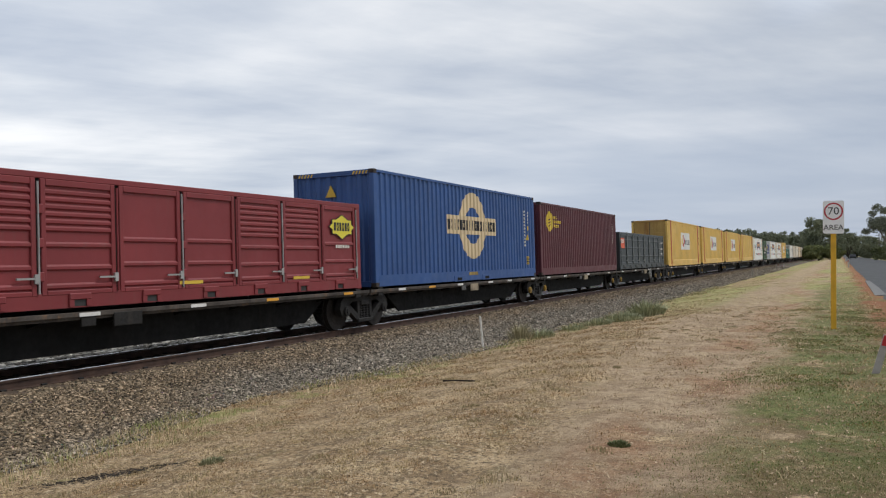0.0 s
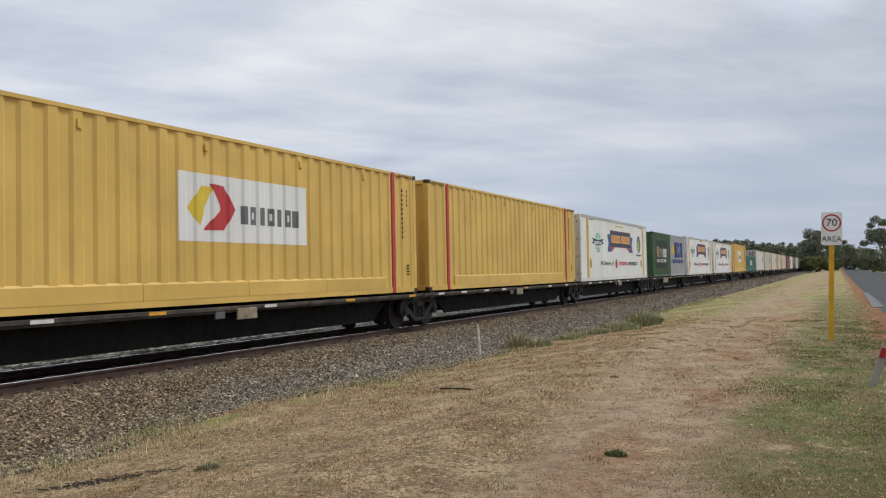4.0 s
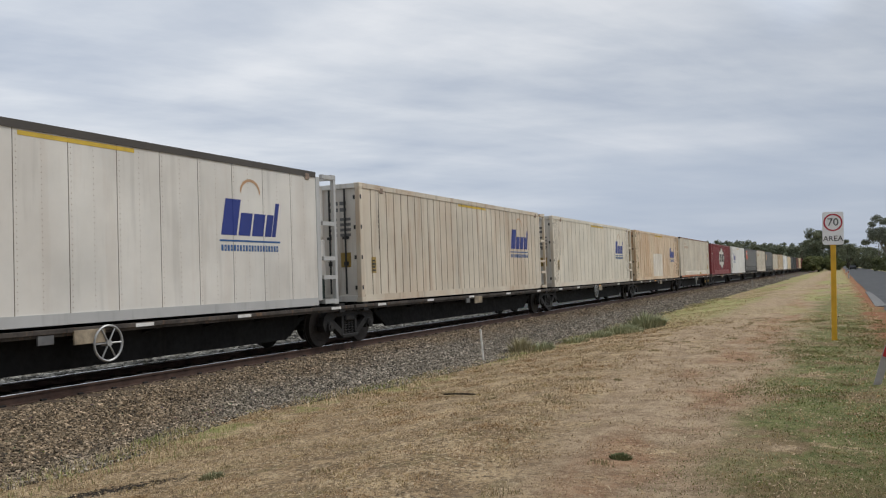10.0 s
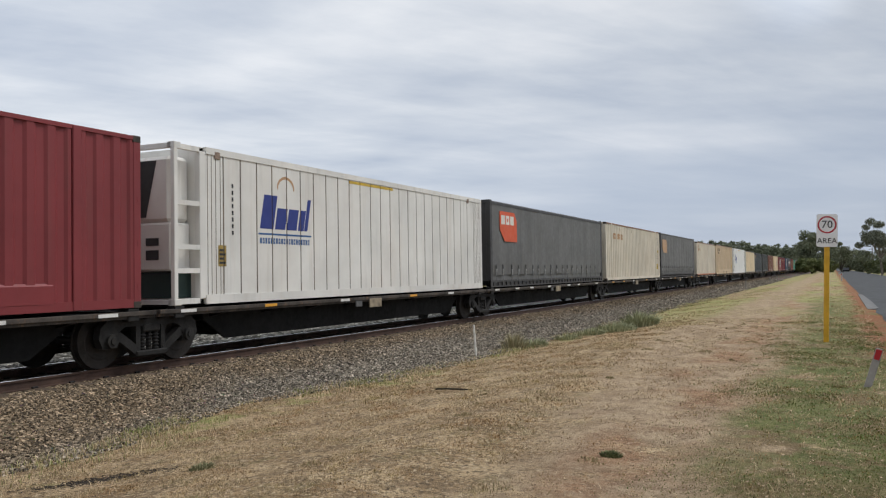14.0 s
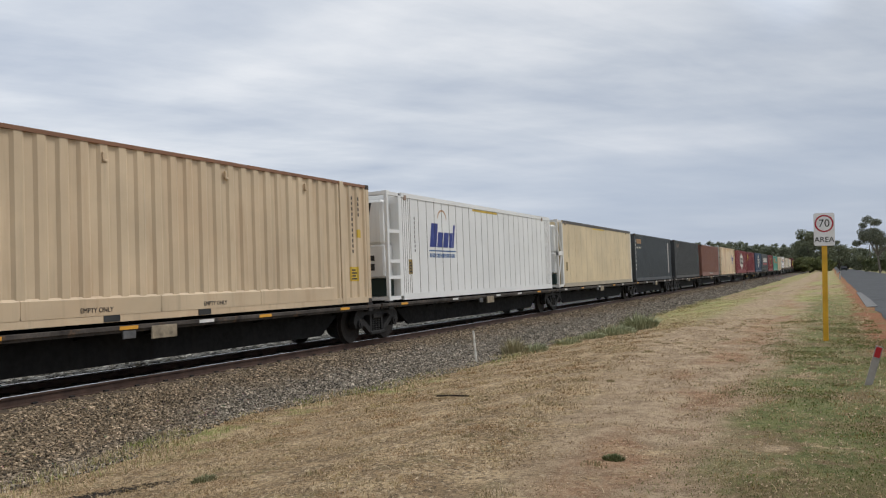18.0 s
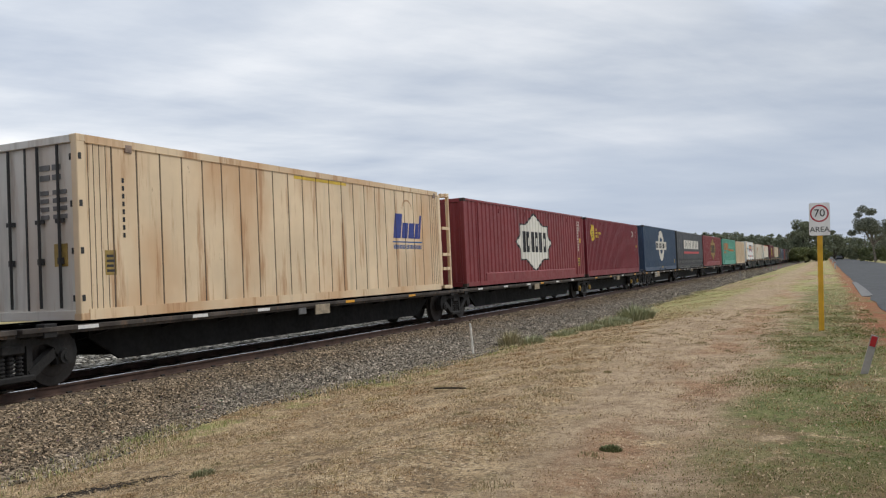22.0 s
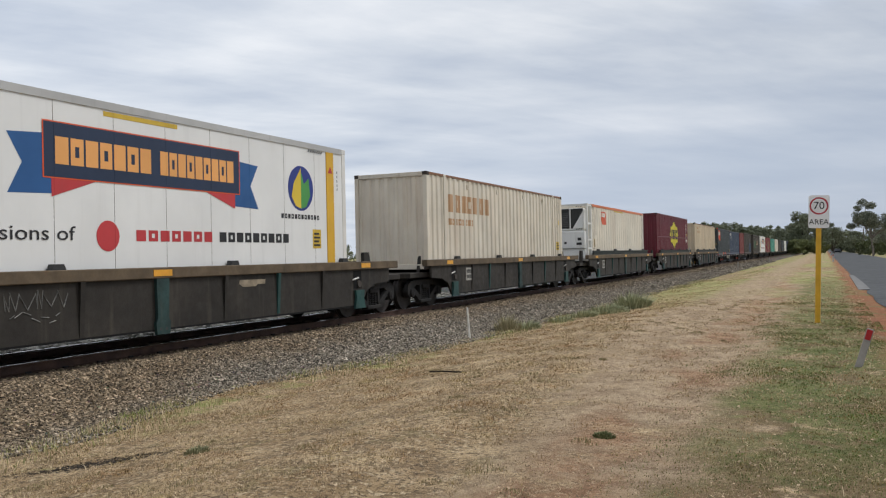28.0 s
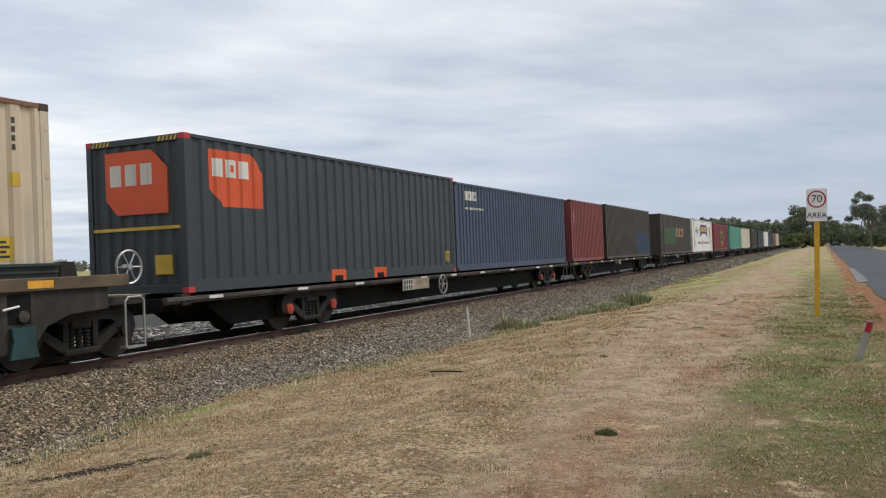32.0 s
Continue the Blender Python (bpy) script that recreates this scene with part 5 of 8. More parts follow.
def cooling_unit(c, L, H, s, mat, style, depth=0.66):
    """The cooling machine inside the end frame, its face towards the open end."""
    back, f = s * (L / 2 - depth), s * (L / 2 - 0.14)
    k = (L, H, s, style)

    def slab(x0, x1, z0, z1, proud, into=0.05, ch=0.0):
        return Geo().box(x0, x1, *sorted((f - s * into, f + s * proud)), z0, z1, ch)
    top = H - 0.22
    u = part("cooling_unit", lambda: Geo().box(-1.0, 1.0, *sorted((back, f)), 0.62, 1.50, 0.04).box(-0.98, 0.98, *sorted((back, f)), 1.50, top, 0.07), mat, c, "white moulded cooling unit housing", key=("unit", k, mat.name))
    part("machine_bay", lambda: Geo().box(-1.0, 1.0, *sorted((back, f - s * 0.10)), 0.13, 0.60), TEAL_DARK if style == "louvre" else mat, c, "machine bay under the unit", key=("bay", k, mat.name))
    if style == "louvre":
        part("dark_fairing", lambda: Geo().prism([(-0.95, 1.60), (0.42, 1.60), (0.68, top - 0.08), (-0.95, top - 0.08)], "y", *sorted((f - s * 0.04, f + s * 0.012))), INK, u, "black upper fairing", key=("fair", k))
        for i in range(8):
            part("louvre", lambda: slab(-0.82, 0.20, 0, 0.045, 0.045, 0.0, 0.008), GREY_STEEL, u, key=("louv", k)).location.z = 1.72 + i * (top - 1.95) / 8
        for z0, z1 in ((0.82, 1.0), (1.08, 1.22)):
            part("control_panel", lambda z0=z0, z1=z1: slab(0.42, 0.72, z0, z1, 0.012), INK, u, key=("ctl", k, z0))
    elif style == "band":
        part("dark_band", lambda: slab(-0.94, 0.94, 1.62, top - 0.02, 0.010), INK, u, "black band across the upper unit", key=("band", k))
        for x in (-0.62, 0.30):
            part("band_post", lambda x=x: slab(x - 0.03, x + 0.03, 1.62, top, 0.03), mat, u, key=("bpost", k, x, mat.name))
        for i in range(8):
            part("louvre", lambda: slab(-0.54, 0.22, 0, 0.03, 0.035, 0.0), STEP_STEEL, u, key=("blouv", k)).location.z = 1.72 + i * (top - 1.9) / 8
        part("sloped_cover", lambda: Geo().prism([(0.42, 1.62), (0.94, 1.62), (0.94, top - 0.16)], "y", *sorted((f - s * 0.02, f + s * 0.02))), mat, u, key=("slope", k, mat.name))
        for x0, x1 in ((-0.62, -0.04), (0.0, 0.58)):
            part("service_door", lambda x0=x0, x1=x1: Geo().prism([(x0, 0.72), (x1, 0.72), (x1 - (0.12 if x0 >= 0 else 0), 1.44), (x0 + (0.12 if x0 < 0 else 0), 1.44)], "y", *sorted((f - s * 0.02, f + s * 0.014))), mat, u, key=("sdoor", k, x0, mat.name))
        for x0, x1, z0, z1 in ((-0.02, 0.10, 0.86, 0.96), (0.66, 0.84, 1.02, 1.16), (0.60, 0.86, 0.80, 0.92)):
            part("control_panel", lambda x0=x0, x1=x1, z0=z0, z1=z1: slab(x0, x1, z0, z1, 0.018), INK, u, key=("bctl", k, x0))
        for z in (top + 0.06, 1.56):
            for i in range(7):
                part("hazard_stripe", lambda z=z: Geo().prism([(0, z), (0.05, z), (0.09, z + 0.05), (0.04, z + 0.05)], "y", *sorted((f - s * 0.01, f + s * 0.014))), INK, u, key=("hz", k, round(z, 2))).location.x = -0.9 + i * 0.12 + (1.0 if i > 3 else 0)
    else:
        for x0, x1 in ((-0.97, -0.78), (0.20, 0.86)):
            g = part("louvre_panel", lambda x0=x0, x1=x1: slab(x0, x1, 1.66, top - 0.12, 0.012, 0.05, 0.02), INK, u, "black curved louvre panel", key=("lp", k, x0))
            for i in range(4):
                part("louvre", lambda x0=x0, x1=x1: slab(x0 + 0.02, x1 - 0.02, 0, 0.05, 0.04, 0.0, 0.01), mat, g, key=("lpl", k, x0, mat.name)).location.z = 1.80 + i * (top - 2.05) / 3.6
        part("vent_panel", lambda: slab(-0.62, -0.04, top - 0.58, top - 0.24, 0.010), SLATE_BLUE, u, "dark blue vent panel", key=("vp", k))
        part("unit_badge", lambda: slab(-0.52, -0.14, top - 0.98, top - 0.66, 0.008), INK, u, key=("ub", k))
        part("chrome_strip", lambda: slab(-0.98, 0.90, 1.50, 1.60, 0.014), GREY_STEEL, u, "bright steel trim strip", key=("cs", k))
        for x0, x1 in ((-0.62, -0.22), (-0.20, 0.24)):
            part("service_door", lambda x0=x0, x1=x1: slab(x0, x1, 0.70, 1.44, 0.012, 0.02, 0.005), mat, u, key=("tdoor", k, x0, mat.name))
        for i, x in enumerate((-0.60, -0.16, 0.46, 0.70)):
            part("slot", lambda x=x: slab(x, x + 0.18, 0.74, 0.84, 0.016), INK, u, key=("sl", k, x))


CAST_GRIME = surface("grimy corner casting", (0.055, 0.043, 0.036), rough=0.8, vary=0.4, scale=5, rust=0.4)

# ---- the train: boxes by kind ----


def place(c, u0, L, z):
    ROLLING.append((c, u0 + L / 2 + TRAIN_START, z))
    return c


def steel_box(u0, L, H, mat, label, pitch=0.277, depth=0.034, front="plain", z=DECK, posts=None, post_mat=None, wall_mat=None, skirt=False, kind="shipping_container", zb=0.155, cast_mat=None, rail=None, door_mat=None):
    c = place(thing(kind, label, "container", "containers on the train"), u0, L, z)
    if posts:
        pr = []
        cuts = [-L / 2 + 0.165, -posts, posts, L / 2 - 0.165]
        for a, b in zip(cuts, cuts[1:]):
            if pr:
                pr += [(a - 0.098, 0.06), (a + 0.098, 0.06)]
            pr += corrugation(a + (0.10 if pr else 0), b - (0.10 if b < L / 2 - 0.2 else 0), pitch, depth)
    else:
        pr = corrugation(-L / 2 + 0.165, L / 2 - 0.165, pitch, depth)
    shell(c, L, H, mat, pr, rail=rail, zb=zb, wall_mat=wall_mat, cast_mat=cast_mat or CAST_GRIME)
    if posts:
        pm = post_mat or mat
        for sx in (-1, 1):
            for y in (-posts, posts):
                part("lifting_post", lambda: Geo().box(*sorted((sx * (HW - 0.10), sx * (HW + 0.014))), y - 0.085, y + 0.085, 0.012, H - 0.012, 0.012), pm, c, key=("lpost", L, H, y, sx, pm.name))
    if front == "door":
        door_end(c, L, H, door_mat or mat, -1, door_mat or mat)
        end_wall(c, L, H, mat, 1)
    else:
        end_wall(c, L, H, mat, -1)
        door_end(c, L, H, mat, 1, mat)
    if skirt:
        fork_skirt(c, L, mat)
    if posts:
        for yy in (-posts * 0.68, -posts * 0.2, posts * 0.3, posts * 0.75):
            part("lashing_bracket", lambda: Geo().box(HW - 0.03, HW + 0.012, -0.025, 0.025, 0, 0.16, 0.006).box(HW - 0.03, HW + 0.012, -0.025, 0.075, 0, 0.04, 0.006), mat, c, key=("lash", mat.name)).location = (0, yy, H - 0.36)
    return c, pr


SOCKET = surface("stained lift socket", (0.30, 0.22, 0.17), rough=0.7, vary=0.4, scale=6, rust=0.5)
RIVET = surface("rusty rivet", (0.33, 0.235, 0.165), rough=0.7, vary=0.3, scale=8)
STRAP_GREY = surface("worn grey webbing", (0.15, 0.15, 0.145), rough=0.8, vary=0.35, scale=6)
SEAMS = {}


def seam_mat(mat):
    """Grimy sealant, tinted a little by the wall's own paint."""
    if mat.name not in SEAMS:
        SEAMS[mat.name] = surface("sealant on " + mat.name, (0.125, 0.088, 0.060), rough=0.8, vary=0.4, scale=3)
    return SEAMS[mat.name]


def panel_box(u0, L, H, mat, label, pitch=0.42, front="door", ladder=None, z=DECK, frame_mat=None, top_mat=None, diagonal=False, seams=(0.022, 0.012), unit_mat=None, kind="refrigerated_container", door_mat=None, style="louvre", kick=None):
    """A flat-panelled refrigerated box, with an open frame at the end named by ladder ('f', 'b' or 'fb')."""
    c = place(thing(kind, label, "container", "containers on the train"), u0, L, z)
    fm = frame_mat or mat
    a = -L / 2 + (0.66 if ladder and "f" in ladder else 0)
    b = L / 2 - (0.66 if ladder and "b" in ladder else 0)
    pr = grooves(a + 0.165, b - 0.165, pitch, *seams)
    shell(c, L, H, mat, pr, post_mat=fm, roof_mat=top_mat, ymin=a, ymax=b)
    if seams[1] > 0:
        def joints():
            n = max(1, round((b - a - 0.33) / pitch))
            q = Geo()
            for i in range(1, n):
                yj = a + 0.165 + (b - a - 0.33) * i / n
                q.box(HW - 0.03, HW - 0.012 - seams[1] * 0.35, yj - seams[0] * 0.55, yj + seams[0] * 0.55, 0.16, H - 0.09)
            return q
        part("panel_sealant", joints, seam_mat(mat), c, "dirty sealant in the panel joints", key=("joint", L, H, mat.name, round(pitch, 2), round(a, 2), round(b, 2)))["kind"] = "stuff"
    part("cornice", lambda: Geo().box(HW - 0.05, HW + 0.006, a + 0.17, b - 0.17, H - 0.13, H - 0.005), top_mat or mat, c, key=("cornice", L, H, (top_mat or mat).name, a))
    part("kick_rail", lambda: Geo().box(HW - 0.05, HW + 0.006, a + 0.17, b - 0.17, 0.0, 0.17), kick or fm, c, key=("kick", L, H, (kick or fm).name, a))
    for e, s in (("f", -1), ("b", 1)):
        if ladder and e in ladder:
            ladder_frame(c, L, H, fm, s, unit_mat or mat, diagonal=diagonal)
            cooling_unit(c, L, H, s, unit_mat or mat, style)
            pe = a if s < 0 else b
            part("bulkhead", lambda: Geo().box(-HW + 0.12, HW - 0.12, *sorted((pe, pe - s * 0.08)), 0.1, H - 0.05), mat, c, key=("bulk", L, H, mat.name, s, pe))
        elif e == "f" and front == "door":
            door_end(c, L, H, door_mat or mat, -1, INK if "clean" not in label else GREY_STEEL, flat=True)
        else:
            part("end_panel", lambda: Geo().box(-HW + 0.12, HW - 0.12, *sorted((s * L / 2 - s * 0.03, s * L / 2 - s * 0.1)), 0.1, H - 0.05), mat, c, key=("endp", L, H, mat.name, s))
    return c, pr


def curtain_box(u0, L, H, mat, label, frame_mat, z=DECK, low=0.42):
    """A curtain-sided box: frame, wavy curtain, buckled straps and a side rave."""
    c = place(thing("curtain_sided_container", label, "container", "containers on the train"), u0, L, z)
    rnd = random.Random(int(u0))
    n = 90
    ys = [-L / 2 + 0.2 + (L - 0.4) * i / n for i in range(n + 1)]
    wave = [0.012 + 0.010 * math.sin(i * 0.9 + rnd.random()) + 0.006 * rnd.random() for i in range(n + 1)]
    prof = list(zip(ys, wave))
    def curtain():
        g = Geo()
        zs = (low, 0.8, 1.4, 2.0, H - 0.12)
        for j, zz in enumerate(zs):
            for y, w in zip(ys, wave):
                g.v.append((HW - w * (1.0 if j else 1.8) * (0.4 if j == 4 else 1), y, zz + (0.012 * math.sin(y * 5) if j == 0 else 0)))
        m = n + 1
        for j in range(4):
            g.f += [(j * m + i, j * m + i + 1, (j + 1) * m + i + 1, (j + 1) * m + i) for i in range(n)]
        return g.box(HW - 0.09, HW - 0.06, ys[0], ys[-1], 0.2, H - 0.1)
    part("curtain", curtain, mat, c)
    part("curtain", lambda: Geo().box(-HW + 0.01, -HW + 0.04, ys[0], ys[-1], low, H - 0.12), mat, c)
    part("roof", lambda: Geo().prism([(-HW, H - 0.14), (HW + 0.012, H - 0.14), (HW + 0.012, H - 0.06), (HW - 0.12, H), (-HW + 0.12, H), (-HW, H - 0.06)], "y", -L / 2 + 0.02, L / 2 - 0.02), frame_mat, c)
    for z0, z1 in ((0.0, 0.05), (0.17, 0.24)):
        part("side_rave", lambda: Geo().box(HW - 0.08, HW + 0.004, -L / 2, L / 2, z0, z1), frame_mat, c)
    part("rave_web", lambda: Geo().box(HW - 0.09, HW - 0.03, -L / 2, L / 2, 0.05, 0.17), PALE_GREY if mat == CURTAIN_BLACK else FRAME_GREEN, c)
    for i in range(int(L / 0.42)):
        y = -L / 2 + 0.3 + i * 0.42
        part("rave_strut", lambda: Geo().box(HW - 0.05, HW + 0.006, -0.02, 0.02, 0.03, 0.2), frame_mat, c, key=("strut", frame_mat.name)).location.y = y
    for i in range(int((L - 0.5) / 0.78)):
        y = -L / 2 + 0.45 + i * 0.78
        y += rnd.uniform(-0.10, 0.10)
        s = part("strap", lambda: Geo().box(HW, HW + 0.008, -0.016, 0.016, 0.14, 0.66), STRAP_GREY, c, "worn grey webbing strap", key="strap")
        s.location.y = y
        part("buckle", lambda: Geo().box(HW, HW + 0.028, -0.030, 0.030, 0.52, 0.62, 0.006).box(HW, HW + 0.020, -0.018, 0.018, 0.40, 0.53, 0.004), GREY_STEEL, s, key="buckle")
        part("strap_top", lambda: Geo().box(HW, HW + 0.012, -0.028, 0.028, 0.64, 0.78, 0.004), INK, s, key="straptop")
    part("floor_frame", lambda: Geo().box(-HW + 0.02, HW - 0.1, -L / 2, L / 2, 0.05, 0.22), BLACK_STEEL, c)
    for s in (-1, 1):
        part("end_wall", lambda: Geo().box(-HW + 0.02, HW - 0.02, *sorted((s * (L / 2 - 0.02), s * (L / 2 - 0.12))), 0.05, H - 0.1, 0.015), frame_mat, c)
        part("corner_post", lambda: Geo().box(HW - 0.16, HW + 0.002, *sorted((s * (L / 2), s * (L / 2 - 0.2))), 0.02, H - 0.1, 0.015), frame_mat, c)
    castings(c, L, H, frame_mat)
    return c, prof


def half_box(u0, mat, label, bays, H=1.86, louvred=(), dark=None, end_mat=None, ribs=(0.28, 0.66, 1.12, 1.55)):
    """A half-height box with ribbed drop doors along its side."""
    L = 12.19
    c = place(thing("half_height_container", label, "container", "containers on the train"), u0, L, DECK)
    em = end_mat or mat
    for sx in (-1, 1):
        part("top_rail", lambda: Geo().box(*sorted((sx * (HW - 0.09), sx * (HW + 0.002))), -L / 2 + 0.1, L / 2 - 0.1, H - 0.1, H - 0.005, 0.01), mat, c, key=("htop", mat.name, sx))
        part("bottom_rail", lambda: Geo().box(*sorted((sx * (HW - 0.1), sx * (HW - 0.002))), -L / 2 + 0.1, L / 2 - 0.1, 0.02, 0.26), mat, c, key=("hbot", mat.name, sx))
        for s in (-1, 1):
            part("corner_post", lambda: Geo().box(*sorted((sx * (HW - 0.16), sx * HW)), *sorted((s * L / 2, s * (L / 2 - 0.17))), 0.05, H - 0.02, 0.012), mat, c, key=("hpost", mat.name, sx, s))
    part("side_wall", lambda: Geo().box(-HW + 0.01, -HW + 0.06, -L / 2 + 0.15, L / 2 - 0.15, 0.2, H - 0.05), mat, c, key=("hback", mat.name))
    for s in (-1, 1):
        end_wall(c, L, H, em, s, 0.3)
    part("roof", lambda: Geo().prism([(-HW + 0.03, H - 0.06), (HW - 0.03, H - 0.06), (HW - 0.2, H - 0.012), (-HW + 0.2, H - 0.012)], "y", -L / 2 + 0.12, L / 2 - 0.12), dark or mat, c, key=("hroof", mat.name))
    part("floor_frame", lambda: Geo().box(-HW + 0.08, HW - 0.1, -L / 2 + 0.1, L / 2 - 0.1, 0.04, 0.22), BLACK_STEEL, c, key="hfloor")
    y = -L / 2 + 0.19
    w = (L - 0.38) / bays
    for i in range(bays):
        lou = i in louvred
        def door(lou=lou, w=w):
            g = Geo().box(HW - 0.06, HW - 0.03, 0.06, w - 0.06, 0.24, H - 0.1)
            for a, b in ((0.040, 0.13), (w - 0.13, w - 0.040)):
                g.box(HW - 0.06, HW + 0.006, a, b, 0.22, H - 0.1, 0.01)
            g.box(HW - 0.06, HW + 0.006, 0.13, w - 0.13, H - 0.20, H - 0.1, 0.01).box(HW - 0.06, HW + 0.006, 0.13, w - 0.13, 0.22, 0.29, 0.01)
            return g
        d = part("drop_door", door, mat, c, key=("hdoor", mat.name, lou, bays))
        d.location.y = y + i * w
        part("door_gap", lambda: Geo().box(HW - 0.05, HW - 0.026, -0.040, 0.040, 0.24, H - 0.1), BLACK_STEEL, d, key=("hgap", H))
        for zz in ribs if not lou else (0.30, 0.58, 0.92, 1.16, 1.27, 1.38, 1.49, 1.60, 1.71):
            part("louvre" if lou and zz > 0.8 else "door_rib", lambda: Geo().prism([(HW - 0.04, 0.0), (HW - 0.002, 0.03), (HW - 0.002, 0.07), (HW - 0.04, 0.11)], "y", 0.1, w - 0.1), mat, d, key=("hrib", mat.name, bays)).location.z = zz
        part("latch_rod", lambda: Geo().cyl((HW + 0.02, w - 0.02), "z", 0.016, 0.25, H - 0.15, 8), GREY_STEEL if dark or i % 2 else mat, d, key=("hrod", mat.name, bays, i % 2))
        part("latch_handle", lambda: Geo().box(HW + 0.01, HW + 0.035, w - 0.40, w - 0.05, 0.46, 0.49).box(HW, HW + 0.04, w - 0.10, w - 0.03, 0.40, 0.54), GREY_STEEL, d, "bright steel latch handle", key=("hhandle", bays))
        for zz in (0.5, 1.0, 1.5) if i % 2 == 0 else ():
            part("hinge", lambda: Geo().box(HW - 0.02, HW + 0.03, -0.05, 0.05, -0.07, 0.07, 0.01), mat, d, key=("hhinge", mat.name)).location = (0, 0.02, zz)
        ft = part("pocket_foot", lambda: Geo().box(HW - 0.05, HW + 0.030, w * 0.34, w * 0.62, 0.14, 0.24, 0.012).box(HW - 0.05, HW + 0.022, w * 0.34, w * 0.40, 0.04, 0.15).box(HW - 0.05, HW + 0.022, w * 0.56, w * 0.62, 0.04, 0.15), dark or mat, d, key=("hfoot", mat.name, bays))
        # a dark block fills the hollow; its colour stands for the shade inside
        part("pocket_recess", lambda: Geo().box(HW - 0.05, HW + 0.001, w * 0.40, w * 0.56, 0.04, 0.14), INK, ft, key=("hrec", bays))
    castings(c, L, H, mat)
    return c


# ---- the train: wagons ----


def bogie(parent, y, cap_mat):
    """A three-piece freight bogie, its centre y metres along its wagon; rail top is z = 0."""
    b = part("bogie", lambda: Geo().box(-1.08, 1.08, -0.20, 0.20, 0.56, 0.70, 0.02).box(-0.9, 0.9, -0.17, 0.17, 0.42, 0.76, 0.02).cyl((0, 0), "z", 0.2, 0.7, 0.90, 12), BOGIE_STEEL, parent, "dusty black cast-steel bogie", key="bolster")
    b.location = (0, y, RAIL)
    for sx in (-1, 1):
        def frame_side(sx=sx):
            x0, x1 = sorted((sx * 0.92, sx * 1.06))
            g = Geo()
            top = [(-1.06, 0.34), (-1.14, 0.50), (-1.10, 0.68), (-0.98, 0.78), (-0.50, 0.82), (0.50, 0.82), (0.98, 0.78), (1.10, 0.68), (1.14, 0.50), (1.06, 0.34), (0.76, 0.34), (0.72, 0.60), (0.58, 0.67), (-0.58, 0.67), (-0.72, 0.60), (-0.76, 0.34)]
            g.prism(top, "x", x0, x1)
            for k in (-1, 1):
                g.prism([(k * 0.78, 0.48), (k * 0.70, 0.60), (k * 0.26, 0.30), (k * 0.32, 0.17)], "x", x0, x1)
                g.prism([(k * 0.24, 0.2), (k * 0.34, 0.2), (k * 0.34, 0.70), (k * 0.24, 0.70)], "x", x0 + 0.01, x1 - 0.01)
            g.box(x0 - 0.03, x1 + 0.03, -0.36, 0.36, 0.15, 0.25, 0.02)
            return g
        part("side_frame", frame_side, BOGIE_STEEL, b, key=("sideframe", sx))
        for yy in (-0.15, 0.0, 0.15):
            part("coil_spring", lambda: coil(sx), BOGIE_STEEL, b, key=("coil", sx)).location.y = yy
    for k in (-1, 1):
        w = part("wheelset", lambda: Geo().cyl((0, 0), "x", 0.075, -0.98, 0.98, 12), WHEEL_STEEL, b, key="axle")
        for sx in (-1, 1):
            part("wheel", lambda: Geo().cyl((0, 0), "x", 0.455, *sorted((sx * 0.70, sx * 0.81)), 32).cyl((0, 0), "x", 0.485, *sorted((sx * 0.68, sx * 0.71)), 32).cyl((0, 0), "x", 0.36, *sorted((sx * 0.80, sx * 0.815)), 24, 0.30).cyl((0, 0), "x", 0.14, *sorted((sx * 0.79, sx * 0.87)), 16),
                 WHEEL_STEEL, w, key=("wheel", sx))
        w.location = (0, k * 0.89, 0.457)
        WHEELSETS[k].append(w)
        for sx in (-1, 1):
            part("bearing_cap", lambda: Geo().cyl((0, 0), "x", 0.115, *sorted((sx * 0.94, sx * 1.12)), 16).cyl((0, 0), "x", 0.06, *sorted((sx * 1.12, sx * 1.14)), 10), cap_mat, b, key=("cap", sx, cap_mat.name)).location = (0, k * 0.89, 0.457)
    return b


def coil(sx):
    """One coil spring, as a turned stack of rings."""
    g, n, prof = Geo(), 10, []
    for i in range(6):
        prof += [(0.045, 0.25 + i * 0.058), (0.066, 0.262 + i * 0.058), (0.066, 0.280 + i * 0.058), (0.045, 0.292 + i * 0.058)]
    for r, z in prof:
        g.v += [(sx * 0.99 + r * math.cos(2 * math.pi * k / n), r * math.sin(2 * math.pi * k / n), z) for k in range(n)]
    for j in range(len(prof) - 1):
        g.f += [(j * n + k, j * n + (k + 1) % n, (j + 1) * n + (k + 1) % n, (j + 1) * n + k) for k in range(n)]
    return g


def hand_wheel(parent, y, z=0.74, mat=None, x=None):
    x = HW + 0.02 if x is None else x
    def g():
        q = Geo()
        n = 24
        for i in range(n):
            a, b = 2 * math.pi * i / n, 2 * math.pi * (i + 1) / n
            q.tube((x, y + 0.28 * math.cos(a), z + 0.28 * math.sin(a)), (x, y + 0.28 * math.cos(b), z + 0.28 * math.sin(b)), 0.02, 6)
        for i in range(6):
            a = math.pi * i / 3
            q.tube((x, y, z), (x, y + 0.28 * math.cos(a), z + 0.28 * math.sin(a)), 0.014, 5)
        return q.cyl((y, z), "x", 0.05, x - 0.12, x + 0.03, 10)
    part("brake_wheel", g, mat or GREY_STEEL, parent, "pale spoked hand-brake wheel")


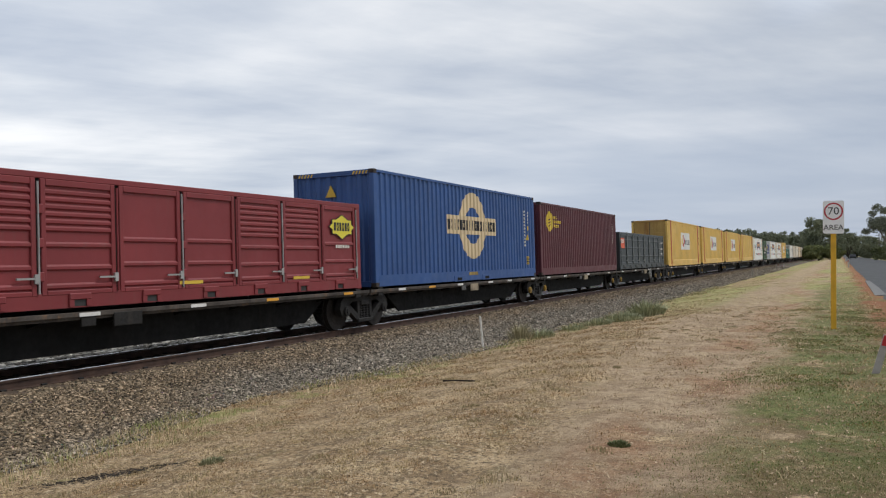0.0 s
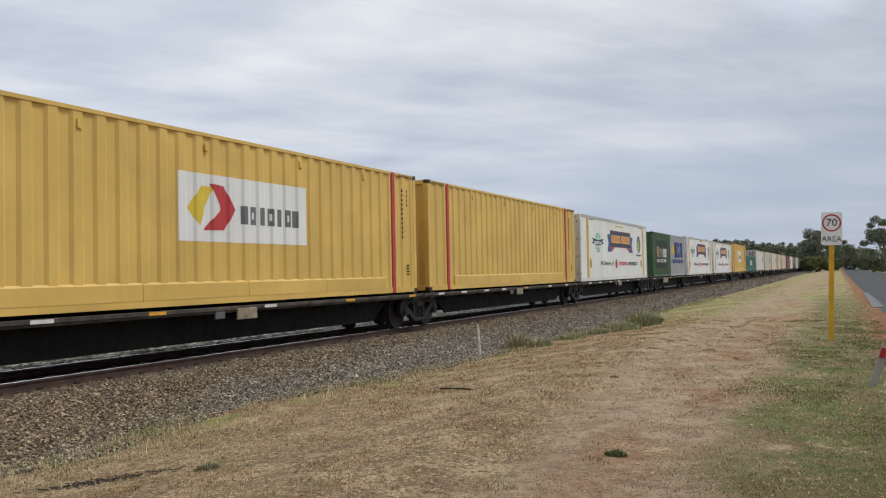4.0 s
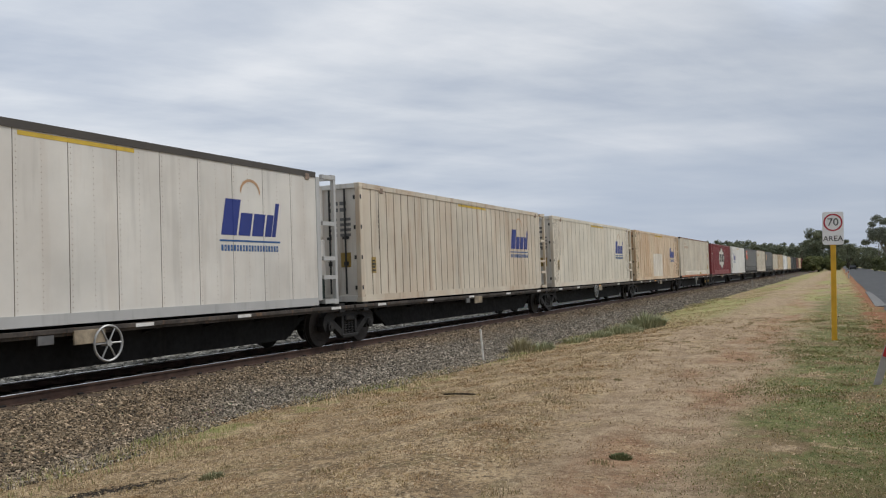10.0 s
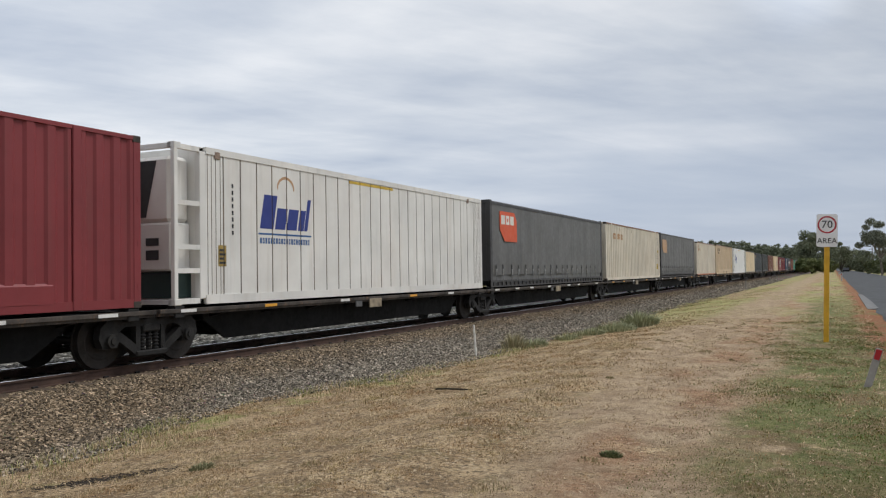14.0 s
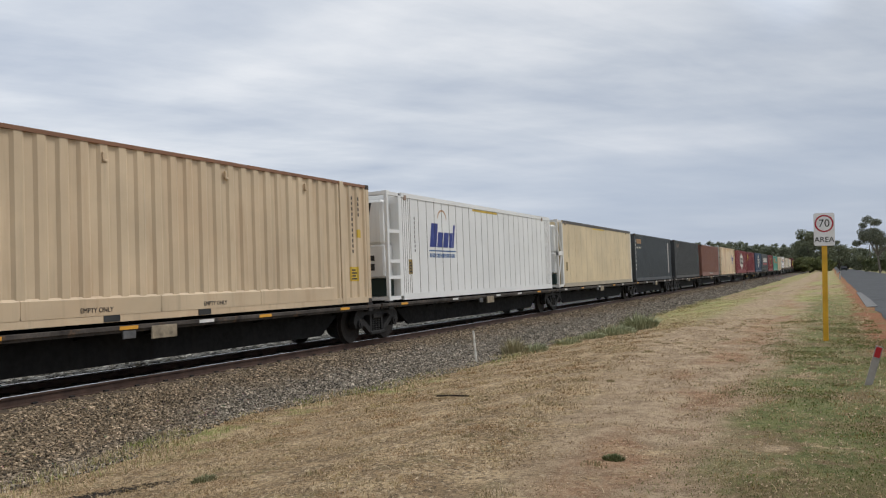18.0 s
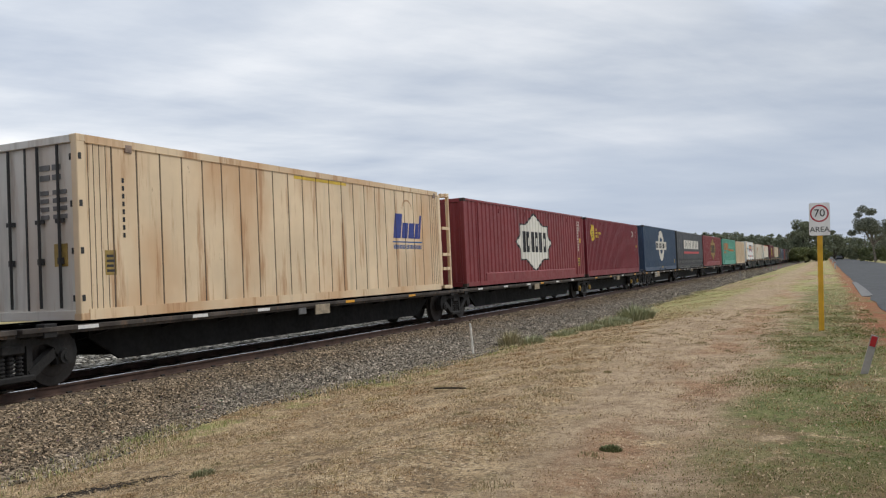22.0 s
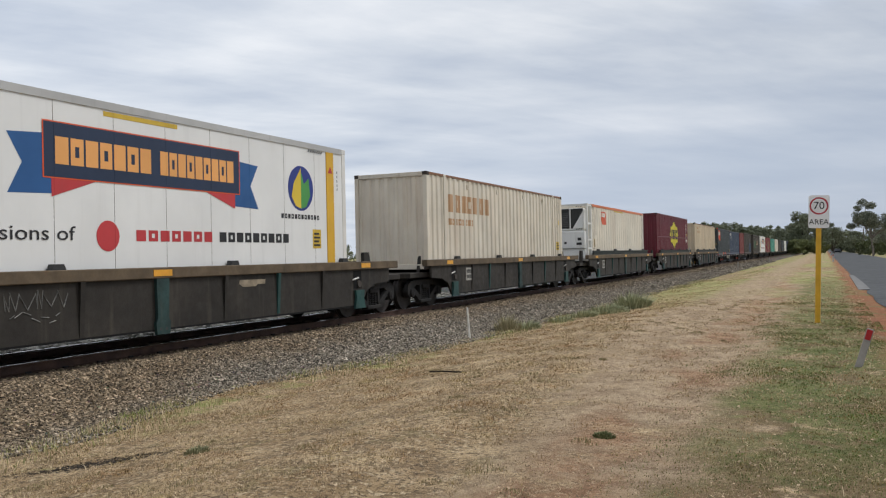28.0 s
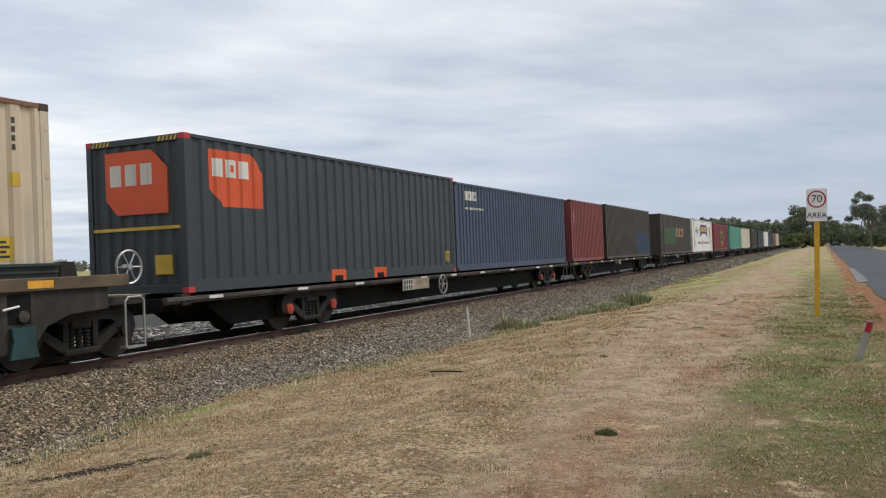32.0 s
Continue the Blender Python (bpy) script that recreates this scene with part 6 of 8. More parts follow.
def platform(u0, u1, bogies, rnd, plate=None, end_step=(), wheel=None, cap=YELLOW_CAP, edge_z=1.025, yellow=()):
    """One platform of a skeletal container wagon from u0 to u1; bogies: their places along the train."""
    L, mid = u1 - u0, (u0 + u1) / 2
    w = place(thing("container_wagon", "black skeletal steel container wagon with rusty deck edges", "railway wagon", "wagons of the train"), u0, L, 0.0)
    a, b = -L / 2 + 0.04, L / 2 - 0.04
    bl = sorted(q - mid for q in bogies)
    ins, ine = a + 1.75, b - 1.75
    part("centre_sill", Geo().prism([(a, 0.72), (a, 0.96), (b, 0.96), (b, 0.72), (ine, 0.72), (ine - 0.55, 0.42), (ins + 0.55, 0.42), (ins, 0.72)], "x", -0.42, 0.42), BLACK_STEEL, w)
    for sx in (-1, 1):
        part("side_sill", Geo().prism([(ins - 0.2, 0.78), (ins + 0.45, 0.37), (ine - 0.45, 0.37), (ine + 0.2, 0.78), (ine + 0.2, 0.96), (ins - 0.2, 0.96)], "x", *sorted((sx * 0.76, sx * 0.82))), BLACK_STEEL, w)
        part("deck_edge", Geo().box(*sorted((sx * 1.10, sx * 1.225)), a, b, edge_z - 0.075, edge_z, 0.008).box(*sorted((sx * 1.12, sx * 1.18)), a, b, edge_z - 0.12, edge_z - 0.07), RUST_EDGE, w)
    for i in range(int(L / 1.55) + 1):
        y = a + 0.15 + i * (b - a - 0.3) / int(L / 1.55)
        part("cross_bearer", lambda: Geo().prism([(-1.15, edge_z - 0.13), (-0.4, 0.72), (0.4, 0.72), (1.15, edge_z - 0.13), (1.15, edge_z - 0.02), (-1.15, edge_z - 0.02)], "y", -0.06, 0.06), BLACK_STEEL, w, key=("bearer", edge_z)).location.y = y
    y = a + rnd.uniform(0.4, 1.6)
    while y < b - 0.6:
        l = rnd.uniform(0.28, 0.55)
        pale = rnd.random() < 0.72
        part("reflective_tape", lambda: Geo().box(1.2, 1.229, 0, 0.4, -0.07, -0.012), WHITE_MARK if pale else AMBER_MARK, w, key=("tape", pale)).location = (0, y, edge_z)
        y += l + rnd.uniform(1.2, 3.4)
    for y in (a + 0.5, b - 0.5):
        for sx in (-1, 1):
            part("twist_lock", lambda: Geo().box(-0.09, 0.09, -0.12, 0.12, 0.86, 1.074, 0.012), BOGIE_STEEL, w, key="twist").location = (sx * 1.12, y, 0)
    if plate is not None:
        p = part("number_board", lambda: Geo().box(1.20, 1.235, -0.84, 0.84, 0.67, 0.98, 0.006), PLATE_TAN, w, "dirty cream number board", key="board")
        p.location.y = plate - mid
        part("board_panel", lambda: Geo().box(1.236, 1.238, -0.82, -0.18, 0.68, 0.97), PLATE_WHITE, p, "whiter painted panel", key="boardpanel")
        part("board_marking", lambda: [q for q in [Geo()] if [q.box(1.2385, 1.240, -0.77 + i * 0.14, -0.68 + i * 0.14, 0.84, 0.95) and q.box(1.2385, 1.240, -0.77 + i * 0.14, -0.68 + i * 0.14, 0.70, 0.81) for i in range(4)]][0], INK, p, key="boardmark")
    else:
        dull = u0 < 4
        part("data_plate", lambda: Geo().box(1.20, 1.236, -0.30, 0.30, 0.76, 0.98, 0.006), BOGIE_STEEL if dull else PLATE_TAN, w, "dirty cream data plate", key=("dplate", dull))
        part("small_plate", lambda: Geo().box(1.18, 1.215, -0.92, -0.64, 0.80, 0.94, 0.006), STEP_STEEL if not dull else BOGIE_STEEL, w, "dull grey steel plate", key=("splate", dull))
    for q in bl:
        bogie(w, q, cap if any(abs(q + mid - k) < 0.01 for k in yellow) else BOGIE_STEEL)
    for s in end_step:
        e = a if s < 0 else b
        q = s
        y0, y1 = e - q * 0.10, e - q * 0.62
        part("end_step", Geo().tube((1.16, y0, 1.12), (1.16, y0, 0.34), 0.020).tube((1.16, y1, 1.12), (1.16, y1, 0.34), 0.020).box(1.0, 1.2, *sorted((y0, y1)), 0.32, 0.36), STEP_STEEL, w, "grey steel shunter's step")
        part("handrail", Geo().tube((1.16, y0, 1.12), (1.16, y1, 1.12), 0.018).tube((1.02, y0, 1.2), (1.02, y1, 1.2), 0.018).tube((1.02, y0, 1.2), (1.02, y0, 0.95), 0.018).tube((1.02, y1, 1.2), (1.02, y1, 0.95), 0.018), STEP_STEEL, w)
        part("end_sill", Geo().box(-1.15, 1.15, *sorted((e, e - q * 0.16)), 0.80, 1.03, 0.012), BOGIE_STEEL, w)
        part("coupler", Geo().box(-0.14, 0.14, *sorted((e, e + q * 0.75)), 0.66, 0.94, 0.03), BOGIE_STEEL, w)
    if wheel is not None:
        hand_wheel(w, wheel - mid)
    return w


WELL_SIDE = surface("grimy dark olive well side", (0.029, 0.0245, 0.0195), rough=0.75, vary=0.3, scale=1.2, streak=0.5, rust=0.1, bump=0.3)
WELL_TEAL = surface("dark teal wagon ends", (0.018, 0.062, 0.057), rough=0.7, vary=0.3, scale=2, streak=0.4)
WELL_POST = surface("grimy teal post", (0.022, 0.055, 0.052), rough=0.7, vary=0.4, scale=2, streak=0.5)
WELL_RAIL = surface("blackish green rail", (0.03, 0.04, 0.037), rough=0.6, vary=0.3, scale=2, streak=0.3)
WELL_CHORD = surface("dusty ochre top chord", (0.125, 0.090, 0.055), rough=0.8, vary=0.3, scale=2, rust=0.3, streak=0.3)


CHALK = surface("faint chalk", (0.24, 0.235, 0.22), rough=0.95, vary=0.5, scale=6)


def well_wagon(u0, u1, bogies, rnd):
    """A well wagon: deep ribbed sides under an ochre top chord, open ends over the bogies."""
    L, mid = u1 - u0, (u0 + u1) / 2
    w = place(thing("well_wagon", "grimy dark olive steel well wagon with ribbed sides", "railway wagon", "wagons of the train"), u0, L, 0.0)
    a, b = -L / 2 + 0.05, L / 2 - 0.05
    wa, wb = bogies[0] - mid + 1.25, bogies[1] - mid - 1.25
    zt = 1.49
    for sx in (-1, 1):
        part("well_side", Geo().prism([(wa - 0.75, 0.92), (wa - 0.35, 0.78), (wa - 0.05, 0.43), (wb + 0.05, 0.43), (wb + 0.35, 0.78), (wb + 0.75, 0.92), (wb + 1.5, 0.96), (wb + 1.5, zt - 0.15), (wa - 1.5, zt - 0.15), (wa - 1.5, 0.96)], "x", *sorted((sx * 1.33, sx * 1.39))), WELL_SIDE, w)
        part("top_chord", Geo().box(*sorted((sx * 1.28, sx * 1.45)), wa - 1.9, wb + 1.9, zt - 0.19, zt, 0.012), WELL_CHORD, w)
        if u0 > 620:
            part("guide_rail", Geo().box(*sorted((sx * 1.30, sx * 1.34)), wa - 0.6, wb + 0.6, zt - 0.02, zt + 0.20).box(*sorted((sx * 1.29, sx * 1.40)), wa - 0.6, wb + 0.6, zt + 0.17, zt + 0.21).box(*sorted((sx * 1.33, sx * 1.37)), wa - 0.6, wb + 0.6, zt + 0.07, zt + 0.10), WELL_RAIL, w, "blackish green guide rail")
        part("bottom_flange", Geo().box(*sorted((sx * 1.30, sx * 1.395)), wa, wb, 0.405, 0.44), BLACK_STEEL, w)
        n = 8
        for i in range(1, n):
            y = wa + (wb - wa) * i / n
            if i == n // 2:
                part("jacking_post", lambda: Geo().prism([(-0.15, 0.35), (0.15, 0.35), (0.17, 0.55), (0.13, 0.62), (0.15, zt - 0.19), (-0.15, zt - 0.19), (-0.13, 0.62), (-0.17, 0.55)], "x", *sorted((sx * 1.385, sx * 1.45))), WELL_POST, w, "dark teal jacking post", key=("jpost", sx)).location.y = y
                for k in (-0.07, 0.07):
                    part("bolt_hole", lambda: Geo().cyl((0, 0.44), "x", 0.028, *sorted((sx * 1.449, sx * 1.453)), 8), INK, w, key=("jhole", sx)).location.y = y + k
            else:
                part("side_rib", lambda: Geo().prism([(sx * 1.385, 0.46), (sx * 1.40, 0.46), (sx * 1.45, zt - 0.19), (sx * 1.385, zt - 0.19)], "y", -0.045, 0.045), WELL_TEAL if i in (2, 6) else WELL_SIDE, w, key=("rib", sx, i in (2, 6))).location.y = y
        for y in (wa + 0.10, wb - 0.10):
            part("jacking_bracket", lambda: Geo().prism([(-0.24, 0.36), (0.24, 0.36), (0.17, 0.62), (0.20, 0.80), (-0.20, 0.80), (-0.17, 0.62)], "x", *sorted((sx * 1.40, sx * 1.46))), WELL_TEAL, w, "teal jacking bracket", key=("jack", sx)).location.y = y
    for y in (wa + 0.12, wb - 0.12):
        # no hollow here: the recess's shade is the plate's black colour
        r = part("brake_recess", lambda: Geo().box(1.386, 1.393, -0.19, 0.19, 0.84, 1.27), BLACK_STEEL, w, "flat black plate painted as a shaded recess with brake gear", key="recess")
        r.location.y = y
        part("brake_cylinder", lambda: Geo().cyl((0.05, 0.95), "x", 0.085, 1.388, 1.43, 12), RUST_EDGE, r, key="brakecyl")
        part("brake_lever", lambda: Geo().tube((1.44, -0.30, 1.06), (1.44, -0.04, 1.10), 0.018, 6), WHITE_MARK, r, "white brake lever", key="brakelever")
    for s, e in ((-1, a), (1, b)):
        part("end_platform", Geo().box(-1.2, 1.2, *sorted((e, e - s * 2.4)), 0.98, 1.12, 0.01).box(-0.5, 0.5, *sorted((e, e - s * 2.6)), 0.70, 1.0), WELL_SIDE, w)
        part("coupler", Geo().box(-0.14, 0.14, *sorted((e, e + s * 0.5)), 0.66, 0.94, 0.03), BOGIE_STEEL, w)
        for x0 in (-0.95, 0.85):
            part("stanchion", Geo().prism([(e - s * 1.5, 1.12), (e - s * 1.1, 1.12), (e - s * 1.25, 1.72), (e - s * 1.5, 1.72)], "x", x0, x0 + 0.1), WELL_SIDE, w)
    part("well_floor", Geo().box(-1.34, 1.34, wa - 0.3, wb + 0.3, 0.95, 1.19), WELL_SIDE, w)
    for i in range(4):
        part("guide_horn", lambda: Geo().prism([(-0.13, 0), (0.13, 0), (0.09, 0.09), (-0.09, 0.09)], "x", 1.24, 1.36), INK, w, key="horn").location = (0, wa + 0.6 + i * (wb - wa - 1.2) / 3, zt + (0.20 if u0 > 620 else 0.0))
    for y in (wa - 0.3, (wa + wb) / 2, wb + 0.2):
        part("reflective_tape", lambda: Geo().box(1.44, 1.456, -0.22, 0.22, zt - 0.15, zt - 0.04), AMBER_MARK, w, key="wtape").location.y = y
    p = part("number_board", lambda: Geo().box(1.385, 1.395, -0.24, 0.24, 0.80, 1.2), PLATE_WHITE, w, "scrawled pale number panel", key="wboard")
    p.location.y = wa + 1.3
    part("board_marking", lambda: [q for q in [Geo()] if [q.box(1.396, 1.399, -0.2 + i * 0.1, -0.13 + i * 0.1, 0.86 + 0.17 * j, 0.98 + 0.17 * j) for i in range(4) for j in (0, 1)]][0], INK, p, key="wboardmark")
    bay = (wb - wa) / 8
    if u0 == 659.4:
        # square chalk outlines in four bays
        for k in range(4):
            rs = random.Random(31 + k)
            w0, z0, z1 = rs.uniform(0.26, 0.38), rs.uniform(0.58, 0.68), rs.uniform(1.0, 1.14)
            pts = [(1.394, -w0, z0), (1.394, -w0 + 0.03, z1), (1.394, w0, z1 - 0.02), (1.394, w0 - 0.04, (z0 + z1) / 2), (1.394, 0.0, (z0 + z1) / 2 + 0.02), (1.394, 0.02, z0)]
            for j, (a1, b1) in enumerate(zip(pts, pts[1:])):
                part("chalk_stroke", lambda: Geo().tube(a1, b1, 0.008, 4), CHALK, w, "faint chalk stroke", key=("square", k, j)).location.y = wa + bay * (1.5 + k)
    if u0 == 585.6:
        rs = random.Random(31)
        y, up = -0.46, True
        for j in range(15):
            y2 = y + rs.uniform(-0.03, 0.14)
            a1 = (1.394, y, rs.uniform(0.92, 0.98) if up else rs.uniform(1.14, 1.22))
            b1 = (1.394, y2, rs.uniform(1.14, 1.22) if up else rs.uniform(0.92, 0.98))
            part("chalk_stroke", lambda: Geo().tube(a1, b1, 0.008, 4), CHALK, w, "faint chalk stroke", key=("scrawl", j)).location.y = wa + bay * 2.5
            y, up = y2, not up
        for j in range(7):
            t0, t1 = 0.35 + j * 0.34, 0.35 + (j + 1) * 0.34
            a1, b1 = ((1.394, 0.02 + 0.46 * math.cos(t), 0.92 - 0.20 * abs(math.sin(t * 1.5)) * (0.6 + 0.4 * (j % 2))) for t in (t0, t1))
            part("chalk_stroke", lambda: Geo().tube(a1, b1, 0.008, 4), CHALK, w, "faint chalk stroke", key=("tail", j)).location.y = wa + bay * 2.5
        f = part("faded_patch", lambda: Geo().prism([(-0.42, 1.12), (-0.30, 1.06), (0.10, 1.06), (0.16, 1.10), (0.40, 1.10), (0.42, 1.19), (-0.40, 1.20)], "x", 1.388, 1.394), PLATE_TAN, w, "worn pale paint patch", key="faded")
        f.location.y = wa + bay * 5.5
        p = part("panel_plate", lambda: Geo().box(1.386, 1.394, -0.46, 0.46, 0.76, 1.16), RUST_EDGE, w, "dull rust-brown panel", key="pplate")
        p.location.y = wa + bay * 1.5
        part("paper_tag", lambda: Geo().prism([(-0.07, 0.82), (0.07, 0.82), (0.08, 0.90), (0.08, 1.06), (0.05, 1.10), (-0.05, 1.10), (-0.08, 1.06), (-0.08, 0.90)], "x", 1.3945, 1.398), PLATE_WHITE, p, "small white tag", key="ptag")
        part("tag_mark", lambda: Geo().box(1.3985, 1.4, -0.025, 0.025, 0.92, 1.03), INK, p, key="ptagmark")
    for q in bogies:
        bogie(w, q - mid, YELLOW_CAP if q == 660.9 else BOGIE_STEEL)
    return w

# ---- the train: its load, from the head to the tail ----
L20, L40, L46, L48 = 6.058, 12.192, 14.18, 14.63
HC, GP = 3.2, 2.89
WHITE = paint("white box paint", (0.74, 0.73, 0.69), streak=0.25, rust=0.04, stain=0.12)
WHITE_CLEAN = paint("clean white panel", (0.78, 0.78, 0.76), streak=0.10, rust=0.0, vary=0.05)
CREAM = paint("rain-stained cream", (0.71, 0.65, 0.54), streak=0.38, rust=0.14, stain=0.18)
CREAM_DIRTY = paint("dirty cream", (0.62, 0.55, 0.44), streak=0.45, rust=0.2, stain=0.45)
CREAM_WHITE = paint("off-white panel", (0.70, 0.675, 0.62), streak=0.22, rust=0.05, stain=0.10)
TAN = paint("stained tan panel", (0.69, 0.545, 0.375), streak=0.35, rust=0.15, stain=0.75)
TAN_BOX = paint("tan box paint", (0.62, 0.485, 0.325), streak=0.30, rust=0.08, stain=0.20)
BEIGE = paint("pale beige", (0.64, 0.54, 0.39), streak=0.35, rust=0.1, stain=0.25)
SAND = paint("sandy yellow panel", (0.66, 0.53, 0.335), streak=0.15, rust=0.03, stain=0.12)
YELLOW = paint("freight yellow", (0.71, 0.465, 0.120), streak=0.15, rust=0.03)
YELLOW_GRIMY = paint("grimy yellow doors", (0.46, 0.30, 0.09), streak=0.9, rust=0.3, stain=0.7)
RED_STRIPE = paint("red stripe", (0.50, 0.045, 0.05), streak=0.15, rust=0.0)
BLUE = paint("freight blue", (0.030, 0.085, 0.25), streak=0.2, rust=0.06)
BLUE_DULL = paint("dull navy blue", (0.038, 0.070, 0.125), streak=0.25, rust=0.06)
MAROON = paint("dark maroon", (0.105, 0.026, 0.034), streak=0.15, rust=0.05)
OX_RED = paint("oxide red", (0.21, 0.032, 0.036), streak=0.25, rust=0.08)
BRIGHT_RED = paint("faded red", (0.185, 0.020, 0.030), streak=0.25, rust=0.08)
GREEN = paint("dull green", (0.060, 0.115, 0.055), streak=0.35, rust=0.15)
GREEN_DARK = paint("dark logo green", (0.028, 0.050, 0.045), streak=0.2, rust=0.0)
GREY = paint("pale blue-grey", (0.42, 0.43, 0.45), streak=0.3, rust=0.06)
DEEP_RED = paint("deep weathered red", (0.130, 0.014, 0.025), streak=0.25, rust=0.06)
WASHED = paint("washed cream", (0.74, 0.68, 0.58), streak=0.3, rust=0.03, stain=0.2)
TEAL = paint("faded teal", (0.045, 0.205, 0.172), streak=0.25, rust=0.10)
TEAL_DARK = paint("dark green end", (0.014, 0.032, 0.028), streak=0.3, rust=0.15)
AQUA = paint("aqua green", (0.10, 0.33, 0.25), streak=0.3, rust=0.1)
CHARCOAL = paint("charcoal grey", (0.043, 0.053, 0.058), streak=0.2, rust=0.04)
SLATE = paint("slate grey-blue", (0.056, 0.066, 0.075), streak=0.35, rust=0.08)
SLATE_BLUE = paint("slate blue", (0.058, 0.080, 0.125), streak=0.35, rust=0.08)
SOOT = paint("sooty dark grey", (0.056, 0.059, 0.060), streak=0.3, rust=0.08)
UMBER = paint("umber brown", (0.060, 0.048, 0.038), streak=0.3, rust=0.1)
BROWN = paint("terracotta brown", (0.23, 0.105, 0.075), streak=0.35, rust=0.3, stain=0.3)
CURTAIN_GREY = surface("grey vinyl curtain", (0.128, 0.128, 0.125), rough=0.55, vary=0.15, scale=0.8, streak=0.25, bump=0.2, bump_scale=4)
CURTAIN_BLACK = surface("black vinyl curtain", (0.022, 0.025, 0.032), rough=0.5, vary=0.15, scale=0.8, streak=0.15, bump=0.2, bump_scale=4)
FRAME_GREEN = paint("dark grey frame", (0.044, 0.042, 0.043), streak=0.3, rust=0.15)
ORANGE = paint("logo orange", (0.68, 0.10, 0.03), streak=0.1, rust=0.0)
NAVY = paint("logo navy", (0.022, 0.04, 0.22), streak=0.05, rust=0.0)
SKYBLUE = paint("logo blue", (0.022, 0.10, 0.28), streak=0.05, rust=0.0)
LIME = paint("logo lime", (0.70, 0.60, 0.055), streak=0.15, rust=0.0)
GOLD = paint("logo gold", (0.33, 0.22, 0.07), streak=0.3, rust=0.1)
LOGO_Y = paint("logo yellow", (0.72, 0.52, 0.05), streak=0.1, rust=0.0)
LOGO_W = paint("logo white", (0.72, 0.69, 0.62), streak=0.4, rust=0.1)
LOGO_GREEN = paint("logo green", (0.07, 0.30, 0.07), streak=0.1, rust=0.0)
BLACK = paint("logo black", (0.02, 0.02, 0.022), streak=0.1, rust=0.0)
GHOST = paint("faded lettering", (0.50, 0.30, 0.16), streak=0.5, rust=0.0)
PX = HW - 0.012


def badge(c, pr, cy, cz, s, fill, rim, ink):
    """An eight-pointed transport badge with six block letters."""
    painted("badge_edge", [star(cy, cz, s * 1.05)], rim, c, pr, PX, lift=0.003)
    painted("badge", [star(cy, cz, s * 0.97)], fill, c, pr, PX, lift=0.006)
    bl = blocks(cy - s * 1.30, cy + s * 1.36, cz - s * 0.34, cz + s * 0.36, 6, 0.28)
    painted("badge_lettering", bl, ink, c, pr, PX, lift=0.009)


def ringed_bar(c, pr, cy, cz, s, mat, ink):
    """A ring crossed by a name bar."""
    painted("ring_logo", [oval(cy, cz, s, s), oval(cy, cz, s * 0.55, s * 0.55)], mat, c, pr, PX, lift=0.003)
    painted("name_bar", [rect(cy - s * 1.88, cy + s * 1.88, cz - s * 0.27, cz + s * 0.27)], mat, c, pr, PX, lift=0.006)
    painted("name_lettering", blocks(cy - s * 1.78, cy + s * 1.82, cz - s * 0.15, cz + s * 0.15, 17, 0.42), ink, c, pr, PX, lift=0.009)


def sun_disc(c, pr, cy, cz, r):
    painted("disc_logo", [oval(cy, cz, r, r)], LOGO_Y, c, pr, PX, lift=0.003)
    bars = [[(cy - r * 0.35, cz - r * (0.30 + k)), (cy + r * 0.35, cz + r * (0.02 - k)), (cy + r * 0.35, cz + r * (0.14 - k)), (cy - r * 0.35, cz - r * (0.18 + k))] for k in (-0.3, 0.0, 0.3)]
    painted("disc_stripes", bars, MAROON, c, pr, PX, lift=0.006)
    for i, n in enumerate((4, 11, 7)):
        z = cz + r * (0.42 - 0.42 * i)
        painted("name_lettering", blocks(cy + r * 1.25, cy + r * 1.25 + n * r * 0.24, z - r * 0.14, z + r * 0.14, n, 0.25), LOGO_Y, c, pr, PX, lift=0.004)


def arrow_board(c, pr, cy, cz):
    painted("logo_board", [rect(cy - 2.0, cy + 2.0, cz - 0.63, cz + 0.63)], WHITE_CLEAN, c, pr, PX, lift=0.003)
    painted("logo_swirl", [[(cy - 1.75, cz - 0.02), (cy - 1.4, cz + 0.40), (cy - 1.05, cz + 0.40), (cy - 1.3, cz + 0.0), (cy - 1.45, cz - 0.34)]], LOGO_Y, c, pr, PX, lift=0.006)
    painted("logo_swirl", [[(cy - 1.15, cz + 0.46), (cy - 0.75, cz + 0.44), (cy - 0.45, cz), (cy - 0.75, cz - 0.40), (cy - 1.35, cz - 0.42), (cy - 0.85, cz)]], RED_STRIPE, c, pr, PX, lift=0.007)
    painted("logo_lettering", blocks(cy - 0.25, cy + 1.75, cz - 0.26, cz + 0.10, 7, 0.34), GREY_INK, c, pr, PX, lift=0.006)


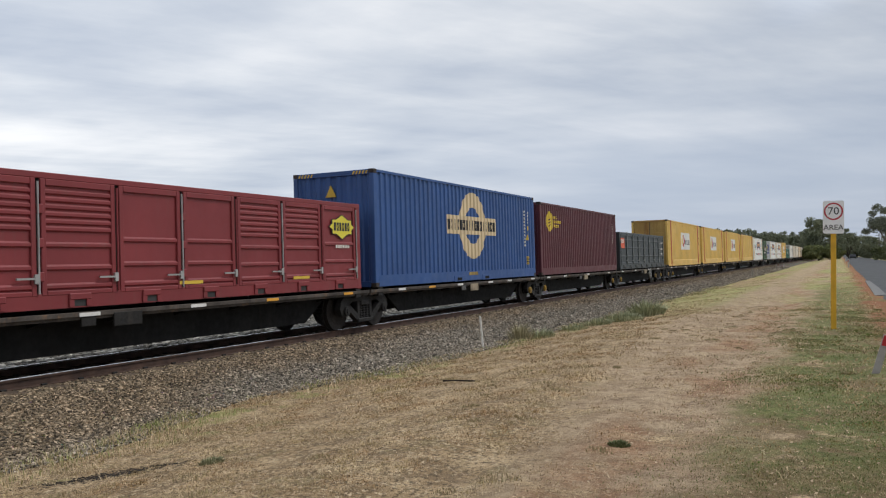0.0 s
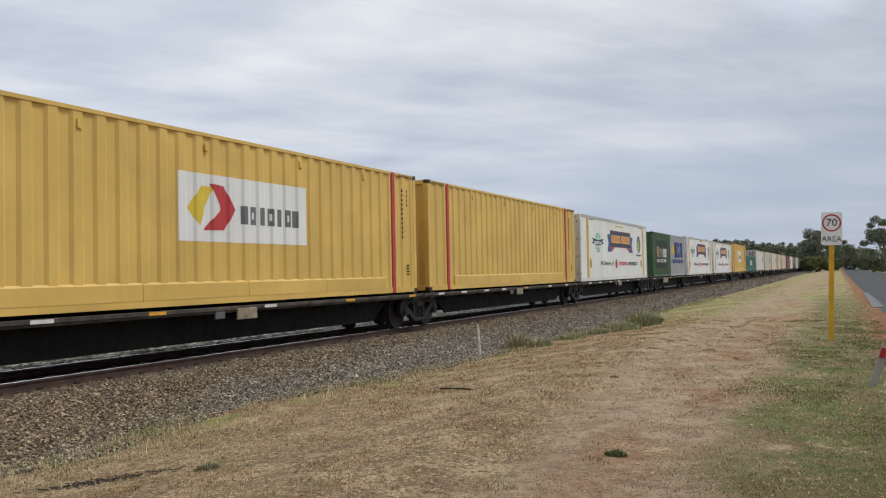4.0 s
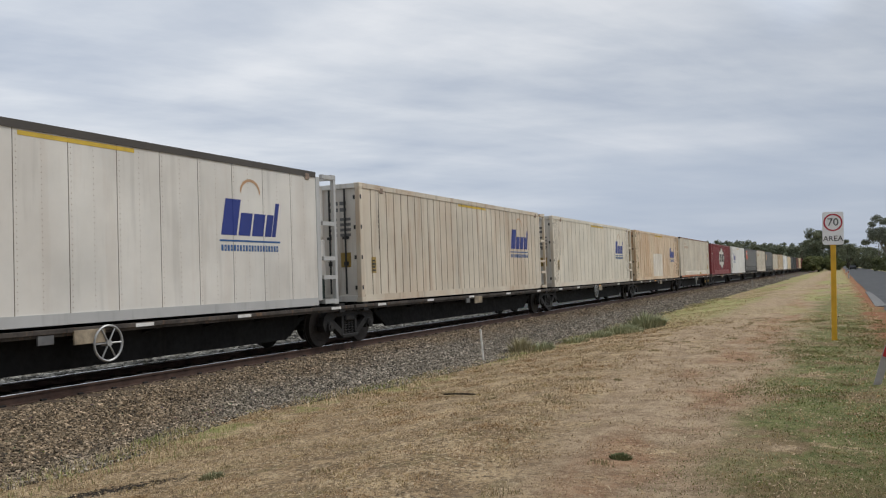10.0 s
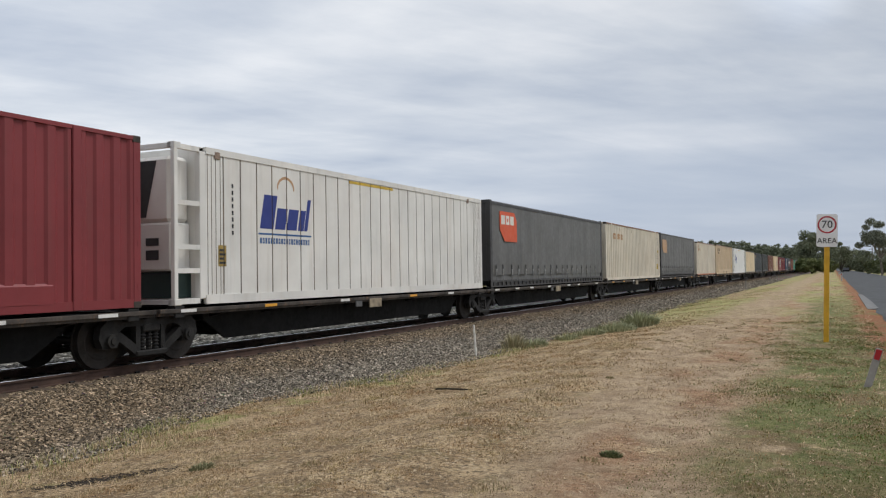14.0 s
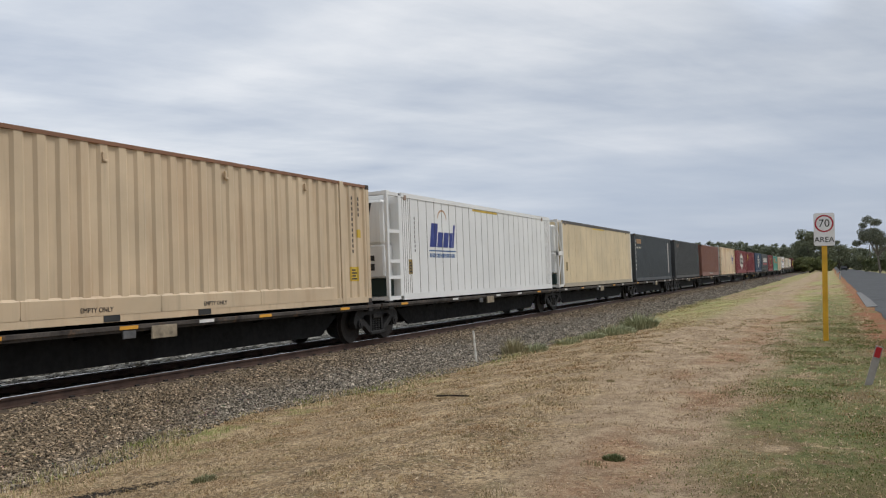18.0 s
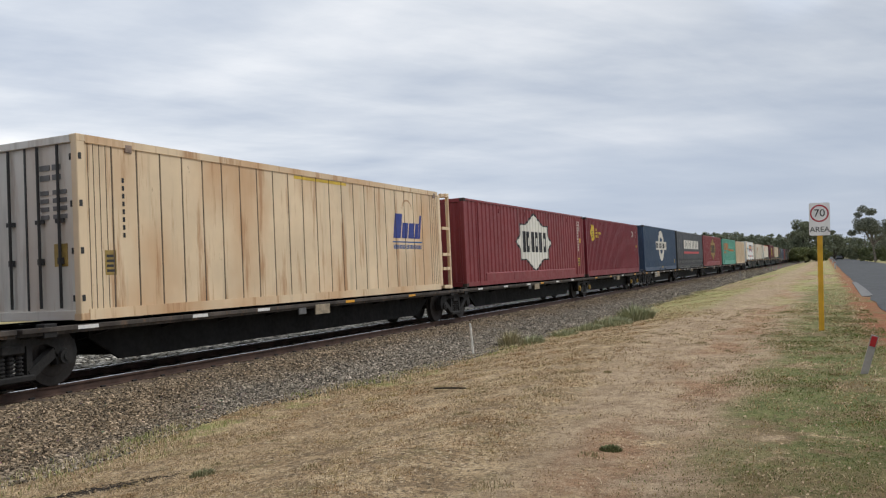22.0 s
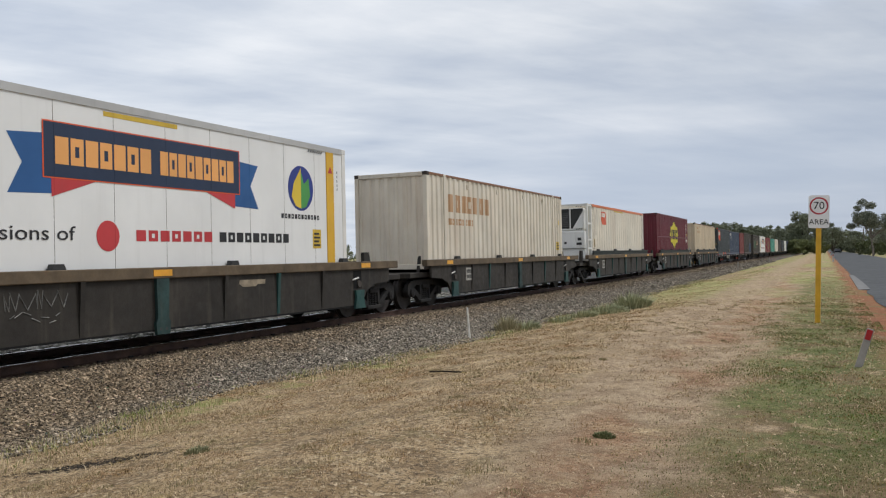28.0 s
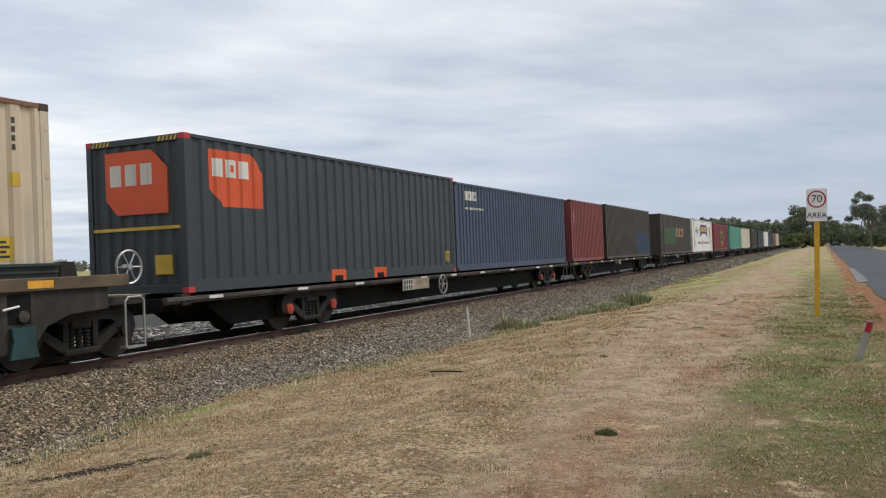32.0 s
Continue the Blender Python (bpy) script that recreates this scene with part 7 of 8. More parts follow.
def yellow_box(u0, logo=True, front="plain"):
    c, pr = steel_box(u0, L48, HC, YELLOW, "yellow corrugated steel container with red lifting posts", pitch=0.46, depth=0.036, front=front, posts=6.0, post_mat=RED_STRIPE, skirt=True, door_mat=YELLOW_GRIMY)
    if logo:
        arrow_board(c, pr, 0.08, 1.80)
    code_bars(c, 6.50, 2.78, 11, BLACK, pr, across=0.055, pitch=0.125, h=0.08)
    code_bars(c, 6.82, 2.78, 4, BLACK, pr, across=0.055, pitch=0.125, h=0.08)
    painted("small_label", [rect(6.76, 6.9, 1.95, 2.1)], LOGO_Y, c, pr, PX)
    painted("data_label", [rect(6.68, 6.98, 0.42, 0.80)], LOGO_Y, c, pr, PX, lift=0.003)
    painted("label_print", [rect(6.71, 6.95, 0.47 + 0.08 * i, 0.51 + 0.08 * i) for i in range(4)], BLACK, c, pr, PX, lift=0.006)["kind"] = "stuff"
    hazard(c, -7.1, -6.2, HC - 0.09, YEL, BLACK)
    hazard(c, 6.3, 7.2, HC - 0.09, YEL, BLACK)
    return c, pr


def star_brand(c, pr, cy, cz, s, mat=NAVY, pale=SKYBLUE, swoosh=True):
    """A refrigeration firm's name as plain blocks over a thin line, with its swoosh above."""
    def slant(y0, y1, z1):
        k = 0.22
        return [(y0, cz - s * 0.36), (y1, cz - s * 0.36), (y1 + k * (z1 - cz + s * 0.36), z1), (y0 + k * (z1 - cz + s * 0.36), z1)]
    tall, low = cz + s * 0.42, cz + s * 0.14
    painted("name_lettering", [slant(cy - s, cy - s * 0.50, tall), slant(cy - s * 0.44, cy - s * 0.04, low), slant(cy + s * 0.02, cy + s * 0.42, low), slant(cy + s * 0.48, cy + s * 0.72, low), slant(cy + s * 0.74, cy + s * 0.88, tall)], mat, c, pr, PX)
    painted("name_rule", [rect(cy - s * 1.05, cy + s * 1.05, cz - s * 0.50, cz - s * 0.46)], pale, c, pr, PX)
    painted("name_underline", blocks(cy - s, cy + s, cz - s * 0.70, cz - s * 0.57, 20, 0.35), pale, c, pr, PX)
    if not swoosh:
        return
    arc = [(cy + s * 0.35 * math.cos(t), cz + s * 0.62 + s * 0.28 * math.sin(t)) for t in [math.pi * k / 8 for k in range(9)]]
    painted("swoosh", [arc + [(y * 0.9 + cy * 0.1, z - s * 0.06) for y, z in arc[::-1]]], GHOST, c, pr, PX)


def fresh_box(u0, L, ladder, z=DECK, front="door", full=True, H=None):
    """White refrigerated box with yellow posts and a printed transport livery."""
    H = H or FH
    c, pr = panel_box(u0, L, H, WHITE_CLEAN, "clean white refrigerated container with yellow posts and printed ribbon banner", pitch=1.22, front=front, ladder=ladder, diagonal=True, seams=(0.006, 0.003), z=z, frame_mat=WHITE, top_mat=PALE_GREY, style="twin")
    m = 0.18 if ladder == "f" else (-0.2 if ladder == "b" else 0.1)
    yp = m - 6.1, m + 6.12
    for y in yp:
        part("corner_stripe", lambda: Geo().box(HW - 0.08, HW + 0.004, y - 0.16, y + 0.16, 0.02, H - 0.02, 0.01), YEL_POST, c, "bright yellow lifting post", key=("ypost", round(y, 2), H))
    # globe and ribbon
    painted("globe_disc", [oval(m - 4.25, 1.85, 0.455, 0.465)], PALE_MINT, c, pr, PX, lift=0.0015)
    for y in yp:
        part("red_triangle", lambda: Geo().prism([(-0.10, H - 0.62), (0.10, H - 0.62), (0.0, H - 0.46)], "x", HW, HW + 0.0065), RED_STRIPE, c, key=("ptri", H)).location.y = y
    painted("globe_logo", [oval(m - 4.25, 1.85, 0.46, 0.47), oval(m - 4.25, 1.85, 0.40, 0.41)] + [rect(m - 4.27, m - 4.23, 1.45, 2.25)] + [rect(m - 4.6, m - 3.9, 1.55, 1.58), rect(m - 4.6, m - 3.9, 2.12, 2.15)], LOGO_GREEN, c, pr, PX, lift=0.003)
    rb = [(m - 5.35, 2.06), (m - 5.1, 1.94), (m - 5.35, 1.80), (m - 4.25, 1.70), (m - 3.15, 1.80), (m - 3.4, 1.94), (m - 3.15, 2.06), (m - 4.25, 1.97)]
    painted("small_ribbon", [rb], NAVY_DARK, c, pr, PX, lift=0.006)
    painted("small_lettering", blocks(m - 4.98, m - 3.52, 1.775, 1.905, 15, 0.25), WHITE_CLEAN, c, pr, PX, lift=0.009)
    # banner
    y0 = m + 0.48
    for s in (-1, 1):
        painted("banner_tail", [[(y0 + s * 2.1, 2.36), (y0 + s * 2.9, 2.30), (y0 + s * 2.65, 1.88), (y0 + s * 2.9, 1.42), (y0 + s * 2.1, 1.45)]], SKYBLUE, c, pr, PX, lift=0.003)
        painted("banner_fold", [[(y0 + s * 1.25, 1.70), (y0 + s * 2.15, 1.70), (y0 + s * 2.15, 1.40)]], RED_STRIPE, c, pr, PX, lift=0.006)
    painted("banner_edge", [rect(m - 1.825, m + 2.785, 1.68, 2.55)], ORANGE, c, pr, PX, lift=0.008)
    painted("banner", [rect(m - 1.80, m + 2.76, 1.70, 2.53)], NAVY_DARK, c, pr, PX, lift=0.010)
    painted("banner_lettering", blocks(m - 1.60, m + 0.42, 1.90, 2.32, 7, 0.14), PALE_ORANGE, c, pr, PX, lift=0.013)
    painted("banner_lettering", blocks(m + 0.6, m + 2.62, 1.90, 2.32, 9, 0.14), PALE_ORANGE, c, pr, PX, lift=0.013)
    # leaf badge
    q = m + 4.92
    painted("leaf_badge", [oval(q, 1.95, 0.49, 0.50)], NAVY, c, pr, PX, lift=0.003)
    painted("leaf", [[(q - 0.36, 1.75), (q - 0.28, 2.05), (q, 2.40), (q, 1.50), (q - 0.2, 1.55)]], LOGO_Y, c, pr, PX, lift=0.006)
    painted("leaf", [[(q, 1.50), (q, 2.35), (q + 0.12, 2.05), (q + 0.3, 2.2), (q + 0.36, 1.8), (q + 0.2, 1.55)]], LOGO_GREEN, c, pr, PX, lift=0.006)
    painted("small_lettering", blocks(q - 0.75, q + 0.75, 1.27, 1.37, 12, 0.3), BLACK, c, pr, PX)
    # strap line
    ob = new("strap_line", TXT_DIV)
    ob.parent = c
    ob.matrix_basis = Matrix.Translation((HW - 0.006, m - 2.55, 0.84)) @ Euler((radians(90), 0, radians(90))).to_matrix().to_4x4() @ Matrix.Diagonal((1.36, 1, 1, 1))
    painted("drop_logo", [oval(m - 0.59, 0.82, 0.24, 0.25)], RED_STRIPE, c, pr, PX)
    painted("name_lettering", blocks(m + 0.02, m + 2.0, 0.74, 0.93, 7, 0.22), RED_STRIPE, c, pr, PX)
    painted("name_lettering", blocks(m + 2.15, m + 4.48, 0.74, 0.93, 9, 0.22), BLACK, c, pr, PX)
    painted("roof_notice", [rect(m - 0.65, m + 1.05, 2.76, 2.84)], YEL, c, pr, PX)
    painted("data_label", [rect(m + 5.36, m + 5.70, 0.62, 1.05), rect(m - 5.8, m - 5.5, 0.62, 1.05)], YEL, c, pr, PX)
    if ladder == "b":
        ob = new("size_marking", TXT_SIZE)
        ob.parent = c
        ob.matrix_basis = Matrix.Translation((HW - 0.006, m + 4.75, 0.36)) @ Euler((radians(90), 0, radians(90))).to_matrix().to_4x4()
    for y in (m - 5.75, m + 5.2):
        hazard(c, y, y + 0.6, H - 0.21, YEL, BLACK)
    if ladder != "b":
        for k, n in ((6.62, 11), (6.42, 5)):
            if m + k + 0.1 < pr[-1][0]:
                code_bars(c, m + k, 2.45, n, GREY_INK, pr, across=0.035, pitch=0.10, h=0.06)
    return c, pr


FH = 3.0
PALE_MINT = paint("pale mint", (0.52, 0.74, 0.62), streak=0.05, rust=0.0)
GREY_INK = paint("faded grey ink", (0.16, 0.16, 0.16), streak=0.3, rust=0.0)
PALE_GREY = paint("pale grey aluminium rail", (0.46, 0.46, 0.45), streak=0.3, rust=0.05)
YEL_POST = paint("bright yellow post", (0.70, 0.40, 0.03), streak=0.1, rust=0.02)
NAVY_DARK = paint("banner navy", (0.02, 0.035, 0.075), streak=0.05, rust=0.0)
PALE_ORANGE = paint("banner lettering", (0.80, 0.38, 0.12), streak=0.05, rust=0.0)
TXT_DIV = text_mesh("All Divisions of", 0.31, BLACK)
TXT_SIZE = text_mesh("46'6\" x 9'10\"", 0.20, RED_STRIPE)
TXT_FORK = text_mesh("FORK POCKETS ARE FOR EMPTY LIFT ONLY", 0.105, INK)
TXT_EMPTY = text_mesh("EMPTY ONLY", 0.11, BLACK)


def rand_box(u0, L, mat, label, ladder="b", brand_y=None, front="door", pitch=0.42, top=None, brand_s=0.9, H=2.93, seams=(0.020, 0.012), door_mat=None, unit_mat=None, frame_mat=None, style="louvre", kick=None, diagonal=False):
    c, pr = panel_box(u0, L, H, mat, label, style=style, kick=kick, diagonal=diagonal, pitch=pitch, ladder=ladder, front=front, top_mat=top, seams=seams, door_mat=door_mat, unit_mat=unit_mat, frame_mat=frame_mat)
    if brand_y is not None:
        star_brand(c, pr, brand_y, 1.80 if mat is not TAN else 1.72, brand_s, swoosh=mat is not TAN)
    if 0.4 < pitch < 0.9:
        def beads():
            q = Geo()
            for s, ye in ((1, pr[0][0]), (-1, pr[-1][0])):
                for d in (0.06, 0.17, 0.29, 0.42):
                    q.box(PX - 0.004, PX + 0.0025, ye + s * d - 0.007, ye + s * d + 0.007, 0.175, H - 0.135)
            return q
        part("end_bead", beads, seam_mat(mat), c, "narrow dirty beads beside the corner posts", key=("bead", L, H, pitch, mat.name))["kind"] = "stuff"
    painted("data_label", [rect(pr[0][0] + 0.35, pr[0][0] + 0.58, 0.7, 1.1)], DULL_YEL, c, pr, PX)
    painted("roof_notice", [rect(-1.2, 1.0, H - 0.22, H - 0.15)], YEL, c, pr, PX)
    code_bars(c, pr[0][0] + 0.75, 2.3, 8, BLACK, pr, across=0.05, pitch=0.13, h=0.08)
    if mat in (CREAM_WHITE, SAND):
        def rivets():
            q, n = Geo(), 2 * round((pr[-1][0] - pr[0][0]) / pitch)
            for i in range(1, n):
                yy = pr[0][0] + (pr[-1][0] - pr[0][0]) * i / n + (0.05 if i % 2 == 0 else 0)
                for j in range(30):
                    zz = 0.24 + j * (H - 0.45) / 29
                    x = PX + 0.001
                    q.add([(x, yy - 0.009, zz), (x, yy + 0.009, zz), (x + 0.004, yy, zz + 0.009), (x, yy, zz + 0.018)], [(0, 1, 2), (1, 3, 2), (3, 0, 2)])
            return q
        part("rivets", rivets, RIVET, c, "rows of rusty rivets", key=("rivets", L, pitch))["kind"] = "stuff"
    if not (ladder and "f" in ladder) and front == "door":
        ye = -L / 2 + 0.048
        def marks():
            q = Geo()
            for z in (2.40, 2.24):
                q.box(0.34, 0.56, ye - 0.003, ye + 0.02, z, z + 0.09)
                q.box(0.62, 0.80, ye - 0.003, ye + 0.02, z, z + 0.09)
            for j in range(4):
                q.box(0.34, 0.52, ye - 0.003, ye + 0.02, 1.62 + j * 0.13, 1.69 + j * 0.13)
                q.box(0.62, 0.92, ye - 0.003, ye + 0.02, 1.62 + j * 0.13, 1.69 + j * 0.13)
            return q
        part("door_marking", marks, GREY_INK, c, "worn black door markings", key=("doormark", L))["kind"] = "stuff"
        part("door_notice", lambda: Geo().box(0.62, 0.90, ye - 0.004, ye + 0.02, 0.86, 1.22), DULL_YEL, c, key=("doornote", L))
    for s in (-1, 1):
        part("lift_socket", lambda: Geo().box(HW - 0.03, HW + 0.01, -0.08, 0.08, 0, 0.14, 0.01), SOCKET, c, key="socket").location = (0, s * 6.0 if abs(s * 6.0) < pr[-1][0] else pr[-1][0] - 0.2, H - 0.2)
    return c, pr


def end_hazard(c, L, H, s=-1):
    """Yellow and black stripes at both ends of the end header, and on the corner of the top rail."""
    yy = s * (L / 2 + 0.002)
    for x0 in (-HW + 0.16, HW - 0.62):
        for i in range(5):
            x = x0 + i * 0.095
            part("hazard_stripe", lambda: Geo().prism([(0, 0), (0.048, 0), (0.085, 0.085), (0.037, 0.085)], "y", *sorted((yy - s * 0.01, yy + s * 0.001))), YEL, c, key=("ehz", L, s)).location = (x, 0, H - 0.115)


def pocket_pair(c, y0, y1, mat):
    """Two proud fork pockets in the foot rail with a yellow label between them."""
    for y in (y0, y1):
        p = part("fork_pocket", lambda: Geo().box(HW - 0.03, HW + 0.012, -0.37, 0.37, 0.0, 0.17, 0.006), mat, c, key=("fpock", mat.name))
        p.location.y = y
        # the opening is a flat black face, its inner shade given as colour
        part("pocket_opening", lambda: Geo().box(HW - 0.03, HW + 0.014, -0.17, 0.17, 0.03, 0.12), BLACK_STEEL, p, key="fopen")
    part("data_label", Geo().box(HW - 0.02, HW + 0.003, (y0 + y1) / 2 - 0.35, (y0 + y1) / 2 + 0.35, 0.17, 0.27), DULL_YEL, c)


def end_codes(c, pr, y, ink, top=2.62, triangle=True, low=0.55):
    """The upright codes and labels near the trailing end of a long box."""
    code_bars(c, y, top, 11, ink, pr, across=0.06, pitch=0.13, h=0.085)
    code_bars(c, y + 0.30, top, 4, ink, pr, across=0.06, pitch=0.13, h=0.085)
    painted("small_label", [rect(y + 0.26, y + 0.42, 1.62, 1.82)], YEL, c, pr, PX)
    painted("data_label", [rect(y - 0.10, y + 0.28, low, low + 0.35)], YEL, c, pr, PX)
    if triangle:
        painted("warning_triangle", [[(y - 0.62, 0.55), (y - 0.30, 0.55), (y - 0.46, 0.82)]], YEL, c, pr, PX)


def build_load():
    # red half-height box at the head of what is seen
    c = half_box(6.4, OX_RED, "oxide red half-height container with ribbed drop doors", 8, louvred=(1, 2, 5, 6), H=2.05, ribs=(0.30, 0.62, 1.02))
    flat = [(-6, 0.0), (6, 0.0)]
    painted("badge_edge", [star(5.28, 1.47, 0.30)], BLACK, c, flat, HW - 0.002)
    painted("badge", [star(5.28, 1.47, 0.275)], LIME, c, flat, HW + 0.002)
    painted("badge_lettering", blocks(4.93, 5.63, 1.38, 1.57, 6, 0.3), BLACK, c, flat, HW + 0.006)
    painted("code_marking", blocks(5.0, 5.6, 0.98, 1.05, 8, 0.3), LOGO_W, c, flat, HW - 0.002)
    for y in (-4.2, 0.2, 3.6):
        painted("notice", [rect(y - 0.3, y + 0.3, 0.30, 0.36)], YEL, c, flat, HW + 0.004)
    # blue box with the ring
    c, pr = steel_box(19.31, L40, 3.0, BLUE, "blue corrugated container with a cream ring logo", zb=0.3)
    ringed_bar(c, pr, 0.2, 1.74, 1.06, CREAM_LOGO, BLACK)
    pocket_pair(c, -1.0, 1.2, BLUE)
    end_hazard(c, L40, 3.0)
    part("warning_triangle", Geo().prism([(-0.22, 2.34), (0.10, 2.34), (-0.06, 2.64)], "y", -L40 / 2 - 0.002, -L40 / 2 + 0.03), YEL, c, "yellow warning triangle")
    painted("warning_triangle", [[(5.2, 1.35), (5.5, 1.35), (5.35, 1.6)]], YEL, c, pr, PX)
    painted("data_label", [rect(5.15, 5.5, 0.45, 0.75)], YEL, c, pr, PX)
    code_bars(c, 5.02, 2.45, 11, LOGO_W, pr, across=0.06, pitch=0.125, h=0.08)
    code_bars(c, 5.36, 2.42, 4, LOGO_W, pr, across=0.06, pitch=0.125, h=0.08)
    painted("small_label", [rect(5.32, 5.46, 1.72, 1.88)], LOGO_Y, c, pr, PX)
    # maroon leasing box
    c, pr = steel_box(32.22, L40, GP, MAROON, "dark maroon corrugated container with a yellow disc logo", zb=0.28)
    sun_disc(c, pr, -4.85, 2.16, 0.41)
    code_bars(c, 5.35, 2.4, 9, LOGO_W, pr, across=0.06, pitch=0.12, h=0.08)
    # black half-height box
    c = half_box(45.2, CHARCOAL, "charcoal half-height container with ribbed drop doors", 8, dark=SOOT, H=2.02)
    painted("flag_logo", [[(-5.9, 1.70), (-5.15, 1.70), (-5.02, 1.52), (-5.02, 1.15), (-5.75, 1.15), (-5.9, 1.32)]], ORANGE, c, flat, HW + 0.004)
    painted("logo_lettering", blocks(-5.8, -5.2, 1.42, 1.62, 3, 0.2), LOGO_W, c, flat, HW + 0.008)
    painted("data_lettering", [rect(5.0 + i * 0.35, 5.25 + i * 0.35, 1.1 - j * 0.3, 1.2 - j * 0.3) for i in range(2) for j in range(2)] + blocks(4.9, 5.75, 1.5, 1.58, 10, 0.3), LOGO_W, c, flat, HW + 0.004)
    # four yellow boxes
    yellow_box(58.98, front="door")
    yellow_box(74.58, front="door")
    yellow_box(90.35)
    yellow_box(105.75, logo=False)
    # white livery box, two twenty-footers, two more liveried boxes
    fresh_box(121.35, 14.5, None, H=3.1)
    c, pr = steel_box(137.85, L20, GP, GREEN, "dull green corrugated container with a dark logo panel", pitch=0.34, depth=0.036)
    painted("logo_panel", [rect(-2.0, 2.02, 0.59, 2.38)], GREEN_DARK, c, pr, PX, lift=0.003)
    painted("logo_block", [rect(-1.7, -1.0, 1.30, 1.98)], GHOST, c, pr, PX, lift=0.006)
    painted("logo_lettering", blocks(-0.82, 1.68, 1.28, 1.85, 8, 0.25) + blocks(-1.72, 1.66, 0.94, 1.16, 17, 0.3), LOGO_W, c, pr, PX, lift=0.006)
    painted("data_label", [rect(2.3, 2.6, 0.42, 0.68)], GHOST, c, pr, PX)
    c, pr = steel_box(143.82, L20, GP, GREY, "pale grey corrugated container with blue and yellow logo", pitch=0.30)
    painted("map_logo", [[(-2.46, 1.75), (-2.2, 2.15), (-1.85, 2.26), (-1.5, 2.2), (-1.25, 1.8), (-1.4, 1.48), (-1.85, 1.58), (-2.25, 1.5)]], LOGO_Y, c, pr, PX)
    painted("logo_lettering", blocks(-1.26, 2.34, 1.30, 2.40, 3, 0.14) + blocks(-2.47, 2.25, 0.90, 1.16, 20, 0.3), NAVY, c, pr, PX, lift=0.006)
    fresh_box(150.75, 14.4, "f", front="frame")
    fresh_box(166.4, 14.75, "b")
    yellow_box(181.93, front="door")
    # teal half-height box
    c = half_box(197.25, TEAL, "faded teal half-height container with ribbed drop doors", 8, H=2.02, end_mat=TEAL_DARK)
    painted("logo_lettering", [[(y, 0.77), (y + 0.56, 0.77), (y + 0.66, 1.44), (y + 0.10, 1.44)] for y in (-1.16, -0.45, 0.26, 0.97)], LOGO_W, c, flat, HW + 0.004)
    painted("notice", [rect(-5.70, -5.46, 1.48, 1.70), rect(-5.70, -5.46, 0.42, 0.66)], WASHED, c, flat, HW + 0.004)
    for y in (0.6, 3.6):
        painted("notice", [rect(y - 0.3, y + 0.3, 0.30, 0.38)], YEL, c, flat, HW + 0.004)
    # refrigerated boxes
    rand_box(211.5, 14.3, CREAM_WHITE, door_mat=DOOR_WHITE, label="cream refrigerated container with riveted panels and a blue name", brand_y=4.02, pitch=0.95, top=UMBER_TOP, seams=(0.008, 0.004), H=2.99, frame_mat=PALE_GREY)
    rand_box(226.85, 14.22, CREAM_DIRTY, door_mat=DOOR_WHITE, label="rust-stained cream refrigerated container with ribbed panels", brand_y=4.15, pitch=0.40)
    rand_box(242.1, 14.18, CREAM, door_mat=DOOR_WHITE, label="cream refrigerated container with narrow panels", brand_y=4.2, brand_s=0.82, pitch=0.62)
    c, pr = rand_box(257.35, 14.15, TAN, "stained tan refrigerated container with a pale washed patch", brand_y=4.4, brand_s=0.86, pitch=0.55)
    painted("washed_patch", [rect(-2.1, 0.87, 0.18, 1.62)], WASHED, c, pr, PX, lift=0.003)
    c, pr = steel_box(272.3, L48, 2.97, CREAM, "rain-stained cream corrugated container with an orange foot rail", rail=RUST_RAIL, pitch=0.40, depth=0.038, posts=6.0, skirt=True)
    end_codes(c, pr, 6.45, BLACK, triangle=True)
    painted("name_lettering", blocks(-5.56, -4.8, 2.44, 2.60, 4, 0.3) + blocks(-5.56, -3.57, 2.18, 2.34, 10, 0.3), GHOST, c, pr, PX)
    part("orange_rail", Geo().box(HW - 0.01, HW + 0.005, -7.1, 7.1, 0.006, 0.128), BROWN_ORANGE, c)
    for y in (2.0,):
        part("notice_plate", Geo().box(HW - 0.01, HW + 0.0065, y - 0.42, y + 0.42, 0.15, 0.29), YEL, c, "yellow notice plate")
        n = new("empty_notice", TXT_EMPTY)
        n.parent = c
        n.matrix_basis = Matrix.Translation((HW + 0.008, y, 0.22)) @ Euler((radians(90), 0, radians(90))).to_matrix().to_4x4()
    # red badge box
    c, pr = steel_box(288.54, L48, GP, OX_RED, "oxide red corrugated container with a white eight-pointed badge", pitch=0.36, depth=0.030, posts=6.0, skirt=True)
    painted("scraped_patch", [[(-6.55, 1.98), (-6.42, 2.05), (-6.36, 1.95), (-6.45, 1.85), (-6.54, 1.88)], [(-5.9, 2.1), (-5.86, 2.1), (-5.87, 1.2), (-5.9, 1.3)]], LOGO_W, c, pr, PX)
    badge(c, pr, 0.2, 1.57, 1.09, LOGO_W, BLACK, BLACK)
    rand_box(303.95, 14.3, WHITE, "white refrigerated container with narrow panels and a blue name", ladder="f", brand_y=-3.8, front="frame", pitch=0.52)
    c, pr = curtain_box(319.0, 15.15, 3.0, CURTAIN_GREY, "grey curtain-sided container with a red flag logo", FRAME_GREEN)
    painted("flag_logo", [[(-6.7, 2.66), (-5.2, 2.66), (-4.96, 2.36), (-4.96, 1.6), (-6.2, 1.6), (-6.7, 2.0)]], ORANGE, c, [(-8, 0), (8, 0)], HW + 0.012)
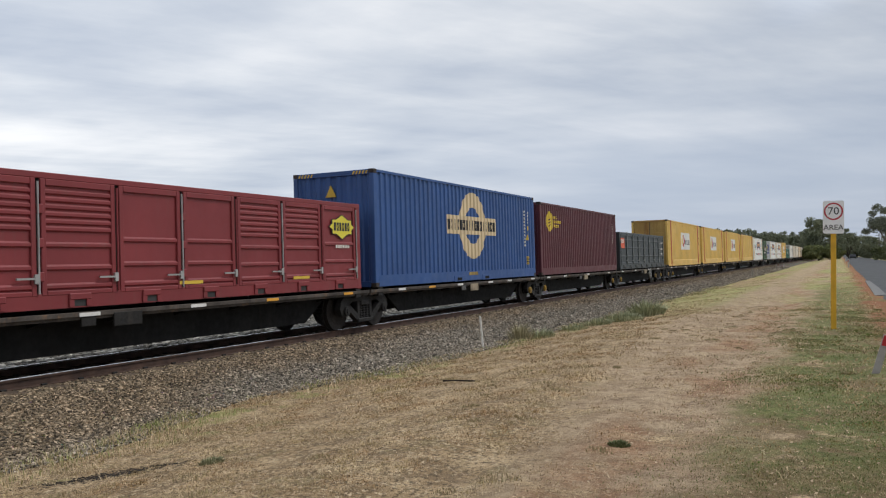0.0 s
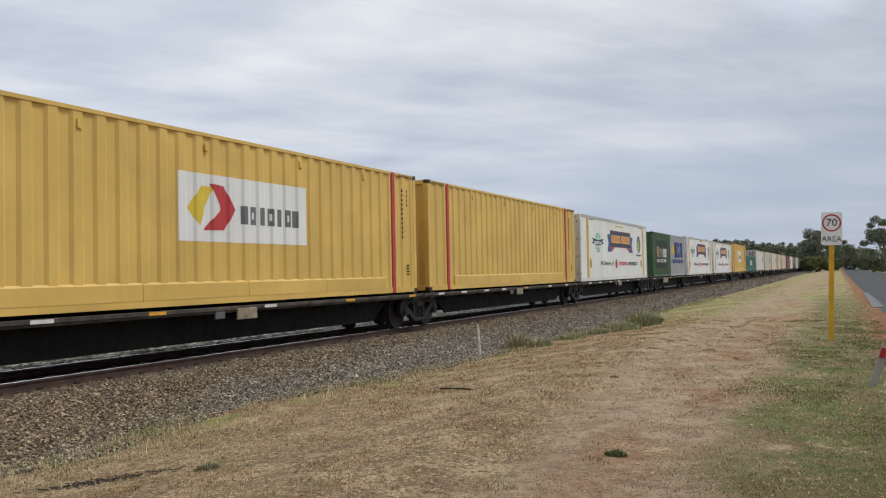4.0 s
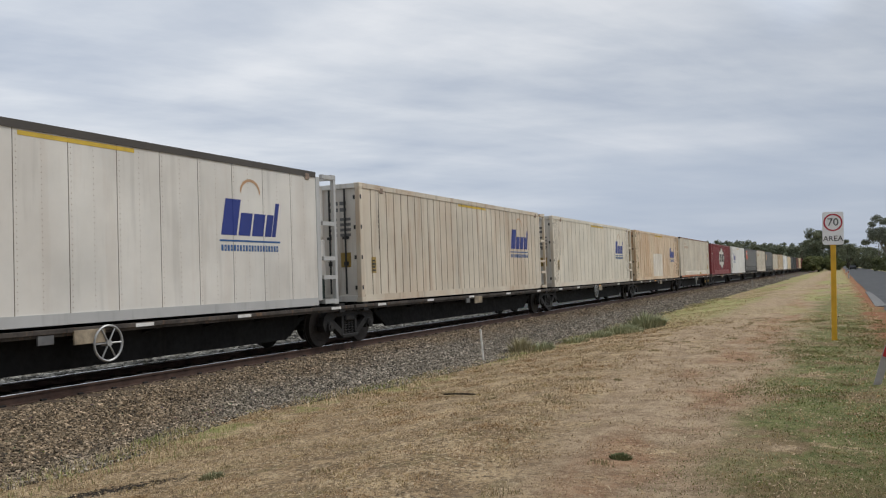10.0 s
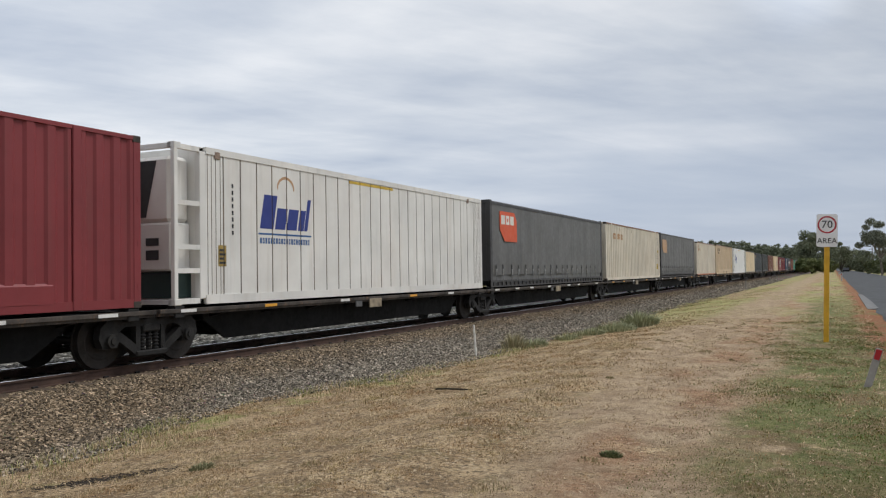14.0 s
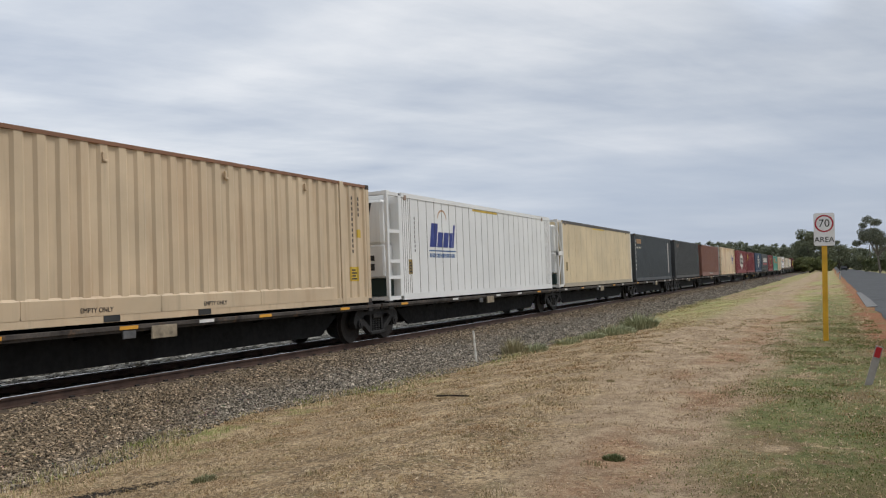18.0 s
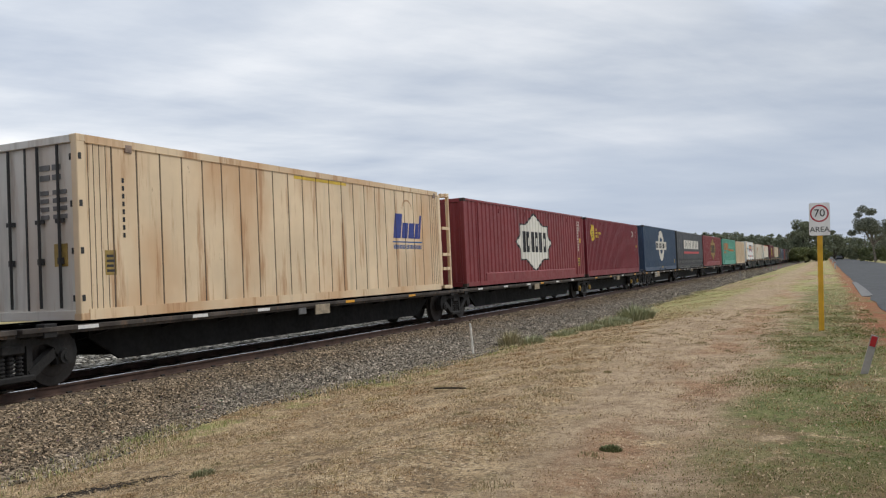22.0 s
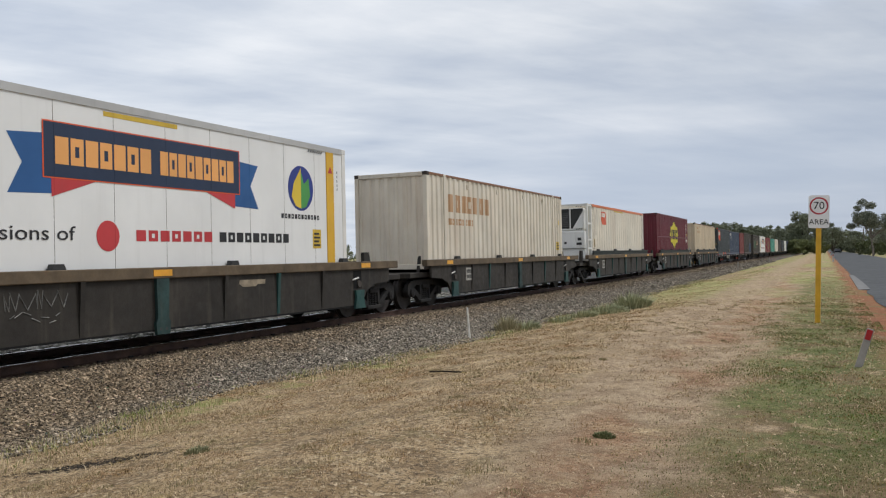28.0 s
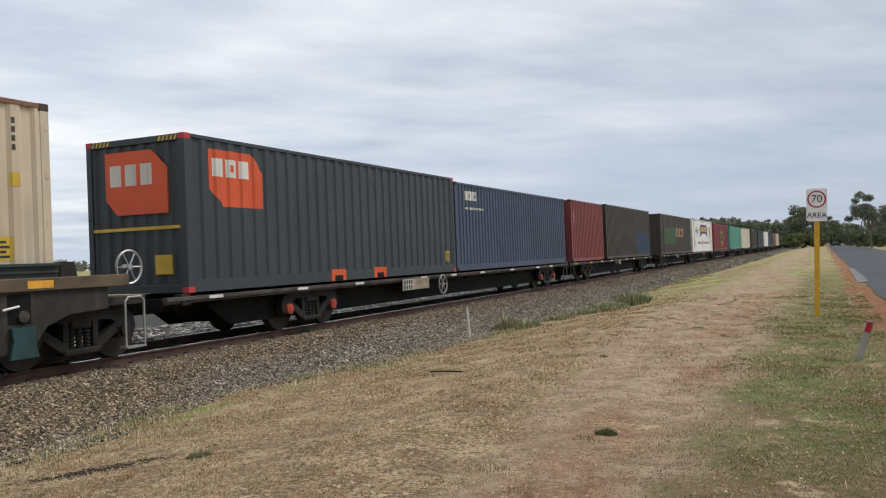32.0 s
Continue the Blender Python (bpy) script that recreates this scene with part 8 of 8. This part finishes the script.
    painted("logo_lettering", blocks(-6.55, -5.2, 2.2, 2.52, 3, 0.2), LOGO_W, c, [(-8, 0), (8, 0)], HW + 0.016)
    c, pr = steel_box(335.0, L48, 3.03, CREAM, "cream corrugated container with faded orange lettering", rail=RUST_RAIL, pitch=0.40, depth=0.038, posts=6.0)
    end_codes(c, pr, 6.45, BLACK, triangle=True)
    painted("name_lettering", blocks(-5.6, -3.4, 2.2, 2.5, 8, 0.3), GHOST, c, pr, PX)
    c, pr = curtain_box(350.1, 14.95, 3.05, CURTAIN_GREY, "dark grey curtain-sided container with silver straps", FRAME_GREEN)
    painted("flag_logo", [[(-6.9, 2.6), (-5.4, 2.6), (-5.2, 2.3), (-5.2, 1.7), (-6.6, 1.7), (-6.9, 2.0)]], GHOST, c, [(-8, 0), (8, 0)], HW + 0.012)
    # cream, tan, white, beige
    c, pr = steel_box(366.6, L40, GP, CREAM, "grimy cream corrugated container with faded lettering", rail=RUST_RAIL, pitch=0.34, depth=0.038)
    painted("name_lettering", blocks(-5.29, -4.6, 2.42, 2.66, 3, 0.3) + blocks(-5.29, -3.65, 2.12, 2.34, 8, 0.3), GHOST, c, pr, PX)
    part("orange_rail", Geo().box(HW - 0.01, HW + 0.005, -5.9, 5.9, 0.02, 0.13), BROWN_ORANGE, c)
    c, pr = steel_box(379.63, L48, 2.96, TAN_BOX, "tan corrugated container with a pale foot skirt", rail=RUST_RAIL, pitch=0.40, depth=0.038, posts=6.0, skirt=True)
    end_codes(c, pr, 6.45, UMBER, triangle=False)
    painted("name_lettering", blocks(-5.59, -3.97, 2.36, 2.60, 7, 0.3) + blocks(-5.59, -4.5, 2.08, 2.22, 7, 0.3), UMBER, c, pr, PX)
    for y in (-1.4, 1.4):
        n = new("empty_notice", TXT_EMPTY)
        n.parent = c
        n.matrix_basis = Matrix.Translation((HW + 0.008, y, 0.22)) @ Euler((radians(90), 0, radians(90))).to_matrix().to_4x4()
    rand_box(395.19, 14.1, WHITE_CLEAN, "bright white refrigerated container with narrow panels and a blue name", ladder="f", brand_y=-3.6, front="frame", pitch=0.52)
    c, pr = rand_box(410.3, 14.45, SAND, label="sandy yellow refrigerated container with flat panels and a white cooling unit", ladder="f", diagonal=True, front="frame", pitch=0.95, top=UMBER_TOP, seams=(0.008, 0.004), unit_mat=WHITE_CLEAN, frame_mat=WHITE, kick=PALE_TAN)
    # charcoal pair
    c, pr = steel_box(425.85, L40, 2.86, SLATE, "slate grey-blue corrugated container with faded gold logo", zb=0.2)
    painted("faded_logo", blocks(-5.45, -4.13, 2.28, 2.56, 5, 0.3), GHOST, c, pr, PX)
    painted("faded_logo", blocks(-5.45, -4.13, 2.0, 2.08, 12, 0.3), LOGO_W, c, pr, PX)
    code_bars(c, -6.0, 2.5, 8, LOGO_W, pr, across=0.12, pitch=0.24, h=0.16, x=HW - 0.001)
    painted("scraped_patch", [rect(5.02, 5.13, 0.45, 2.55), rect(5.18, 5.22, 0.5, 2.4)], LOGO_W, c, pr, PX)
    c, pr = steel_box(439.88, L40, 2.87, SOOT, "sooty dark grey corrugated container", zb=0.2)
    painted("faded_logo", blocks(-5.09, -4.0, 2.35, 2.6, 4, 0.3), GHOST, c, pr, PX)
    painted("scraped_patch", [rect(5.75, 5.93, 1.3, 1.9)], TEAL, c, pr, PX)
    c, pr = steel_box(454.1, L40, 2.86, BROWN, "terracotta brown corrugated container with door bars", front="door", zb=0.34)
    for xx in (-0.10, 0.42):
        for zz in (1.10, 1.62):
            part("door_label", lambda: Geo().box(-0.16, 0.16, -L40 / 2 + 0.028, -L40 / 2 + 0.036, -0.15, 0.15), LOGO_W, c, "worn white door label", key="doorlabel").location = (xx, 0, zz)
    part("foot_notice", Geo().box(HW - 0.02, HW + 0.004, -1.28, 1.25, 0.19, 0.32), LOGO_W, c, "worn white notice board along the foot")
    n = new("notice_lettering", TXT_FORK)
    n.parent = c
    n.matrix_basis = Matrix.Translation((HW + 0.007, -0.015, 0.255)) @ Euler((radians(90), 0, radians(90))).to_matrix().to_4x4()
    rand_box(468.6, 14.15, TAN_PALE, "rust-streaked yellowish refrigerated container with ribbed panels", brand_y=4.2, brand_s=0.86, pitch=0.55, door_mat=DOOR_WHITE)
    # red badge box, maroon box
    c, pr = steel_box(483.9, 14.5, GP, OX_RED, "oxide red corrugated container with a worn white badge", pitch=0.36, depth=0.030, posts=6.0, skirt=True)
    badge(c, pr, -0.10, 1.54, 1.15, LOGO_W, BLACK, BLACK)
    end_codes(c, pr, 6.3, LOGO_W, triangle=False)
    c, pr = steel_box(498.93, L40, GP, BRIGHT_RED, "faded maroon-red corrugated container with a yellow disc logo", zb=0.28)
    sun_disc(c, pr, -4.78, 2.16, 0.41)
    code_bars(c, 5.15, 2.45, 11, LOGO_W, pr, across=0.06, pitch=0.125, h=0.08)
    code_bars(c, 5.52, 2.55, 4, LOGO_W, pr, across=0.06, pitch=0.125, h=0.08)
    painted("data_label", [rect(5.48, 5.66, 1.5, 1.66)], LOGO_Y, c, pr, PX)
    painted("ring_mark", [oval(4.6, 2.3, 0.2, 0.2), oval(4.6, 2.3, 0.16, 0.16)], LOGO_W, c, pr, PX)
    # navy ring box, black curtain, red gold-badge box
    c, pr = steel_box(513.04, L40, 2.98, BLUE_DULL, "dull navy corrugated container with a cream ring logo", zb=0.26)
    ringed_bar(c, pr, 0.04, 1.71, 1.07, LOGO_W, BLACK)
    pocket_pair(c, -0.9, 1.13, BLUE_DULL)
    part("warning_triangle", Geo().prism([(-0.22, 2.34), (0.10, 2.34), (-0.06, 2.64)], "y", -L40 / 2 - 0.002, -L40 / 2 + 0.03), YEL, c, "yellow warning triangle")
    painted("data_label", [rect(5.3, 5.5, 0.45, 0.75)], YEL, c, pr, PX)
    c, pr = curtain_box(526.05, 14.6, 2.97, CURTAIN_BLACK, "black curtain-sided container with white block name and red stripe", SOOT)
    fl = [(-8, 0), (8, 0)]
    painted("name_lettering", blocks(-3.98, 4.50, 1.58, 2.30, 9, 0.20), LOGO_W, c, fl, HW + 0.012)
    painted("red_stripe", [rect(-3.98, 4.5, 1.18, 1.36)], RED_STRIPE, c, fl, HW + 0.012)
    c, pr = steel_box(541.25, 14.68, 2.97, OX_RED, "oxide red corrugated container with a gold badge", pitch=0.36, depth=0.030, posts=6.0, skirt=True)
    badge(c, pr, 0.11, 1.68, 1.12, GOLD, BLACK, BLACK)
    c, pr = steel_box(557.3, 14.63, 2.96, AQUA, "aqua green corrugated container with orange lettering", pitch=0.40, posts=6.0, skirt=True)
    painted("name_lettering", blocks(-6.0, -0.6, 1.65, 2.45, 4, 0.25) + [rect(-0.5, 5.4, 1.55, 1.78)] + blocks(-6.0, -2.5, 1.30, 1.5, 10, 0.3), GHOST_ORANGE, c, pr, PX)
    c, pr = steel_box(572.5, 12.19, GP, TAN_BOX, "tan corrugated container with upright lettering on its end post", pitch=0.40, depth=0.038)
    code_bars(c, 5.95, 2.4, 8, GHOST, pr, across=0.09, pitch=0.22, h=0.15, x=HW - 0.002)
    # boxes in wells
    WZ = 1.2
    fresh_box(587.55, 14.0, "f", z=WZ, front="frame")
    c, pr = steel_box(606.1, 13.75, GP, CREAM, "grimy cream corrugated container with faded orange lettering", rail=RUST_RAIL, pitch=0.40, depth=0.038, posts=5.6, z=WZ)
    end_codes(c, pr, 6.1, BLACK, triangle=False)
    painted("name_lettering", blocks(-5.26, -1.8, 1.75, 2.3, 7, 0.25) + blocks(-5.26, -3.2, 1.35, 1.55, 8, 0.3), GHOST, c, pr, PX)
    c, pr = rand_box(624.3, 13.8, CREAM, "cream refrigerated container with an orange top band", ladder="f", front="frame", pitch=0.52, top=ORANGE_TOP, H=2.84, unit_mat=WHITE_CLEAN, frame_mat=WHITE, style="band")
    ROLLING[-1] = (c, ROLLING[-1][1], WZ)
    painted("flag_logo", [[(-4.14, 2.54), (-3.2, 2.54), (-3.06, 2.3), (-3.06, 1.86), (-3.9, 1.86), (-4.14, 2.05)]], ORANGE, c, pr, PX)
    painted("logo_lettering", blocks(-4.05, -3.25, 2.25, 2.46, 3, 0.2), LOGO_W, c, pr, PX, lift=0.008)
    c, pr = steel_box(642.9, 14.15, 3.09, DEEP_RED, "faded red tall corrugated container with a yellow-green badge", pitch=0.36, depth=0.030, posts=5.8, z=WZ)
    end_codes(c, pr, 6.15, LOGO_W, triangle=False, low=0.24)
    badge(c, pr, 0.23, 1.67, 1.05, LIME, BLACK, BLACK)
    part("waist_rail", Geo().box(HW - 0.02, HW + 0.004, -6.9, 6.9, 1.42, 1.50), DEEP_RED, c)
    painted("scraped_patch", [[(5.95, 1.48), (6.25, 1.32), (6.85, 1.36), (6.85, 1.12), (6.5, 1.2), (6.3, 1.0), (6.15, 1.1), (6.0, 0.85)]], LOGO_W, c, pr, PX)
    c, pr = steel_box(661.4, 14.99, GP, BEIGE, "cream corrugated container with faded lettering", rail=RUST_RAIL, pitch=0.40, depth=0.038, posts=6.0, z=WZ)
    end_codes(c, pr, 6.55, UMBER, triangle=False)
    painted("name_lettering", blocks(-5.67, -4.9, 2.40, 2.60, 4, 0.3) + blocks(-5.67, -3.92, 2.05, 2.25, 10, 0.3), GHOST, c, pr, PX)
    # charcoal flag box, slate box
    c, pr = steel_box(679.3, L40, 2.95, CHARCOAL, "charcoal corrugated container with red flag logos", pitch=0.40, zb=0.24, cast_mat=RED_STRIPE)
    painted("flag_logo", [[(-5.39, 2.72), (-4.1, 2.72), (-3.72, 2.35), (-3.72, 1.62), (-5.0, 1.62), (-5.39, 1.95)]], ORANGE, c, pr, PX)
    painted("logo_lettering", blocks(-5.3, -4.1, 2.2, 2.55, 3, 0.2), LOGO_W, c, pr, PX, lift=0.008)
    painted("data_label", [rect(5.4, 5.7, 0.35, 0.65)], YEL, c, pr, PX)
    for y in (-0.9, 1.15):
        fm = part("fork_mark", lambda: Geo().box(HW - 0.03, HW + 0.004, -0.33, 0.33, 0.01, 0.28, 0.004), ORANGE, c, "orange paint round a fork pocket", key="forkmark")
        fm.location.y = y
        part("fork_pocket", lambda: Geo().box(HW - 0.03, HW + 0.006, -0.18, 0.18, 0.0, 0.14), BLACK_STEEL, fm, key="forkslot")
    end_hazard(c, L40, 2.95)
    eflag = Geo().prism([(-0.72, 2.70), (0.42, 2.70), (0.80, 2.35), (0.80, 1.50), (-0.45, 1.50), (-0.72, 1.80)], "y", -L40 / 2 - 0.004, -L40 / 2 + 0.03)
    part("end_flag_logo", eflag, ORANGE, c, "red flag logo on the end wall")
    part("end_lettering", [q for q in [Geo()] if [q.box(-0.6 + i * 0.38, -0.32 + i * 0.38, -L40 / 2 - 0.008, -L40 / 2, 2.05, 2.45) for i in range(3)]][0], LOGO_W, c)
    part("end_band", Geo().box(-HW + 0.15, HW - 0.15, -L40 / 2 - 0.003, -L40 / 2 + 0.03, 1.20, 1.26), YEL, c, "yellow band across the end wall")
    part("end_label", Geo().box(0.45, 0.85, -L40 / 2 - 0.003, -L40 / 2 + 0.03, 0.36, 0.72), YEL, c)
    c, pr = steel_box(691.6, L40, 2.85, SLATE_BLUE, "slate blue corrugated container with a small pale logo", zb=0.2)
    painted("faded_logo", blocks(-5.2, -4.2, 2.3, 2.6, 4, 0.3) + blocks(-5.2, -3.6, 2.0, 2.07, 10, 0.3), LOGO_W, c, pr, PX)
    c, pr = steel_box(704.95, L20, 2.9, BROWN_RED, "faded red corrugated container")
    code_bars(c, -2.6, 2.3, 3, LOGO_W, pr)
    c, pr = steel_box(711.75, L40, 2.96, UMBER, "umber brown corrugated container with a blue patch")
    painted("logo_panel", [rect(2.0, 5.8, 0.2, 1.5)], BLUE_DULL, c, pr, PX)
    c, pr = steel_box(728.2, L48, 2.96, UMBER, "olive brown corrugated container with a green patch", pitch=0.4, posts=6.0)
    painted("logo_panel", [rect(-5.6, -0.6, 0.75, 2.0)], GREEN, c, pr, PX)
    painted("logo_lettering", blocks(-0.4, 3.6, 1.3, 2.0, 5, 0.25), GHOST, c, pr, PX)
    fresh_box(744.1, 14.4, None)
    c, pr = steel_box(760.0, L48, GP, OX_RED, "oxide red corrugated container with a gold badge", pitch=0.36, depth=0.030, posts=6.0)
    badge(c, pr, 0.6, 1.4, 1.1, GOLD, BLACK, BLACK)
    c, pr = steel_box(777.0, L48, GP, AQUA, "aqua green corrugated container", pitch=0.4, posts=6.0)
    steel_box(793.0, L48, GP, CREAM, "plain cream corrugated steel container", pitch=0.4, posts=6.0)
    steel_box(811.0, L40, GP, UMBER, "umber brown corrugated container")
    steel_box(826.0, L48, GP, SLATE, "slate grey corrugated container", pitch=0.4, posts=6.0)
    rand_box(842.0, 14.3, WHITE, "plain white refrigerated container with narrow panels", pitch=0.52)
    steel_box(858.0, L40, GP, BLUE_DULL, "dull navy corrugated container")
    steel_box(873.0, L40, GP, BROWN, "terracotta brown corrugated container")
    steel_box(888.0, L48, GP, CREAM_DIRTY, "dirty cream corrugated container", pitch=0.4, posts=6.0)


CREAM_LOGO = paint("cream ring paint", (0.70, 0.55, 0.34), streak=0.15, rust=0.0)
PALE_TAN = paint("dusty tan rail", (0.42, 0.36, 0.27), streak=0.4, rust=0.15)
UMBER_TOP = paint("dark top rail", (0.07, 0.06, 0.05), streak=0.2, rust=0.2)
RUST_RAIL = paint("rusty orange top rail", (0.24, 0.115, 0.06), streak=0.4, rust=0.6)
BROWN_ORANGE = paint("worn orange rail", (0.42, 0.14, 0.05), streak=0.3, rust=0.3)
ORANGE_TOP = paint("orange top band", (0.62, 0.17, 0.06), streak=0.2, rust=0.05)
TAN_PALE = paint("yellowed cream", (0.72, 0.565, 0.375), streak=0.35, rust=0.25, stain=0.85)
DOOR_WHITE = paint("grimy white doors", (0.68, 0.66, 0.61), streak=0.5, rust=0.2, stain=0.4)
GHOST_ORANGE = paint("orange lettering", (0.50, 0.17, 0.04), streak=0.3, rust=0.0)
BROWN_RED = paint("faded brick red", (0.22, 0.05, 0.045), streak=0.3, rust=0.15)
build_load()


def build_wagons():
    rnd = random.Random(7)
    # articulated sets: joints between platforms carry one shared bogie, set ends one each
    sets = [((3.4, 19.0, 32.05, 44.85, 58.0), None, 55.95),
            ((58.25, 74.1, 89.8, 105.4, 121.0, 136.5), 60.3, 135.2),
            ((137.1, 150.4, 166.0, 181.8, 197.15, 210.2), 139.5, 208.5),
            ((210.8, 226.5, 241.6, 256.85, 271.95, 287.6), 213.0, 285.9),
            ((288.0, 303.55, 318.6, 334.65, 349.85, 365.5), 290.2, 363.9),
            ((366.0, 379.25, 394.75, 409.85, 425.3, 438.7), 368.3, 437.0),
            ((439.3, 453.05, 467.5, 483.3, 498.65, 511.9), 441.2, 510.1),
            ((512.4, 525.6, 540.9, 556.9, 572.2, 585.0), 514.7, 583.0),
            ((678.7, 704.2), 683.5, 701.4), ((704.6, 724.6), 708.1, 722.0),
            ((727.6, 743.6), 729.8, None), ((743.6, 759.3), 743.6, None), ((759.3, 776.0), 759.4, None), ((776.0, 792.3), 776.1, 790.0),
            ((792.6, 808.5), 794.6, 806.5), ((809.8, 824.4), 812.0, 822.5), ((825.2, 841.2), 827.2, 839.0), ((841.5, 857.2), 843.5, 855.0),
            ((857.4, 872.0), 859.4, 870.0), ((872.3, 887.0), 874.4, 885.0), ((887.3, 903.5), 889.5, 901.5)]
    wheels = {219.0: 1, 248.4: 1, 279.0: 1, 52.75: 1, 690.4: 1}
    YELLOW_AT = (32.05, 44.85, 55.95, 60.3, 74.1, 89.8, 285.9, 498.65, 510.1, 683.5, 701.4)
    boards = (141.85, 517.05, 688.6)
    for joints, first, last in sets:
        n = len(joints) - 1
        for i in range(n):
            u0, u1 = joints[i], joints[i + 1]
            bg = []
            if i == 0 and first:
                bg.append(first)
            if i > 0:
                bg.append(u0)
            if i == n - 1 and last:
                bg.append(last)
            steps = []
            if i == 0 and first and first - u0 > 1 and u0 != 678.7:
                steps.append(-1)
            if i == n - 1 and last:
                steps.append(1)
            wh = next((w for w in wheels if u0 < w < u1), None)
            bd = next((q for q in boards if u0 < q < u1), None)
            w = platform(u0, u1, bg, rnd, plate=bd, end_step=steps, wheel=wh, cap=RED_CAP if u0 == 678.7 else YELLOW_CAP, yellow=YELLOW_AT)
            if u1 == 511.9:
                hand_wheel(w, 511.3 - (u0 + u1) / 2, z=1.80, mat=STEP_STEEL, x=1.14)
    for u0, u1, a, b in ((585.6, 604.4, 587.1, 603.1), (604.9, 622.2, 606.2, 621.0), (622.7, 640.7, 624.1, 639.3), (641.2, 659.0, 642.6, 657.8), (659.4, 678.3, 660.9, 677.0)):
        w = well_wagon(u0, u1, (a, b), rnd)
        if u0 in (641.2, 659.4):
            hand_wheel(w, (u1 - u0) / 2 - (0.15 if u0 < 650 else 0.30), z=1.60, x=1.1)
        for s in [q for k, q in ((641.2, 1), (659.4, 1), (585.6, -1)) if k == u0]:
            e = s * ((u1 - u0) / 2 - 0.1)
            part("end_step", Geo().tube((1.2, e, 1.04), (1.2, e, 0.26), 0.020).tube((1.2, e - s * 0.42, 1.04), (1.2, e - s * 0.42, 0.26), 0.020).tube((1.2, e - s * 0.06, 1.10), (1.2, e - s * 0.36, 1.10), 0.020).tube((1.2, e, 1.03), (1.2, e - s * 0.07, 1.10), 0.020).tube((1.2, e - s * 0.42, 1.03), (1.2, e - s * 0.35, 1.10), 0.020).box(1.05, 1.24, *sorted((e, e - s * 0.42)), 0.25, 0.28), GREY_STEEL, w, "grey steel shunter's step")


build_wagons()



# ---- movement ----
def motions():
    for ob, u, z in ROLLING:
        walk(ob, [(0.0, pose(TRACK_X, u, z)), (32.0, pose(TRACK_X, u - SPEED * 32.0, z))])
    turn = math.degrees(SPEED / 0.457)
    for k, sets in WHEELSETS.items():
        lead = sets[0]
        walk(lead, [(i / FPS, pose(0, k * 0.89, 0.457, turn * i / FPS)) for i in range(32 * FPS + 1)])
        for w in sets[1:]:
            w.rotation_mode = "QUATERNION"
            w.animation_data_create()
            w.animation_data.action = lead.animation_data.action
            w.animation_data.action_slot = lead.animation_data.action_slot


motions()
